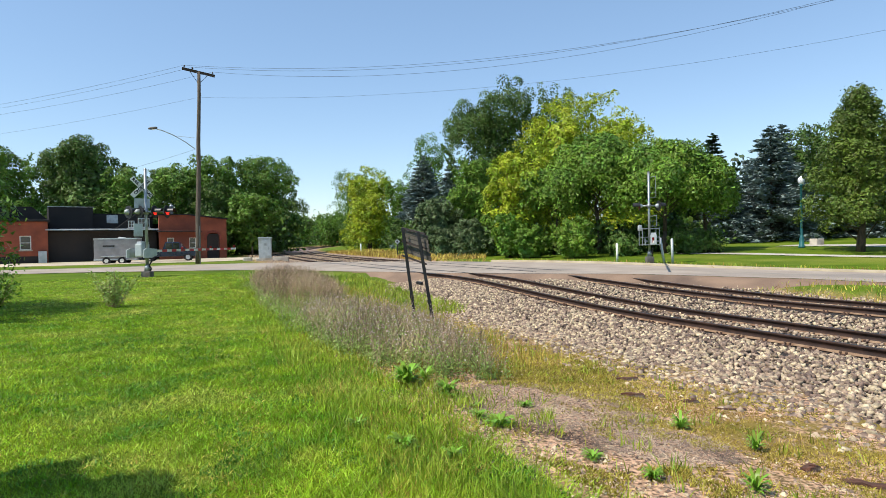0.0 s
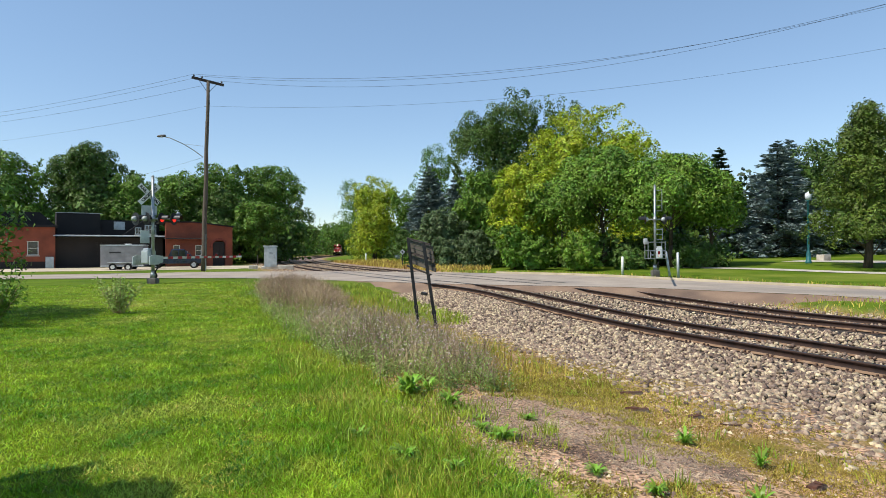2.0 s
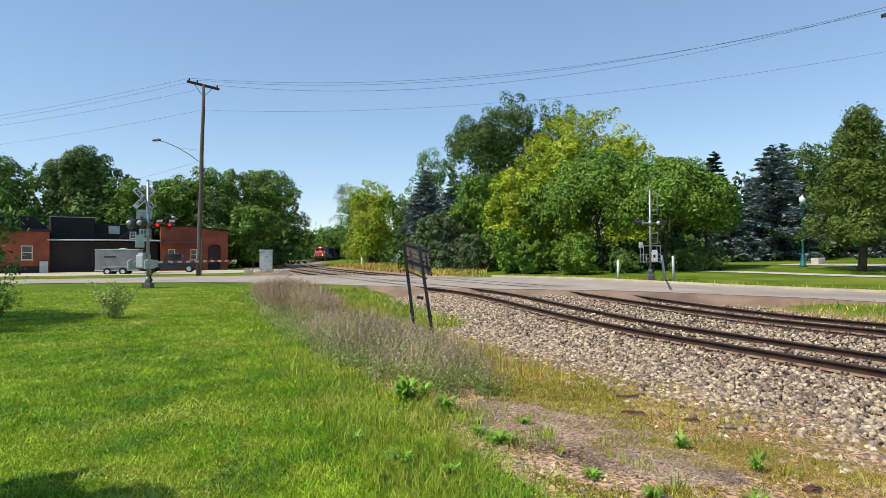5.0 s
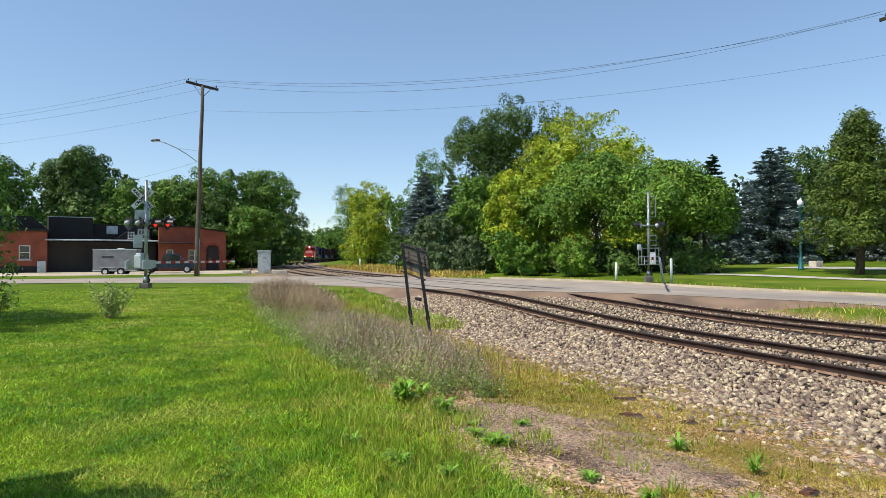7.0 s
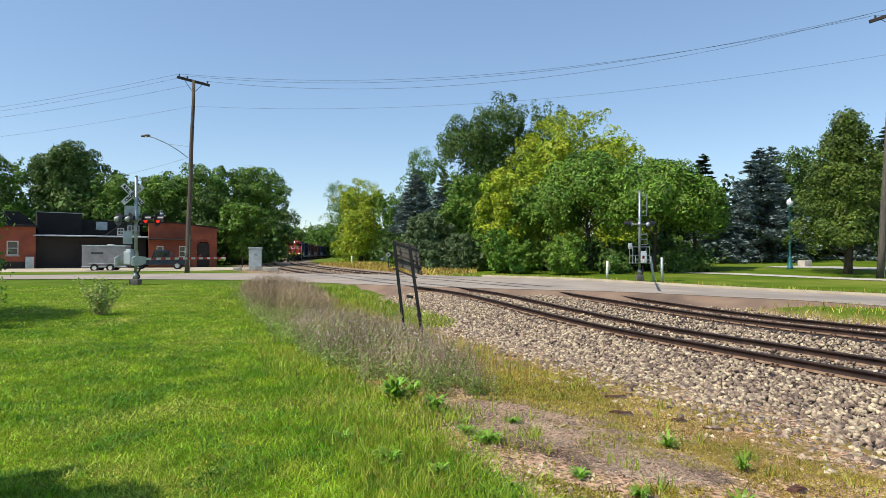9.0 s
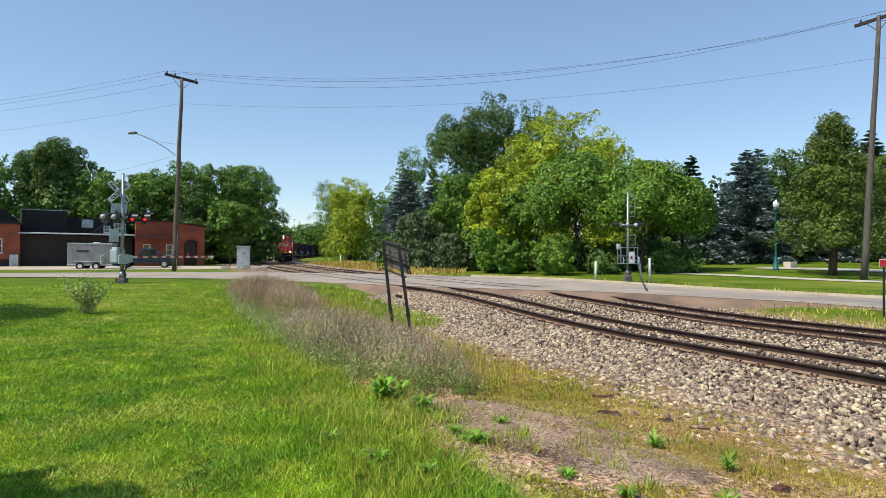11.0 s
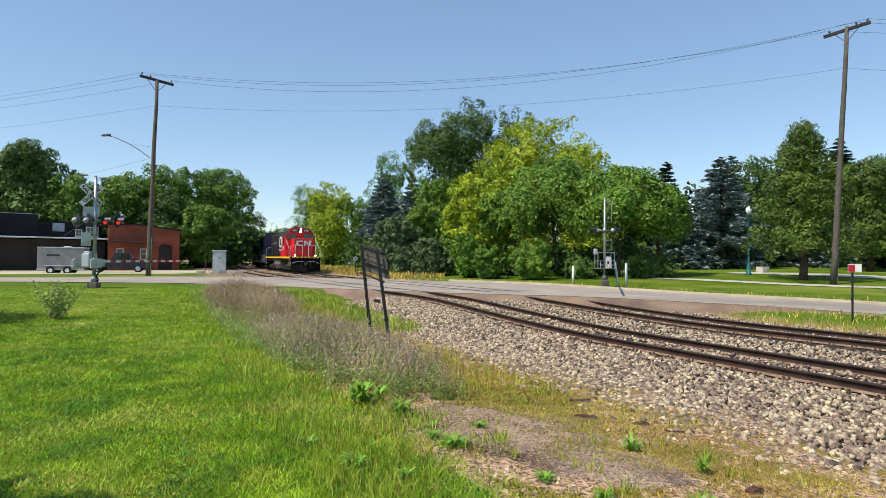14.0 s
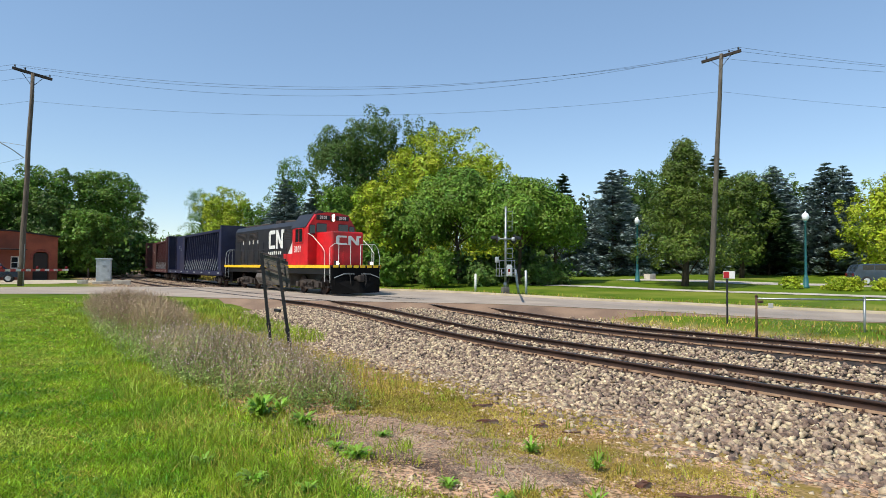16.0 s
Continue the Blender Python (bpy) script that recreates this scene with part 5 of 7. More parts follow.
make_post(10.9, 38.9, 1.15, "white", "short white marker post in the grass")
make_post(13.05, 36.6, 1.5, "alum", "pale leaning steel bollard beside the signal", (-0.25, 0))
make_post(13.45, 36.4, 1.45, "alum", "pale upright steel bollard beside the signal", (-0.03, 0))
make_post(-11.7, 88.5, 1.2, "white", "small white marker post by the far track", r=0.1)
make_post(-21.5, 70, 1.2, "darkwood", "thin dark stake by the track", r=0.05)
make_post(-19.5, 69, 0.9, "darkwood", "thin dark stake by the track", r=0.05)


def make_diamond_sign():
    x, y = -4.3, 58.5
    s = thing("track_sign", pose(x, y, land1(x, y), 0, 0, 12), "small pale diamond sign on a dark post", "sign")
    bm = B()
    box(bm, (0, 0, 0.75), (0.09, 0.05, 1.6))
    part("post", bm, M["black"], s)
    bm = B()
    box(bm, (0, -0.04, 0), (0.36, 0.015, 0.36), pose(0, 0, 1.5, 0, 45, 0), bevel=0.004)
    p = part("plate", bm, M["alum"], s)
    bm = B()
    box(bm, (0, -0.05, 0), (0.16, 0.012, 0.16), pose(0, 0, 1.5, 0, 45, 0))
    part("marking", bm, M["black"], p)


make_diamond_sign()


def make_board():
    """The back of a slatted board on two dark posts."""
    s = thing("trackside_board", pose(0, 0, 0), "weathered grey board on two dark leaning posts", "sign")
    g = land1(-0.5, 12.4)
    a0, a1 = Vector((-0.56, 12.75, g - 0.1)), Vector((-0.82, 12.75, 1.78))
    b0, b1 = Vector((-0.16, 12.1, g - 0.1)), Vector((-0.48, 12.1, 1.68))
    for p, q in ((a0, a1), (b0, b1)):
        d = (q - p)
        m = Matrix.Translation((p + q) / 2) @ d.to_track_quat("Z", "Y").to_matrix().to_4x4()
        bm = B()
        box(bm, (0, 0, 0), (0.062, 0.062, d.length), m, bevel=0.006)
        post = part("post", bm, M["black"], s)
        bm = B()
        box(bm, (0.02, 0, -0.28), (0.04, 0.08, 0.07), m)
        part("bolt_bracket", bm, M["black"], post)
    n = 6
    for i in range(n):
        bm = B()
        c = (a1 + b1) / 2 + Vector((0.1 + 0.012 * i, 0.12, -0.09 - i * 0.085))
        d = (b1 - a1).normalized()
        m = Matrix.Translation(c) @ d.to_track_quat("X", "Z").to_matrix().to_4x4()
        box(bm, (0, 0, 0), (1.1, 0.02, 0.075), m, bevel=0.004)
        part("slat", bm, M["board"], s)
    for z in (-0.02, -0.3, -0.6):
        bm = B()
        c = (a1 + b1) / 2 + Vector((0.06, 0.08, z))
        m = Matrix.Translation(c) @ (b1 - a1).normalized().to_track_quat("X", "Z").to_matrix().to_4x4()
        box(bm, (0, 0, 0), (1.12, 0.03, 0.03), m)
        part("batten", bm, M["darkwood"], s)
    bm = B()
    box(bm, (0, 0, 0), (0.16, 0.06, 0.06), pose(-0.48, 12.45, 0.66, 0, 6, -50), bevel=0.015)
    part("bracket", bm, M["black"], s)


M["board"] = material("grey_board", lin(92, 86, 76), lin(72, 67, 60), 3, 0.85, bump=0.2, objrand=0.15)
make_board()


# ---------------------------------------------------------------- the park side
def make_lamp(x, y, h):
    z = land1(x, y) - 0.02
    l = thing("park_lamp", pose(x, y, z), "teal park lamp with a white globe", "lamp post", "park lamps")
    bm = B()
    lathe(bm, [(0.24, 0), (0.24, 0.12), (0.18, 0.2), (0.16, 0.75), (0.12, 0.85), (0.085, 1.0), (0.07, h - 0.75), (0.11, h - 0.7), (0.13, h - 0.62)], 14)
    part("post", bm, M["teal"], l)
    bm = B()
    lathe(bm, [(0.12, h - 0.62), (0.2, h - 0.5), (0.235, h - 0.32), (0.2, h - 0.14), (0.1, h - 0.06), (0.05, h - 0.02), (0.02, h + 0.06)], 16)
    part("globe", bm, M["lampglass"], l)


make_lamp(34.6, 37.2, 5.4)
make_lamp(27.1, 46.9, 5.4)
make_lamp(60, 31, 5.4)


def offset_curve(pts, d):
    t = np.gradient(pts, axis=0)
    t /= np.linalg.norm(t, axis=1)[:, None]
    return pts + np.stack([t[:, 1], -t[:, 0]], 1) * d


strip("road_shoulder", NEAR_C[40:140], offset_curve(NEAR_C[40:140], -1.7), M["apron"], 0, "dark broken asphalt and dirt at the road's edge", "road shoulder", 4,
      flat=lambda x, y: roadz(NEAR_C[40:140, 0], NEAR_C[40:140, 1])[None] - np.linspace(0.012, 0.5, 4)[:, None])
strip("pavement", offset_curve(FAR_C[16:92], 12.0), offset_curve(FAR_C[16:92], 13.4), M["concrete"], 0.03, "pale concrete footpath through the lawn", "footpath", 3)
strip("car_park_drive", offset_curve(FAR_C[10:84], 22.0), offset_curve(FAR_C[10:84], 27.5), M["concrete"], 0.03, "pale concrete drive behind the lawn", "driveway", 5)


def make_fence():
    f = thing("chain_link_fence", pose(0, 0, 0), "galvanised chain-link fence with rusty posts beside the track", "fence")
    posts = [(13.3, 16.2), (16.75, 15.75), (20.2, 15.3), (23.65, 14.9)]
    level = land1(*posts[0])
    P = [Vector((x, y, level - 0.03 * i)) for i, (x, y) in enumerate(posts)]
    for p in P:
        bm = B()
        tube(bm, p - Vector((0, 0, 0.1)), p + Vector((0, 0, 1.3)), 0.034, 0.034, 8)
        lathe(bm, [(0.045, 0), (0.04, 0.05), (0.015, 0.07)], 8, p + Vector((0, 0, 1.3)))
        part("post", bm, M["rust"] if p is P[0] else M["galv"], f)
    for a, b in zip(P, P[1:]):
        bm = B()
        tube(bm, a + Vector((0, 0, 1.25)), b + Vector((0, 0, 1.25)), 0.028, 0.028, 8)
        part("top_rail", bm, M["galv"], f)
        bm = B()
        L = (b - a).length
        n = int(L / 0.1)
        up = Vector((0, 0, 1.18))
        for i in range(-12, n + 12):
            for sg in (1, -1):
                u0, u1 = i * 0.1 / L, (i * 0.1 + sg * 1.18) / L
                z0, z1 = 0.0, 1.0
                if u0 < 0 or u0 > 1:
                    continue
                if u1 < 0:
                    z1, u1 = (0 - u0) / (u1 - u0), 0
                if u1 > 1:
                    z1, u1 = (1 - u0) / (u1 - u0), 1
                tube(bm, a.lerp(b, u0) + Vector((0, 0, 0.04)), a.lerp(b, u1) + Vector((0, 0, 0.04)) + up * z1, 0.0022, 0.0022, 3, False)
        part("wire_mesh", bm, M["galv"], f)
    bm = B()
    q = P[0].lerp(P[1], 0.12)
    box(bm, (q.x, q.y - 0.05, q.z + 1.05), (0.16, 0.02, 0.14), bevel=0.004)
    part("tag", bm, M["white"], f)
    bm = B()
    box(bm, (P[0].x + 0.1, P[0].y - 0.06, P[0].z + 1.16), (0.16, 0.06, 0.08), bevel=0.02)
    part("clamp", bm, M["rust"], f)


make_fence()


def make_small_sign():
    x, y = 14.5, 19.1
    s = thing("warning_sign", pose(x, y, land1(x, y), 0, 0, -30), "small red and white plate on a dark steel post", "sign")
    bm = B()
    box(bm, (0, 0, 0.86), (0.06, 0.04, 1.9))
    part("post", bm, M["black"], s)
    bm = B()
    box(bm, (0.06, -0.03, 1.72), (0.38, 0.015, 0.26), bevel=0.004)
    p = part("plate", bm, M["white"], s)
    bm = B()
    box(bm, (-0.03, -0.042, 1.72), (0.18, 0.012, 0.22))
    part("marking", bm, M["redtape"], p, "red field with unreadable writing")


make_small_sign()


def make_vehicle(name, at, yaw, L, W, H, mat, label, category, kind="suv"):
    z = land1(*at)
    c = thing(name, pose(at[0], at[1], z, 0, 0, yaw), label, category)
    if kind == "suv":
        side = [(-L / 2, 0.35), (-L / 2, 0.95), (-L / 2 + 0.15, 1.05), (-L / 2 + 0.35, H - 0.08), (-L / 2 + 0.7, H), (L * 0.14, H), (L * 0.28, 1.08), (L / 2 - 0.12, 0.98), (L / 2, 0.8), (L / 2, 0.35)]
    else:
        side = [(-L / 2, 0.45), (-L / 2, 1.08), (-L * 0.1, 1.08), (-L * 0.06, H), (L * 0.16, H), (L * 0.26, 1.14), (L / 2 - 0.1, 1.04), (L / 2, 0.85), (L / 2, 0.45)]
    bm = B()
    prism(bm, side, -W / 2, W / 2)
    bmesh.ops.bevel(bm, geom=bm.edges[:], offset=0.06, segments=2, affect="EDGES", profile=0.6)
    part("body", bm, M[mat], c)
    for sy in (-1, 1):
        y = sy * (W / 2 + 0.002)
        g0, g1 = (-L / 2 + 0.55, L * 0.16) if kind == "suv" else (-L * 0.06, L * 0.18)
        n = 3 if kind == "suv" else 2
        for k in range(n):
            a, b = g0 + (g1 - g0) * k / n + 0.05, g0 + (g1 - g0) * (k + 1) / n - 0.02
            bm = B()
            box(bm, ((a + b) / 2, y, (1.1 + H) / 2), (b - a, 0.02, H - 1.3), bevel=0.008)
            part("side_window", bm, M["glass"], c)
        for x in (-L * 0.31, L * 0.32):
            bm = B()
            tube(bm, (x, sy * (W / 2 - 0.2), 0.36), (x, sy * (W / 2 + 0.01), 0.36), 0.36, 0.35, 20)
            t = part("wheel", bm, M["rubber"], c)
            bm = B()
            tube(bm, (x, sy * (W / 2 + 0.005), 0.36), (x, sy * (W / 2 + 0.02), 0.36), 0.22, 0.2, 14)
            part("rim", bm, M["alum"], t)
    for x, mt, nm in ((L / 2, "white", "headlight"), (-L / 2, "redglass", "tail_light")):
        for sy in (-1, 1):
            bm = B()
            box(bm, (x, sy * (W / 2 - 0.22), 0.82), (0.05, 0.3, 0.18), bevel=0.01)
            part(nm, bm, M[mt], c)
    return c


make_vehicle("pickup_truck", (-26.6, 60.5), 18, 5.3, 1.95, 1.85, "truckblue", "dark blue pickup truck parked by the workshop", "truck", "pickup")
make_vehicle("parked_car", (42.8, 38.6), -28, 4.5, 1.85, 1.65, "carpaint", "dark grey-blue car parked behind the lawn", "car")


def make_trailer():
    t = thing("cargo_trailer", pose(-29.05, 55.6, -0.08, 0, 0, 14), "grey enclosed cargo trailer parked on the drive", "trailer")
    bm = B()
    box(bm, (0, 0, 1.32), (3.5, 1.9, 1.9), bevel=0.06)
    part("body", bm, M["trailer"], t)
    for z in (0.42, 2.26):
        bm = B()
        box(bm, (0, 0, z), (3.54, 1.94, 0.1), bevel=0.02)
        part("trim", bm, M["alum"], t)
    bm = B()
    box(bm, (0.3, 0, 2.34), (0.5, 0.5, 0.12), bevel=0.03)
    part("roof_vent", bm, M["white"], t)
    bm = B()
    box(bm, (1.1, -0.957, 1.3), (0.75, 0.02, 1.55), bevel=0.006)
    d = part("side_door", bm, M["trailer"], t)
    bm = B()
    box(bm, (0.8, -0.98, 1.25), (0.1, 0.04, 0.06))
    part("latch", bm, M["galv"], d)
    bm = B()
    box(bm, (-0.55, -0.962, 1.62), (0.95, 0.012, 0.13))
    part("marking", bm, M["black"], t, "dark unreadable marking")
    for x in (-0.75, 0.5):
        for sy in (-1, 1):
            bm = B()
            tube(bm, (x, sy * 0.82, 0.33), (x, sy * 1.02, 0.33), 0.33, 0.32, 18)
            w = part("wheel", bm, M["rubber"], t)
            bm = B()
            tube(bm, (x, sy * 1.0, 0.33), (x, sy * 1.03, 0.33), 0.19, 0.17, 12)
            part("rim", bm, M["white"], w)
    for sy in (-1, 1):
        bm = B()
        box(bm, (-0.12, sy * 0.98, 0.72), (2.1, 0.24, 0.07), bevel=0.02)
        part("fender", bm, M["alum"], t)
    bm = B()
    for sy in (-1, 1):
        tube(bm, (1.7, sy * 0.7, 0.45), (2.9, 0, 0.45), 0.05, 0.05, 6)
    tube(bm, (2.75, 0, 0.0), (2.75, 0, 0.75), 0.04, 0.04, 6)
    part("drawbar", bm, M["black"], t)


make_trailer()


# ---------------------------------------------------------------- the workshop
def make_workshop():
    A = Vector((-39.4, 62.0, 0))
    yaw = math.degrees(math.atan2(10, 14.2))
    T = pose(A.x, A.y, -0.05, 0, 0, yaw)
    w = thing("workshop_building", T, "low brick workshop with dark sheds between two brick wings", "building")
    def P(name, bm, mat, label="", parent=w):
        return part(name, bm, M[mat], parent, label)
    def wall(x0, x1, y, h, t, openings, mat, label):
        """A wall along x with openings (x0, x1, z0, z1) through it."""
        bm = B()
        xs = sorted({x0, x1, *[v for o in openings for v in o[:2]]})
        for a, b in zip(xs, xs[1:]):
            op = [o for o in openings if o[0] <= a and o[1] >= b]
            spans = [(0, h)]
            for o in op:
                spans = [(0, o[2]), (o[3], h)]
            for z0, z1 in spans:
                if z1 - z0 > 0.01:
                    box(bm, ((a + b) / 2, y + t / 2, (z0 + z1) / 2), (b - a, t, z1 - z0))
        return P("wall", bm, mat, label)
    def window(x0, x1, z0, z1, y, bars=(1, 1)):
        wd = None
        bm = B()
        for c, s in (((x0 + x1) / 2, 1), ):
            box(bm, (c, y + 0.1, z0 + 0.04), (x1 - x0, 0.1, 0.08))
            box(bm, (c, y + 0.1, z1 - 0.04), (x1 - x0, 0.1, 0.08))
        for x in (x0 + 0.04, x1 - 0.04):
            box(bm, (x, y + 0.1, (z0 + z1) / 2), (0.08, 0.1, z1 - z0 - 0.16))
        for i in range(bars[0]):
            box(bm, (x0 + (x1 - x0) * (i + 1) / (bars[0] + 1), y + 0.1, (z0 + z1) / 2), (0.05, 0.07, z1 - z0 - 0.16))
        for i in range(bars[1]):
            box(bm, ((x0 + x1) / 2, y + 0.1, z0 + (z1 - z0) * (i + 1) / (bars[1] + 1)), (x1 - x0 - 0.16, 0.07, 0.05))
        wd = P("window", bm, "white", "white-framed window")
        bm = B()
        box(bm, ((x0 + x1) / 2, y + 0.13, (z0 + z1) / 2), (x1 - x0 - 0.1, 0.012, z1 - z0 - 0.1))
        part("pane", bm, M["glass"], wd)
        bm = B()
        box(bm, ((x0 + x1) / 2, y - 0.03, z0 - 0.06), (x1 - x0 + 0.2, 0.2, 0.1))
        part("sill", bm, M["concrete"], wd)
    # left wing
    wall(-16, 0, 0, 4.15, 0.3, [(-2.35, -1.4, 1.35, 2.75), (-12, -11, 1.35, 2.75)], "brickwall", "weathered red brick wall")
    window(-2.35, -1.4, 1.35, 2.75, 0, (0, 1))
    window(-12, -11, 1.35, 2.75, 0, (0, 1))
    bm = B()
    box(bm, (-0.15, 4.2, 2.07), (0.3, 7.8, 4.15))
    P("side_wall", bm, "brickwall")
    bm = B()
    box(bm, (-8, 4, 4.25), (16.4, 8.6, 0.2), bevel=0.02)
    P("coping", bm, "roof", "dark metal coping")
    bm = B()
    prism(bm, [(-16, 4.35), (-16, 5.75), (-1.2, 5.75), (0.2, 4.35)], 2.5, 8.0)
    P("roof", bm, "roof", "dark low roof behind the brick parapet")
    bm = B()
    box(bm, (-8.2, -0.03, 0.35), (15.6, 0.06, 0.75))
    P("plinth", bm, "metalwall", "darkened plinth course")
    # middle shed
    wall(0, 10.2, 1.0, 3.2, 0.25, [(3.4, 6.6, 0, 2.7)], "metalwall", "dark brown shed wall")
    bm = B()
    box(bm, (5.0, 1.22, 1.34), (3.16, 0.03, 2.64))
    sliding = P("door", bm, "metalwall", "dark sliding door")
    for i in range(8):
        bm = B()
        box(bm, (3.6 + i * 0.4, 1.175, 1.34), (0.38, 0.05, 2.66))
        part("board", bm, M["metalwall"], sliding)
    bm = B()
    box(bm, (5.1, 0.55, 3.32), (10.6, 1.2, 0.1), pose(0, 0, 0, 4, 0, 0))
    P("canopy", bm, "alum", "pale flashing along the shed roof")
    bm = B()
    prism(bm, [(0, 3.3), (0, 3.4), (10.2, 3.4), (10.2, 3.3)], 0.9, 9)
    P("shed_roof", bm, "roof")
    bm = B()
    box(bm, (2.35, 5.5, 4.6), (4.1, 3, 2.5), bevel=0.02)
    P("clerestory", bm, "roof", "dark box-like roof storey")
    bm = B()
    box(bm, (2.35, 3.98, 5.88), (4.3, 0.12, 0.06))
    P("flashing", bm, "alum")
    bm = B()
    prism(bm, [(4.42, 3.4), (4.42, 5.2), (7.0, 5.2), (10.4, 5.3), (10.4, 3.4)], 4.4, 8.2)
    P("gable_roof", bm, "roof")
    bm = B()
    box(bm, (6.3, 4.36, 4.6), (1.1, 0.05, 0.9))
    P("skylight", bm, "alum", "pale grey skylight")
    bm = B()
    v = [bm.verts.new(p) for p in ((6.4, 3.6, 3.42), (10.3, 3.6, 3.42), (10.3, 3.6, 5.25), (8.7, 3.6, 5.25))]
    u = [bm.verts.new((p.co.x, 4.2, p.co.z)) for p in v]
    bm.faces.new(v)
    bm.faces.new(u[::-1])
    for i in range(4):
        bm.faces.new((v[i], v[(i + 1) % 4], u[(i + 1) % 4], u[i]))
    P("lean_to_roof", bm, "roof")
    # right wing with its low gable
    wall(10.2, 17.4, -0.4, 4.1, 0.3, [(11.0, 11.7, 1.2, 2.4), (13.3, 14.0, 1.2, 2.4), (15.2, 16.6, 0.0, 2.9)], "brickwall", "weathered red brick wall")
    bm = B()
    prism(bm, [(10.2, 4.1), (10.2, 4.85), (13.2, 4.9), (17.4, 4.45), (17.4, 4.1)], -0.4, -0.1)
    P("gable", bm, "brickwall")
    bm = B()
    prism(bm, [(10.0, 4.86), (10.0, 4.98), (13.2, 5.03), (17.6, 4.58), (17.6, 4.46), (13.2, 4.91)], -0.6, 9.0)
    P("roof", bm, "roof", "dark roof edge with pale drip")
    window(11.0, 11.7, 1.2, 2.4, -0.4, (0, 1))
    window(13.3, 14.0, 1.2, 2.4, -0.4, (0, 1))
    bm = B()
    box(bm, (15.9, -0.2, 1.4), (1.3, 0.08, 2.8), bevel=0.02)
    for z in (0.7, 1.5, 2.3):
        for x in (15.6, 16.2):
            box(bm, (x, -0.25, z), (0.45, 0.04, 0.55))
    P("door", bm, "metalwall", "dark arched double door")
    bm = B()
    for i in range(9):
        a = math.pi * i / 8
        box(bm, (0, -0.03, 0.85), (0.3, 0.1, 0.22), pose(15.9, -0.4, 2.25, 0, math.degrees(a) - 90, 0))
    P("arch", bm, "brick", "brick arch over the door")
    bm = B()
    box(bm, (17.25, 4.3, 2.2), (0.3, 9, 4.4))
    P("side_wall", bm, "brickwall")
    bm = B()
    box(bm, (12.2, -0.9, 3.15), (4.4, 1.1, 0.08), pose(0, 0, 0, 3, 0, 0))
    P("canopy", bm, "roof", "dark canopy over the wing")
    window(8.75, 9.95, 3.62, 4.7, 3.4, (2, 1))
    window(7.75, 8.4, 3.62, 4.4, 3.4, (1, 1))
    bm = B()
    box(bm, (0.7, 8.9, 2.1), (34, 0.3, 4.2))
    P("rear_wall", bm, "metalwall")
    bm = B()
    tube(bm, (12.2, 3, 4.9), (12.2, 3, 6.0), 0.2, 0.2, 10)
    tube(bm, (12.2, 3, 6.0), (12.2, 3, 6.25), 0.3, 0.12, 10)
    P("roof_vent", bm, "galv")
    bm = B()
    box(bm, (-0.5, -0.3, 0.6), (0.7, 0.5, 1.2), bevel=0.03)
    P("utility_box", bm, "alum")


make_workshop()
# the yard before it
strip("yard", np.array([(-47, 47.0), (-36, 49.5), (-28, 52), (-20, 56), (-18, 60)]), np.array([(-52, 55), (-40, 60.5), (-31, 66), (-24.5, 70.5), (-20, 70)]), M["drive"], 0.02, "worn pale gravel yard before the workshop", "yard", 6)

bm = B()
box(bm, (0, 0, 0.25), (0.8, 0.7, 0.55), bevel=0.04)
tagged(part("concrete_planter", bm, M["concrete"], None, "", pose(31, 51.5, land1(31, 51.5), 0, 0, 20)), "square pale concrete planter on the lawn", "planter")
for k, (x, y, h, w) in enumerate(((35.2, 34.6, 1.0, 2.6), (37.4, 33.4, 0.9, 2.4), (33.2, 37.0, 0.9, 1.5))):
    make_tree((x, y), h, w, LEAF["lime"], "low yellow-green ornamental shrub on the lawn", 400 + k, 0.05, "dome", 30, 1800, 0.14, category="shrub", name="shrub", group="ornamental shrubs")


# ---------------------------------------------------------------- grass, weeds and stones
def scatter(seed, n, r0, r1, a0, a1, power=0.5):
    """Plan points in a fan before the eye, thinning with distance."""
    R = np.random.RandomState(seed)
    r = (r0 ** power + R.uniform(0, 1, n) * (r1 ** power - r0 ** power)) ** (1 / power)
    a = np.radians(R.uniform(a0, a1, n))
    return r * np.sin(a), r * np.cos(a), R


def zone(x, y):
    s, o = along(x, y)
    return s, o, -(o + gap(s) + 0.75)


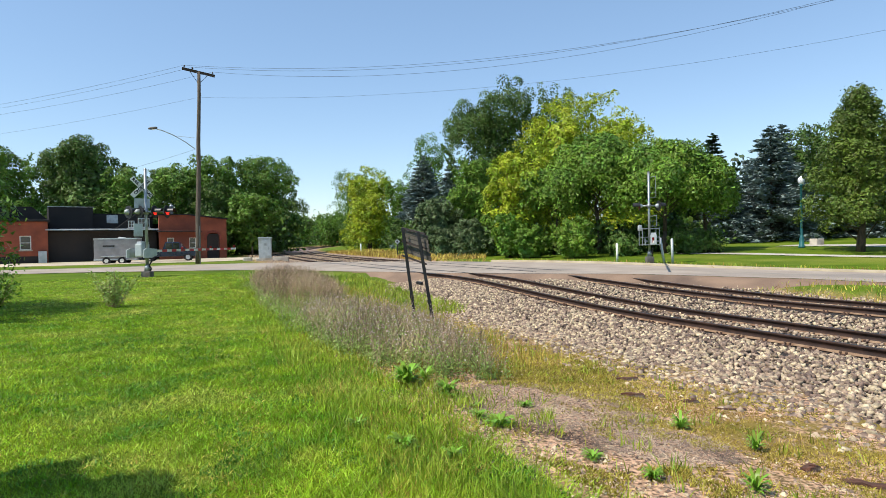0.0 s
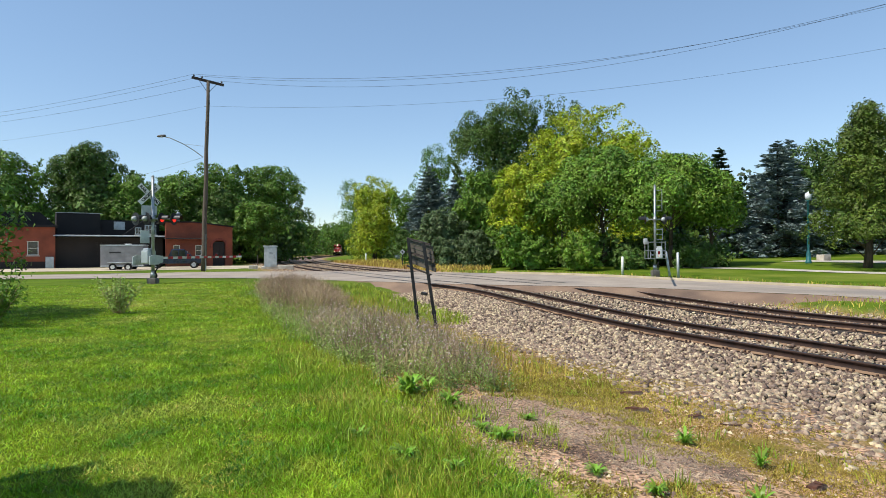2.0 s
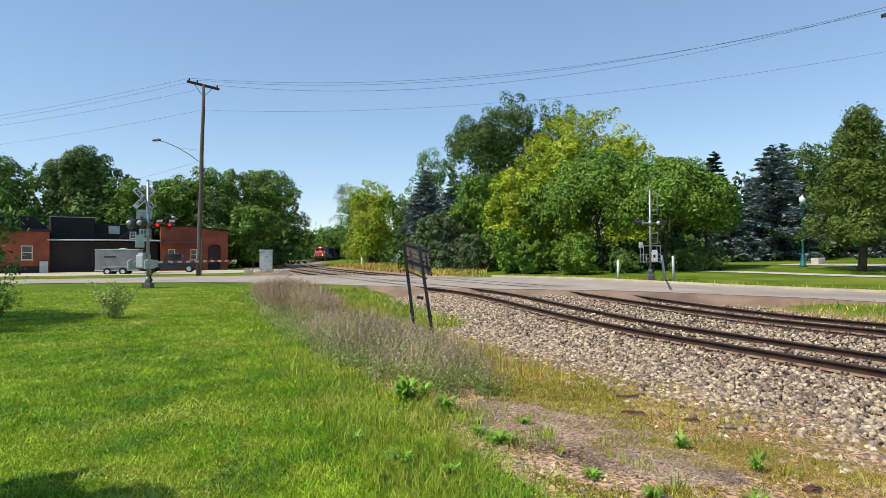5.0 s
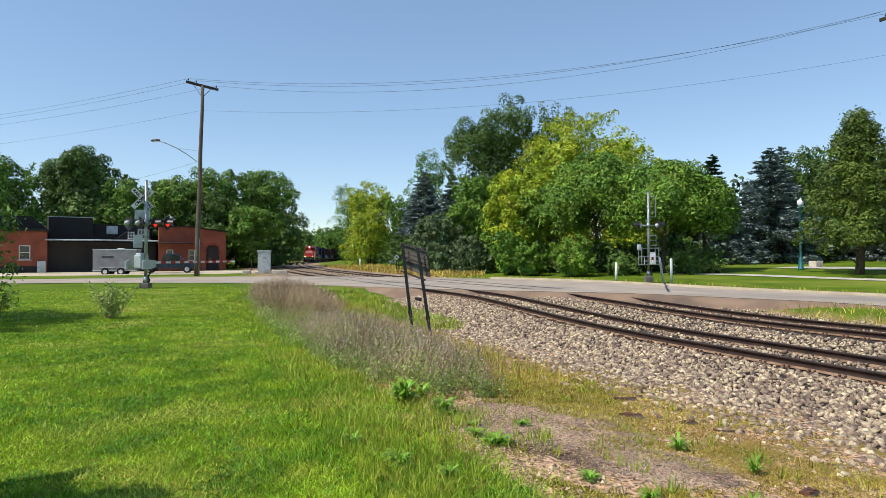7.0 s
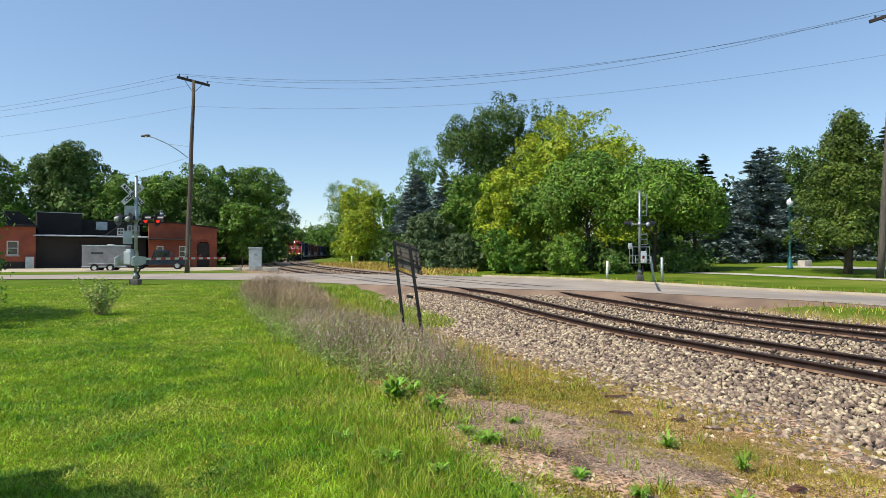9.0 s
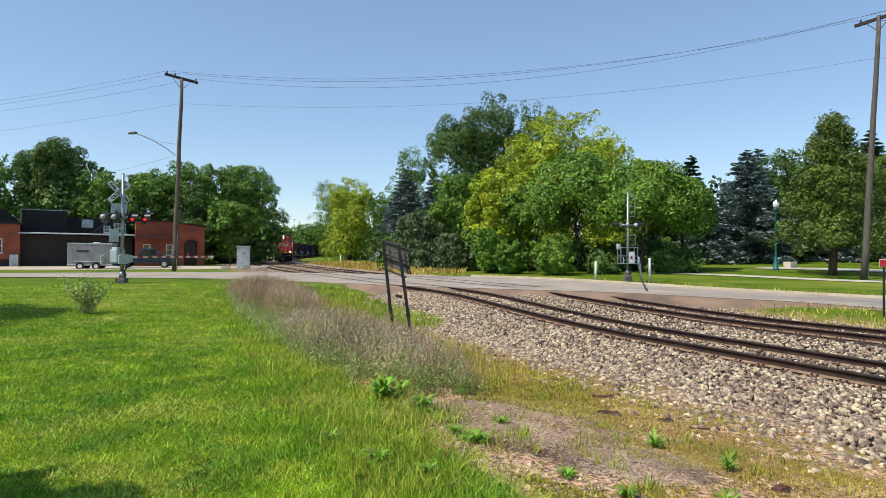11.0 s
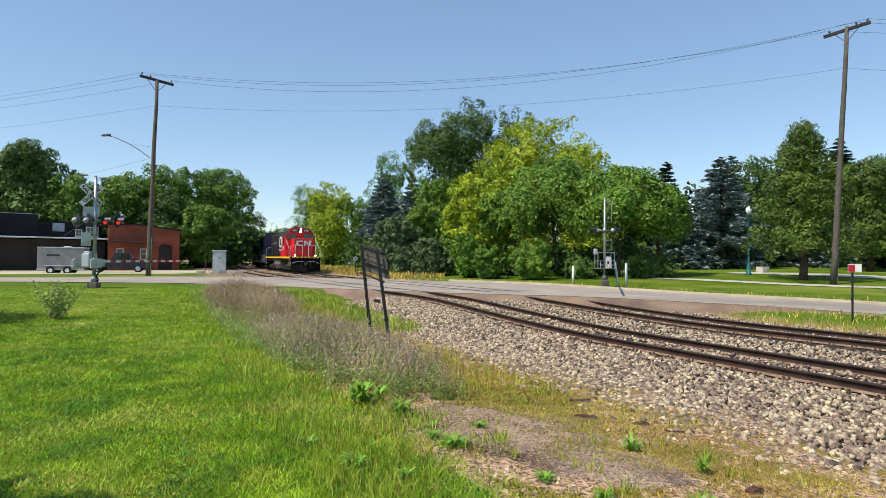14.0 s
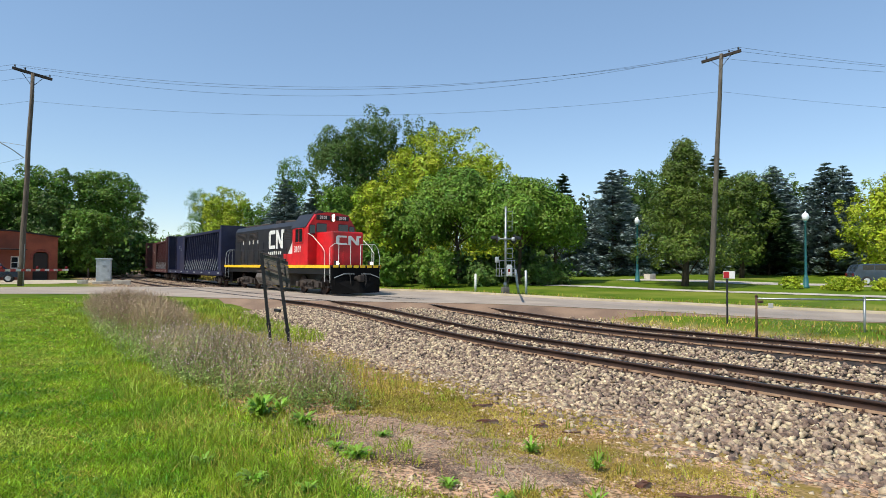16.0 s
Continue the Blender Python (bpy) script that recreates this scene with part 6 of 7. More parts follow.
def blades(name, x, y, z, h, w, R, mat, label, lean=0.5, bend=True, category="grass"):
    """One tapering bent blade at each point."""
    n = len(x)
    az = R.uniform(0, 2 * math.pi, n)
    dx, dy = np.cos(az), np.sin(az)
    ln = np.abs(R.normal(size=n)) * lean * h
    fa = R.uniform(0, 2 * math.pi, n)
    wx, wy = np.cos(fa) * w / 2, np.sin(fa) * w / 2
    a = np.stack([x - wx, y - wy, z], 1)
    b = np.stack([x + wx, y + wy, z], 1)
    if bend:
        m0 = np.stack([x - wx * 0.7 + dx * ln * 0.35, y - wy * 0.7 + dy * ln * 0.35, z + h * 0.6], 1)
        m1 = np.stack([x + wx * 0.7 + dx * ln * 0.35, y + wy * 0.7 + dy * ln * 0.35, z + h * 0.6], 1)
        t = np.stack([x + dx * ln, y + dy * ln, z + h], 1)
        V = np.stack([a, b, m1, m0, t], 1).reshape(-1, 3)
        i = np.arange(n)[:, None] * 5
        F = np.concatenate([i + np.array([[0, 1, 2]]), i + np.array([[0, 2, 3]]), i + np.array([[3, 2, 4]])])
    else:
        t = np.stack([x + dx * ln, y + dy * ln, z + h], 1)
        V = np.stack([a, b, t], 1).reshape(-1, 3)
        F = np.arange(n * 3).reshape(-1, 3)
    ob = new(name, soup(name, V, F, mat))
    return tagged(ob, label, category, kind="stuff")


def patchy(x, y, scale, seed):
    """Smooth random patches, about 0 to 1, of the given size in metres."""
    R = np.random.RandomState(seed)
    T = R.uniform(0, 1, (64, 64))
    out = 0
    for k, amp in ((1.0, 0.6), (2.3, 0.4)):
        u, v = x / scale * k + 11.3, y / scale * k + 5.7
        i, j = np.floor(u).astype(int), np.floor(v).astype(int)
        f, g = u - i, v - j
        f, g = f * f * (3 - 2 * f), g * g * (3 - 2 * g)
        q = lambda a, b: T[(i + a) % 64, (j + b) % 64]
        out = out + amp * (q(0, 0) * (1 - f) * (1 - g) + q(1, 0) * f * (1 - g) + q(0, 1) * (1 - f) * g + q(1, 1) * f * g)
    return out


G_LAWN = material("lawn_blades", lin(170, 192, 48), lin(112, 150, 26), 1.5, 0.5, bump=0, fine=4, spec=0.3, island=0.55, through=0.3, dirt=lin(190, 192, 86))
G_CLOVER = material("clover_leaves", lin(104, 148, 42), lin(76, 118, 30), 0.8, 0.5, bump=0, fine=4, spec=0.3, island=0.45, through=0.25)
G_TALL = material("tall_grass_blades", lin(168, 176, 60), lin(118, 146, 42), 0.7, 0.55, bump=0, fine=4, spec=0.3, island=0.45, through=0.25)
G_DRY = material("dry_grass_blades", lin(208, 180, 98), lin(174, 150, 70), 0.9, 0.7, bump=0, fine=4, spec=0.2, island=0.45, through=0.2, dirt=lin(138, 100, 64))
G_MOSS = material("yellow_green_moss", lin(172, 156, 74), lin(134, 128, 54), 1.2, 0.8, bump=0, fine=5, spec=0.1, island=0.45, through=0.15, dirt=lin(160, 124, 70))
G_STEM = material("weed_stems", lin(172, 150, 116), lin(130, 110, 84), 1.0, 0.8, bump=0, fine=4, island=0.35)
G_HEAD = material("faded_flower_heads", lin(216, 186, 164), lin(178, 144, 126), 1.5, 0.85, bump=0, fine=5, island=0.5)
G_LILAC = material("lilac_flower_heads", lin(206, 188, 184), lin(172, 150, 146), 1.5, 0.85, bump=0, fine=5, island=0.4)
G_GREY = material("grey_green_weed_leaves", lin(164, 180, 98), lin(124, 150, 70), 1.0, 0.7, bump=0, fine=4, island=0.4, through=0.2)
G_FRESH = material("fresh_weed_leaves", lin(140, 178, 56), lin(104, 148, 42), 1.0, 0.45, bump=0, fine=4, island=0.35, through=0.3)
G_STRAW = material("dead_straw", lin(182, 158, 136), lin(88, 70, 60), 1.0, 0.9, bump=0, fine=4, island=0.6)

# the mown lawn: fine blades, longer tufts in patches, clover, and pale cut grass along the mower's track
x, y, R = scatter(301, 360000, 2.9, 34, -50, 14, 0.35)
s, o, side = zone(x, y)
k = (side > 8.25 + 0.3 * R.normal(size=len(x))) & (s < 3)
x, y = x[k], y[k]
r = np.hypot(x, y)
hh = 0.03 * R.uniform(0.5, 1.5, len(x)) * (0.7 + 0.7 * patchy(x, y, 0.5, 1)) * (1 + 0.8 * np.exp(-((side[k] - 8.8) / 0.8) ** 2))
blades("lawn_grass", x, y, land(x, y) - 0.005, hh, 0.0055 + 0.0011 * r, R, G_LAWN, "short mown green lawn grass", 1.3, False)
x, y, R = scatter(311, 150000, 2.9, 20, -50, 14, 0.4)
s, o, side = zone(x, y)
tuft = patchy(x, y, 0.28, 2) * 0.6 + patchy(x, y, 1.4, 3) * 0.4
k = (side > 8.3) & (s < 0) & (tuft > 0.56 + 0.05 * R.normal(size=len(x)))
x, y = x[k], y[k]
blades("lawn_tufts", x, y, land(x, y) - 0.005, R.uniform(0.03, 0.075, len(x)), 0.006 + 0.001 * np.hypot(x, y), R, G_LAWN, "longer tufts of green grass in the lawn", 0.9, False)
x, y, R = scatter(312, 190000, 2.9, 18, -50, 14, 0.4)
s, o, side = zone(x, y)
k = (side > 8.2) & (s < 0) & (patchy(x, y, 0.45, 4) > 0.6 + 0.06 * R.normal(size=len(x)))
x, y = x[k], y[k]
blades("lawn_clover", x, y, land(x, y) - 0.003, R.uniform(0.015, 0.045, len(x)), 0.014 + 0.001 * np.hypot(x, y), R, G_CLOVER, "low dark clover and broad weeds in the lawn", 1.6, False)
x, y, R = scatter(313, 60000, 3.5, 26, -50, 10, 0.5)
s, o, side = zone(x, y)
trail = np.exp(-((x + 0.355 * y + 0.25 * np.sin(y * 0.7)) / (0.035 * y)) ** 2)
k = (side > 9.0) & (s < -2) & (patchy(x, y, 0.5, 5) * 0.5 + 0.5 * trail > 0.42 + 0.1 * R.normal(size=len(x)))
x, y = x[k], y[k]
blades("cut_grass", x, y, land(x, y) + 0.012, R.uniform(0.006, 0.02, len(x)), 0.005 + 0.0008 * np.hypot(x, y), R, G_DRY, "pale dry cut grass lying on the lawn", 2.5, False)

# rougher grass along the lawn's edge, with bare gaps
x, y, R = scatter(302, 110000, 3.0, 30, -40, 22, 0.4)
s, o, side = zone(x, y)
clump = patchy(x, y, 0.35, 6) * 0.6 + patchy(x, y, 1.1, 7) * 0.4
k = (side > 6.9) & (side < 9.3) & (s < 0) & (clump + (side - 8.2) * 0.16 > 0.54 + 0.05 * R.normal(size=len(x)))
x, y = x[k], y[k]
blades("rough_grass", x, y, land(x, y) - 0.01, R.uniform(0.04, 0.15, len(x)) * (0.6 + 0.8 * clump[k]), 0.005 + 0.0008 * np.hypot(x, y), R, G_TALL, "rough green grass at the lawn's edge", 0.7)
x, y, R = scatter(314, 26000, 3.0, 12, -30, 22, 0.5)
s, o, side = zone(x, y)
k = (side > 7.2) & (side < 9.4) & (s < -17) & (patchy(x, y, 0.5, 8) > 0.55) & (x < 0.3)
x, y = x[k], y[k]
blades("dry_edge_grass", x, y, land(x, y) - 0.01, R.uniform(0.03, 0.11, len(x)), 0.004 + 0.0005 * np.hypot(x, y), R, G_DRY, "thin dead grass at the lawn's edge", 0.9)

# moss-like growth on the soil beside the ballast; the straw lies in a patch of its own
def straw_patch(x, y):
    return np.exp(-(((x - 1.15) / 0.85) ** 2 + ((y - 6.8) / 1.1) ** 2) ** 2) + 0.8 * np.exp(-(((x - 1.9) / 0.7) ** 2 + ((y - 5.4) / 0.5) ** 2) ** 2)


def moss_carpet(x, y):
    return np.exp(-(((x - 1.5) / 1.7) ** 2 + ((y - 9.3) / 1.5) ** 2)) + 0.8 * np.exp(-(((x - 1.75) / 0.4) ** 2 + ((y - 4.75) / 0.3) ** 2))


x, y, R = scatter(303, 420000, 3.4, 26, -10, 42, 0.4)
s, o, side = zone(x, y)
clump = patchy(x, y, 0.9, 9) * 0.55 + patchy(x, y, 0.22, 10) * 0.45 + 0.34 * moss_carpet(x, y) - 0.24 * straw_patch(x, y)
k = (side > 3.6) & (side < 8.0) & (s < -3) & (clump - np.abs(side - 5.4) * 0.1 > 0.36 + 0.05 * R.normal(size=len(x)))
x, y = x[k], y[k]
blades("moss_growth", x, y, land(x, y) - 0.006, R.uniform(0.008, 0.034, len(x)) * (1 + 0.8 * moss_carpet(x, y)), 0.011 + 0.0011 * np.hypot(x, y), R, G_MOSS, "low yellow-green moss on bare soil", 1.2, False)
x, y, R = scatter(315, 60000, 3.4, 24, -10, 42, 0.4)
s, o, side = zone(x, y)
k = (side > 3.9) & (side < 7.4) & (s < -3) & (patchy(x, y, 0.6, 11) - 0.5 * straw_patch(x, y) > 0.67 + 0.05 * R.normal(size=len(x)))
x, y = x[k], y[k]
blades("dry_growth", x, y, land(x, y) - 0.01, R.uniform(0.02, 0.1, len(x)), 0.004 + 0.0006 * np.hypot(x, y), R, G_DRY, "thin dry grass standing in the moss", 0.7, False)

# flattened dead straw on the bare patch
x, y, R = scatter(304, 90000, 3.2, 13, -8, 34, 0.5)
s, o, side = zone(x, y)
k = (side > 5.2) & (side < 8.6) & (s < -18) & (0.75 * straw_patch(x, y) + 0.5 * patchy(x, y, 0.6, 12) > 0.42)
x, y = x[k], y[k]
blades("dead_straw", x, y, land(x, y) + 0.003, R.uniform(0.004, 0.02, len(x)), 0.009 + 0 * x, R, G_STRAW, "grey flattened straw and chips on bare soil", 8.0, False)

# tall grasses between the weeds and the ballast
x, y, R = scatter(305, 90000, 6.6, 30, -22, 12, 0.5)
s, o, side = zone(x, y)
k = (side > 4.9) & (side < 7.0) & (s < -3) & (s > -21.6) & (np.sin(x * 3.1) * np.sin(y * 1.7 + 1) + 0.5 * np.sin(x * 7 + y * 5) > -0.12 + 0.35 * R.normal(size=len(x))) & (R.uniform(0, 1, len(x)) < smooth(-21.8, -18.5, s))
x, y = x[k], y[k]
half = R.uniform(0, 1, len(x)) < 0.38
for nm, kk, mt, lb in (("tall_grass", half, G_TALL, "tall green grass beside the ballast"), ("tall_dry_grass", ~half, G_DRY, "tall yellowed grass beside the ballast")):
    blades(nm, x[kk], y[kk], land(x[kk], y[kk]) - 0.02, R.uniform(0.08, 0.44, kk.sum()), 0.004 + 0.0006 * np.hypot(x[kk], y[kk]), R, mt, lb, 0.45)
# verge beyond the far track, and along the far kerb
x, y, R = scatter(306, 42000, 12, 48, -14, 62, 0.6)
s, o, side = zone(x, y)
bb = beyond(x, y)
k = (((o > 2.2) & (o < 6.5) & (s < -9)) | ((bb > 0.3) & (bb < 3.5) & (o > 2))) & ~((bb < 0.25) & (bb > -11.5) & (s > -14))
x, y = x[k], y[k]
half = R.uniform(0, 1, len(x)) < 0.45
for nm, kk, mt, lb in (("verge_grass", half, G_TALL, "uneven yellow-green verge grass"), ("dry_verge_grass", ~half, G_DRY, "thin dry verge grass")):
    blades(nm, x[kk], y[kk], land(x[kk], y[kk]) - 0.02, R.uniform(0.03, 0.22, kk.sum()), 0.011 + 0.0008 * np.hypot(x[kk], y[kk]), R, mt, lb, 0.7)
x, y, R = scatter(307, 30000, 42, 100, -24, 4, 0.6)
s, o, side = zone(x, y)
k = (o > 2.6) & (o < 9) & (s > 14)
x, y = x[k], y[k]
blades("bank_grass", x, y, land(x, y) - 0.02, R.uniform(0.1, 0.5, len(x)), 0.03 + 0.0009 * np.hypot(x, y), R, G_DRY, "dry grassy bank beside the far track", 0.5)


x, y, R = scatter(309, 30000, 15, 31, -26, 2, 0.7)
s, o, side = zone(x, y)
k = (side > 2.9) & (side < 7.8) & (s < -1.5) & (s > -14)
x, y = x[k], y[k]
blades("crossing_grass", x, y, land(x, y) - 0.02, R.uniform(0.08, 0.3, len(x)), 0.01 + 0.0009 * np.hypot(x, y), R, G_TALL, "bright green grass beside the crossing", 0.6)


def weeds(name, area, n_stem, h0, h1, head_mat, n_leaf, label, seed, heads=5, leafy=G_GREY):
    """A stand of branching weeds: thin stems, small leaves, flower heads at the tips. area: (s0, s1, side0, side1)."""
    R = np.random.RandomState(seed)
    ss = R.uniform(area[0], area[1], n_stem)
    sd = R.uniform(area[2], area[3], n_stem)
    mid_s, mid_d = (area[0] + area[1]) / 2, (area[2] + area[3]) / 2
    e = ((ss - mid_s) / (area[1] - area[0]) * 2) ** 2 + ((sd - mid_d) / (area[3] - area[2]) * 2) ** 2
    k = e < 1.0 + 0.25 * R.normal(size=n_stem)
    ss, sd, e = ss[k], sd[k], e[k]
    n = len(ss)
    base = lines(ss, -(sd + gap(ss) + 0.75))
    base[:, 2] = land(base[:, 0], base[:, 1]) - 0.03
    H = R.uniform(h0, h1, n) * (1 - 0.35 * np.clip(e, 0, 1))
    az = R.uniform(0, 2 * math.pi, n)
    ln = np.abs(R.normal(size=n)) * 0.22 * H
    tip = base + np.stack([np.cos(az) * ln, np.sin(az) * ln, H], 1)
    V, F = [], []
    A, Bb = [base], [tip]
    for q in range(heads):
        f = R.uniform(0.35, 0.85, n)[:, None]
        st = base * (1 - f) + tip * f
        en = st + np.stack([R.normal(size=n) * 0.11, R.normal(size=n) * 0.11, R.uniform(0.08, 0.3, n)], 1)
        A.append(st)
        Bb.append(en)
    A, Bb = np.concatenate(A), np.concatenate(Bb)
    wv = R.normal(size=(len(A), 3)) * np.array([1, 1, 0.1])
    wv /= np.linalg.norm(wv, axis=1)[:, None]
    wd = 0.003
    V = np.stack([A - wv * wd, A + wv * wd, Bb + wv * wd * 0.6, Bb - wv * wd * 0.6], 1).reshape(-1, 3)
    root = thing(name, pose(0, 0, 0), label, "weeds", kind="stuff")
    ob = new("stems", soup("stems", V, np.arange(len(V)).reshape(-1, 4), G_STEM))
    ob.parent = root
    hp = Bb + R.normal(size=Bb.shape) * 0.012
    def quads(c, size, mat, nm):
        m = len(c)
        nrm = R.normal(size=(m, 3)) + np.array([0, 0, 0.4])
        t = np.cross(nrm, R.normal(size=(m, 3)))
        t /= np.linalg.norm(t, axis=1)[:, None]
        b = np.cross(nrm, t)
        b /= np.linalg.norm(b, axis=1)[:, None]
        sz = size * R.uniform(0.5, 1.3, m)[:, None]
        P = np.stack([c - t * sz, c - b * sz * 0.6, c + t * sz, c + b * sz * 0.6], 1).reshape(-1, 3)
        o2 = new(nm, soup(nm, P, np.arange(m * 4).reshape(-1, 4), mat))
        o2.parent = root
    quads(hp, 0.0115, head_mat, "flower_heads")
    j = R.randint(0, n, n_leaf)
    f = R.uniform(0.02, 0.75, n_leaf)[:, None]
    lp = base[j] * (1 - f) + tip[j] * f + R.normal(size=(n_leaf, 3)) * 0.05
    quads(lp, 0.018, leafy, "leaves")
    return root


weeds("dry_weeds", (-13.6, -5.6, 6.3, 8.7), 2200, 0.6, 1.06, G_HEAD, 26000, "stand of dry brown knapweed gone to seed", 311, 8, G_GREY)
weeds("flowering_weeds", (-22.4, -15.0, 6.1, 8.5), 1500, 0.34, 0.76, G_LILAC, 60000, "stand of grey-green weeds with small lilac heads", 312, 6)
weeds("flowering_weeds", (-20.0, -5.5, 7.9, 8.9), 420, 0.16, 0.4, G_LILAC, 16000, "fringe of grey-green weeds along the lawn", 313, 1)


def make_bush(x, y, h, w, n, mat, label, seed):
    """A sparse upright bush of thin stems and small leaves."""
    R = np.random.RandomState(seed)
    b = thing("bush", pose(x, y, land1(x, y)), label, "bush")
    bm = B()
    tips = []
    for i in range(26):
        a, q = R.uniform(0, 6.28), R.uniform(0.2, 1) * w / 2
        tip = Vector((q * math.cos(a), q * math.sin(a), h * R.uniform(0.6, 1.05)))
        tube(bm, (q * 0.2 * math.cos(a), q * 0.2 * math.sin(a), 0), tip, 0.009, 0.004, 4, False)
        tips.append(tip)
    part("stems", bm, G_STEM, b)
    t = np.array(tips)[R.randint(0, 26, n)]
    c = t * R.uniform(0.2, 1.03, n)[:, None] + R.normal(size=(n, 3)) * 0.07
    c[:, 2] = np.abs(c[:, 2])
    nrm = R.normal(size=(n, 3)) + np.array([0, 0, 0.5])
    tt = np.cross(nrm, R.normal(size=(n, 3)))
    tt /= np.linalg.norm(tt, axis=1)[:, None]
    bb = np.cross(nrm, tt)
    bb /= np.linalg.norm(bb, axis=1)[:, None]
    sz = 0.045 * R.uniform(0.5, 1.3, n)[:, None]
    P = np.stack([c - tt * sz, c - bb * sz * 0.45, c + tt * sz, c + bb * sz * 0.45], 1).reshape(-1, 3)
    ob = new("leaves", soup("leaves", P, np.arange(n * 4).reshape(-1, 4), mat))
    ob.parent = b


make_bush(-8.8, 16.5, 0.95, 1.3, 1500, G_GREY, "sparse upright bush standing in the lawn", 321)
make_bush(-10.25, 13.7, 1.1, 1.6, 3500, LEAF["mid"], "leafy green bush at the lawn's edge", 322)
# a small tree and a shrub whose shade falls on the lawn
make_tree((-13.9, 14.9), 5.8, 6.6, LEAF["mid"], "small leafy tree overhanging the lawn", 323, 0.2, "pyramid", 90, 6000, 0.2, group="lawn trees")
make_tree((-5.1, 2.7), 4.1, 2.8, LEAF["mid"], "small leafy tree beside the lawn", 324, 0.2, "round", 50, 4500, 0.16, group="lawn trees")


def make_weed(x, y, w, n, mat, label, up=0.6):
    """A rosette of long leaves."""
    R = np.random.RandomState(int(x * 77 + y * 131) % 9999)
    p = thing("weed_plant", pose(x, y, land1(x, y)), label, "weed", "weeds on bare soil")
    V, F = [], []
    for i in range(n):
        a = R.uniform(0, 6.28)
        L = w * R.uniform(0.4, 0.62)
        rise = L * R.uniform(0.2, 1.0) * up
        d, q = np.array([math.cos(a), math.sin(a), 0]), np.array([-math.sin(a), math.cos(a), 0])
        wd = L * R.uniform(0.07, 0.13)
        pts = [(0, 0.0, 0.3), (0.35, rise * 0.75, 1.0), (0.75, rise, 0.8), (1.0, rise * 0.8, 0.05)]
        k0 = len(V)
        for f, z, ww in pts:
            V.append(d * L * f + q * wd * ww + np.array([0, 0, z + 0.005]))
            V.append(d * L * f - q * wd * ww + np.array([0, 0, z + 0.005]))
        for j in range(3):
            F.append((k0 + 2 * j, k0 + 2 * j + 1, k0 + 2 * j + 3, k0 + 2 * j + 2))
    ob = new("leaves", soup("leaves", np.array(V), np.array(F), mat))
    ob.parent = p


for wx, wy, ww, n, up in ((0.5, 5.75, 0.5, 60, 0.5), (0.02, 6.85, 0.5, 70, 1.1), (-0.45, 7.3, 0.6, 80, 1.3), (-0.25, 7.6, 0.4, 50, 1.2), (0.32, 5.95, 0.32, 40, 0.9), (-0.35, 5.0, 0.42, 46, 0.8), (0.05, 4.75, 0.3, 40, 0.9), (0.85, 6.6, 0.3, 36, 0.6), (1.15, 4.85, 0.3, 40, 0.8), (2.35, 6.2, 0.36, 40, 1.4), (-0.8, 5.6, 0.36, 40, 0.7), (2.8, 5.6, 0.3, 36, 1.5), (1.5, 4.5, 0.3, 40, 0.9), (0.3, 6.4, 0.24, 30, 0.7), (2.2, 4.4, 0.34, 40, 1.2)):
    make_weed(wx, wy, ww * 0.62, n, G_FRESH, "fresh green weed growing from bare soil", up)


x, y, R = scatter(308, 16000, 3.2, 14, -12, 42, 0.5)
s, o, side = zone(x, y)
tuft = np.sin(x * 6.1 + 2 * np.sin(y * 3.3)) * np.sin(y * 5.3 + 1.7 * np.sin(x * 2.9))
k = (side > 4.2) & (side < 8.8) & (s < -17) & (tuft > 0.62)
x, y = x[k], y[k]
blades("soil_tufts", x, y, land(x, y) - 0.01, R.uniform(0.05, 0.17, len(x)), 0.007 + 0.0008 * np.hypot(x, y), R, G_TALL, "scattered green tufts on the bare soil", 0.8)


def make_chunk(x, y, L, w, h, yaw, mat, label):
    R = random.Random(int(x * 100))
    bm = B()
    n = 7
    rings = []
    for i in range(n):
        f = i / (n - 1) - 0.5
        a, b = w * R.uniform(0.7, 1.0) / 2, h * R.uniform(0.6, 1.0)
        rings.append([bm.verts.new((f * L + R.uniform(-0.02, 0.02), yy, zz)) for yy, zz in ((-a, 0), (-a * 0.9, b), (a * 0.8, b * R.uniform(0.8, 1.1)), (a, 0))])
    for p, q in zip(rings, rings[1:]):
        for j in range(4):
            bm.faces.new((p[j], p[(j + 1) % 4], q[(j + 1) % 4], q[j]))
    bm.faces.new(rings[0])
    bm.faces.new(rings[-1][::-1])
    tagged(part("broken_plank", bm, mat, None, "", pose(x, y, land1(x, y) + 0.004, 0, 0, yaw)), label, "plank", "broken planks")


M["rot"] = material("rotten_wood", lin(104, 66, 48), lin(70, 50, 40), 3, 0.95, bump=0.7, fine=30, stretch=(1, 8, 8), dirt=lin(130, 120, 108))
for cx, cy, L, w, h, yaw in ((2.35, 7.75, 0.26, 0.09, 0.05, -20), (3.35, 7.3, 0.34, 0.05, 0.03, -8), (3.0, 7.6, 0.2, 0.09, 0.05, 10), (3.4, 4.75, 0.62, 0.13, 0.05, -22), (3.0, 5.1, 0.16, 0.1, 0.05, 30), (2.6, 8.9, 0.3, 0.1, 0.05, 5)):
    make_chunk(cx, cy, L, w, h, yaw, M["rot"], "broken rotten plank lying on the stones")


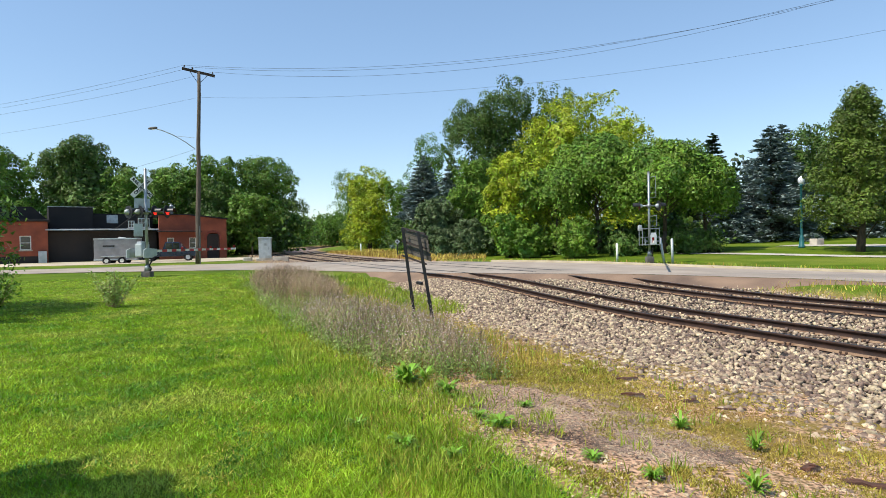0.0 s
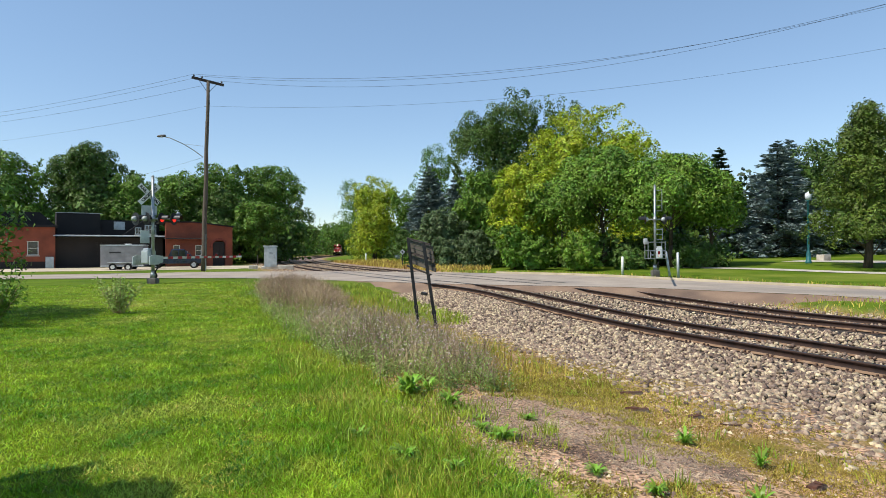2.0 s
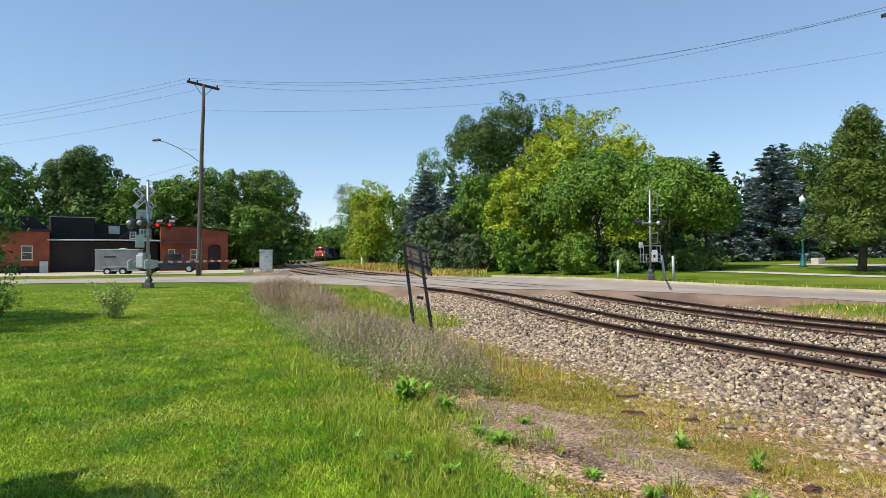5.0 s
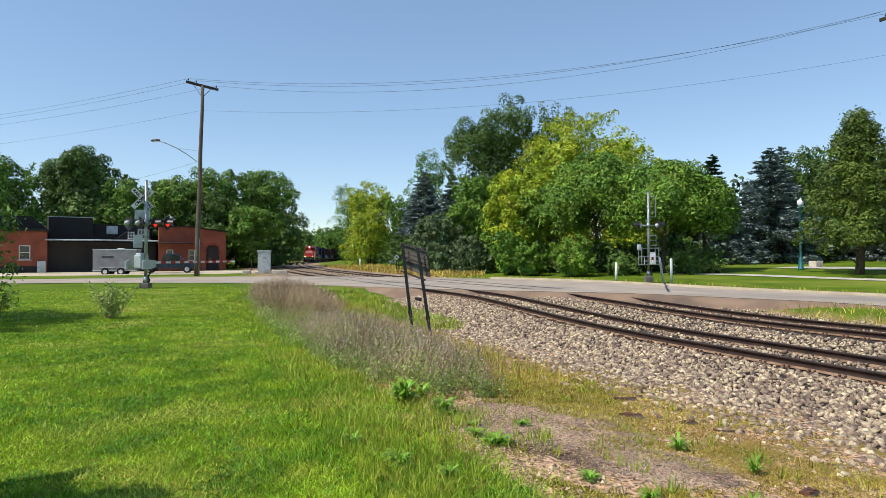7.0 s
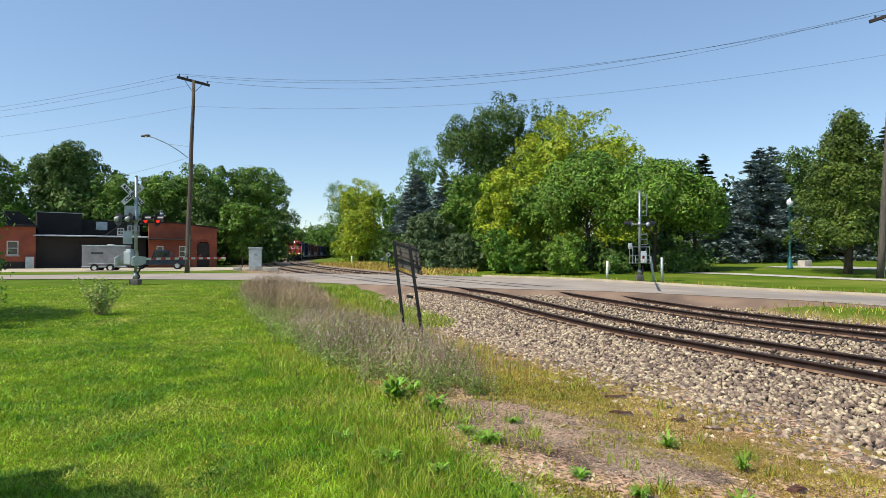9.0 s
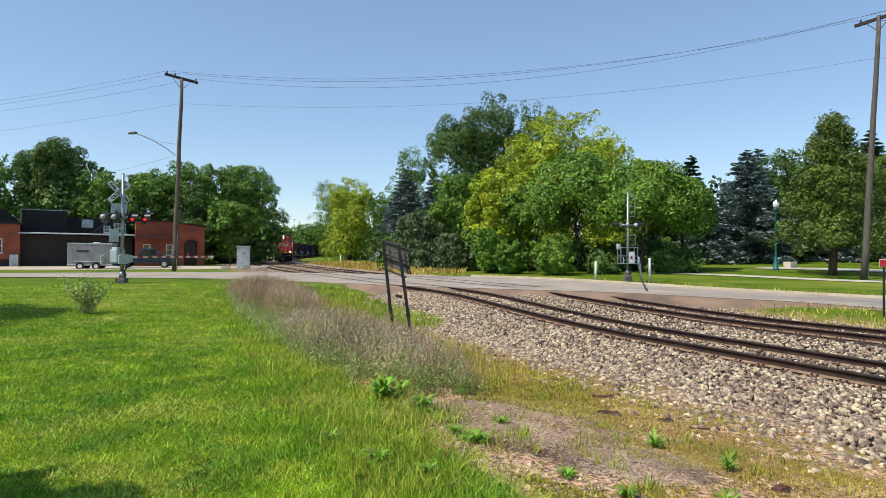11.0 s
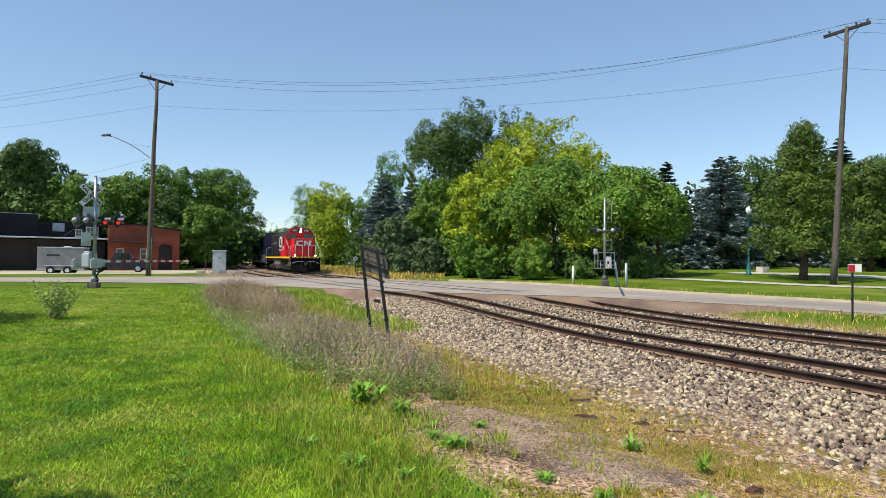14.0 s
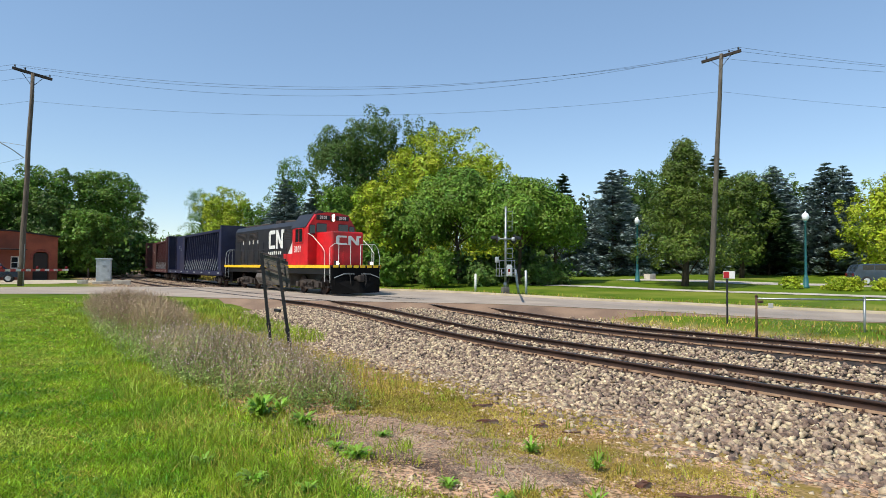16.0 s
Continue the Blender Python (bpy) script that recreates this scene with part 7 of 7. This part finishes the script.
def make_stones():
    R = np.random.RandomState(331)
    S, O = [], []
    def area(n, s0, s1, f):
        s = R.uniform(s0, s1, n)
        O.append(f(s, n))
        S.append(s)
    g = lambda s: gap(s) + 0.75
    area(29000, -30, -5, lambda s, n: -g(s) - 0.1 - 4.9 * (R.uniform(0, 1, n) ** 0.9) * (0.5 + 0.5 * (1 - smooth(-12, -3, s))))
    area(8000, -34, -8, lambda s, n: R.uniform(-4.0, -1.0, n) - 0.085 * np.clip(-8 - s, 0, 60) * 0.6)
    area(2600, -30, -6, lambda s, n: -gap(s) + R.uniform(-0.7, 0.7, n))
    area(2600, -40, -11, lambda s, n: R.uniform(-0.7, 0.7, n))
    area(4000, -40, -11, lambda s, n: R.uniform(0.8, 3.3, n))
    area(5000, 17.5, 60, lambda s, n: R.uniform(-9.0, 2.4, n))
    s, o = np.concatenate(S), np.concatenate(O)
    P = lines(s, o)
    side = -(o + gap(s) + 0.75)
    top = railz(s) - 0.2 + 0.05 * smooth(10, 20, s)
    wide_s = 0.55 + 0.45 * (1 - smooth(-12, -3, s))
    lz = land(P[:, 0], P[:, 1])
    zz = np.where(side > 2.2 * wide_s, top - 0.06 + (lz - 0.02 - top + 0.06) * np.clip((side / wide_s - 2.2) / 1.7, 0, 1), np.where(side > 0.15, top - 0.06 * np.clip((side - 0.15) / (2.2 * wide_s - 0.15), 0, 1), top))
    zz = zz - 0.05 * np.exp(-((side - 0.1) / 0.35) ** 2)
    keep = R.uniform(0, 1, len(s)) > smooth(3.3, 4.7, side) * 0.95
    s, P, zz = s[keep], P[keep], zz[keep]
    n = len(P)
    big = np.where(s > 10, 1.15, 1.0)
    sz = R.uniform(0.024, 0.054, n) * big
    C = np.stack([P[:, 0], P[:, 1], zz + sz * 0.35 + R.uniform(0, 1, n) ** 2 * 0.04 * smooth(3.4, 2.2, side[keep])], 1)
    cube = np.array([(i, j, k) for i in (-1, 1) for j in (-1, 1) for k in (-1, 1)], float)
    V = cube[None] * R.uniform(0.45, 1.0, (n, 8, 3)) * np.stack([R.uniform(0.8, 1.4, n), R.uniform(0.7, 1.1, n), R.uniform(0.55, 0.9, n)], 1)[:, None]
    # turn each stone at random
    q = R.normal(size=(n, 4)) * np.array([1, 0.35, 0.35, 1])
    q /= np.linalg.norm(q, axis=1)[:, None]
    w, a, b, c = q.T
    rot = np.stack([1 - 2 * (b * b + c * c), 2 * (a * b - c * w), 2 * (a * c + b * w), 2 * (a * b + c * w), 1 - 2 * (a * a + c * c), 2 * (b * c - a * w), 2 * (a * c - b * w), 2 * (b * c + a * w), 1 - 2 * (a * a + b * b)], 1).reshape(-1, 3, 3)
    V = np.einsum("nij,nkj->nki", rot, V) * sz[:, None, None] + C[:, None]
    quad = np.array([(0, 1, 3, 2), (4, 6, 7, 5), (0, 4, 5, 1), (2, 3, 7, 6), (0, 2, 6, 4), (1, 5, 7, 3)])
    tri = np.concatenate([quad[:, :3], quad[:, [0, 2, 3]]])
    F = (np.arange(n)[:, None, None] * 8 + tri[None]).reshape(-1, 3)
    ob = new("ballast_stones", soup("ballast_stones", V.reshape(-1, 3), F, M["stone"]))
    return tagged(ob, "loose pale grey and tan crushed stones", "ballast", kind="stuff")


make_stones()


def make_chips():
    """Small pale chips strewn over the bare soil."""
    x, y, R = scatter(341, 16000, 3.2, 13, -10, 40, 0.5)
    s, o, side = zone(x, y)
    k = (side > 4.2) & (side < 8.6) & (s < -17)
    x, y = x[k], y[k]
    n = len(x)
    sz = R.uniform(0.006, 0.02, n) * (1 + (R.uniform(0, 1, n) > 0.95))
    base = np.array([(1, 0, 0), (-0.6, 0.9, 0), (-0.5, -0.8, 0), (0, 0, 0.8)])
    a = R.uniform(0, 6.28, n)
    ca, sa = np.cos(a)[:, None], np.sin(a)[:, None]
    V = base[None] * R.uniform(0.6, 1.2, (n, 4, 3))
    V = np.stack([V[..., 0] * ca - V[..., 1] * sa, V[..., 0] * sa + V[..., 1] * ca, V[..., 2]], 2) * sz[:, None, None]
    V = V + np.stack([x, y, land(x, y)], 1)[:, None]
    F = (np.arange(n)[:, None, None] * 4 + np.array([(0, 1, 3), (1, 2, 3), (2, 0, 3)])[None]).reshape(-1, 3)
    tagged(new("stone_chips", soup("stone_chips", V.reshape(-1, 3), F, M["stone"])), "small pale stone chips on bare soil", "gravel", kind="stuff")


make_chips()


# ---------------------------------------------------------------- what moves
def motions():
    ts = [k * 0.25 for k in range(65)]
    walk(LOCO, [(t, ride(SPEED * (16 - t) + 8.0, 5.2)) for t in ts])
    for i, car in enumerate(CARS):
        walk(car, [(t, ride(SPEED * (16 - t) + 8.0 + 9.3 + 11.5 + i * 22.9, 8.9)) for t in ts])
    for ws, r, y in WHEELS:
        walk(ws, [(k / 30, pose(0, y, r, -math.degrees(SPEED * k / 30 / r) % 360, 0, 0)) for k in range(481)])


motions()
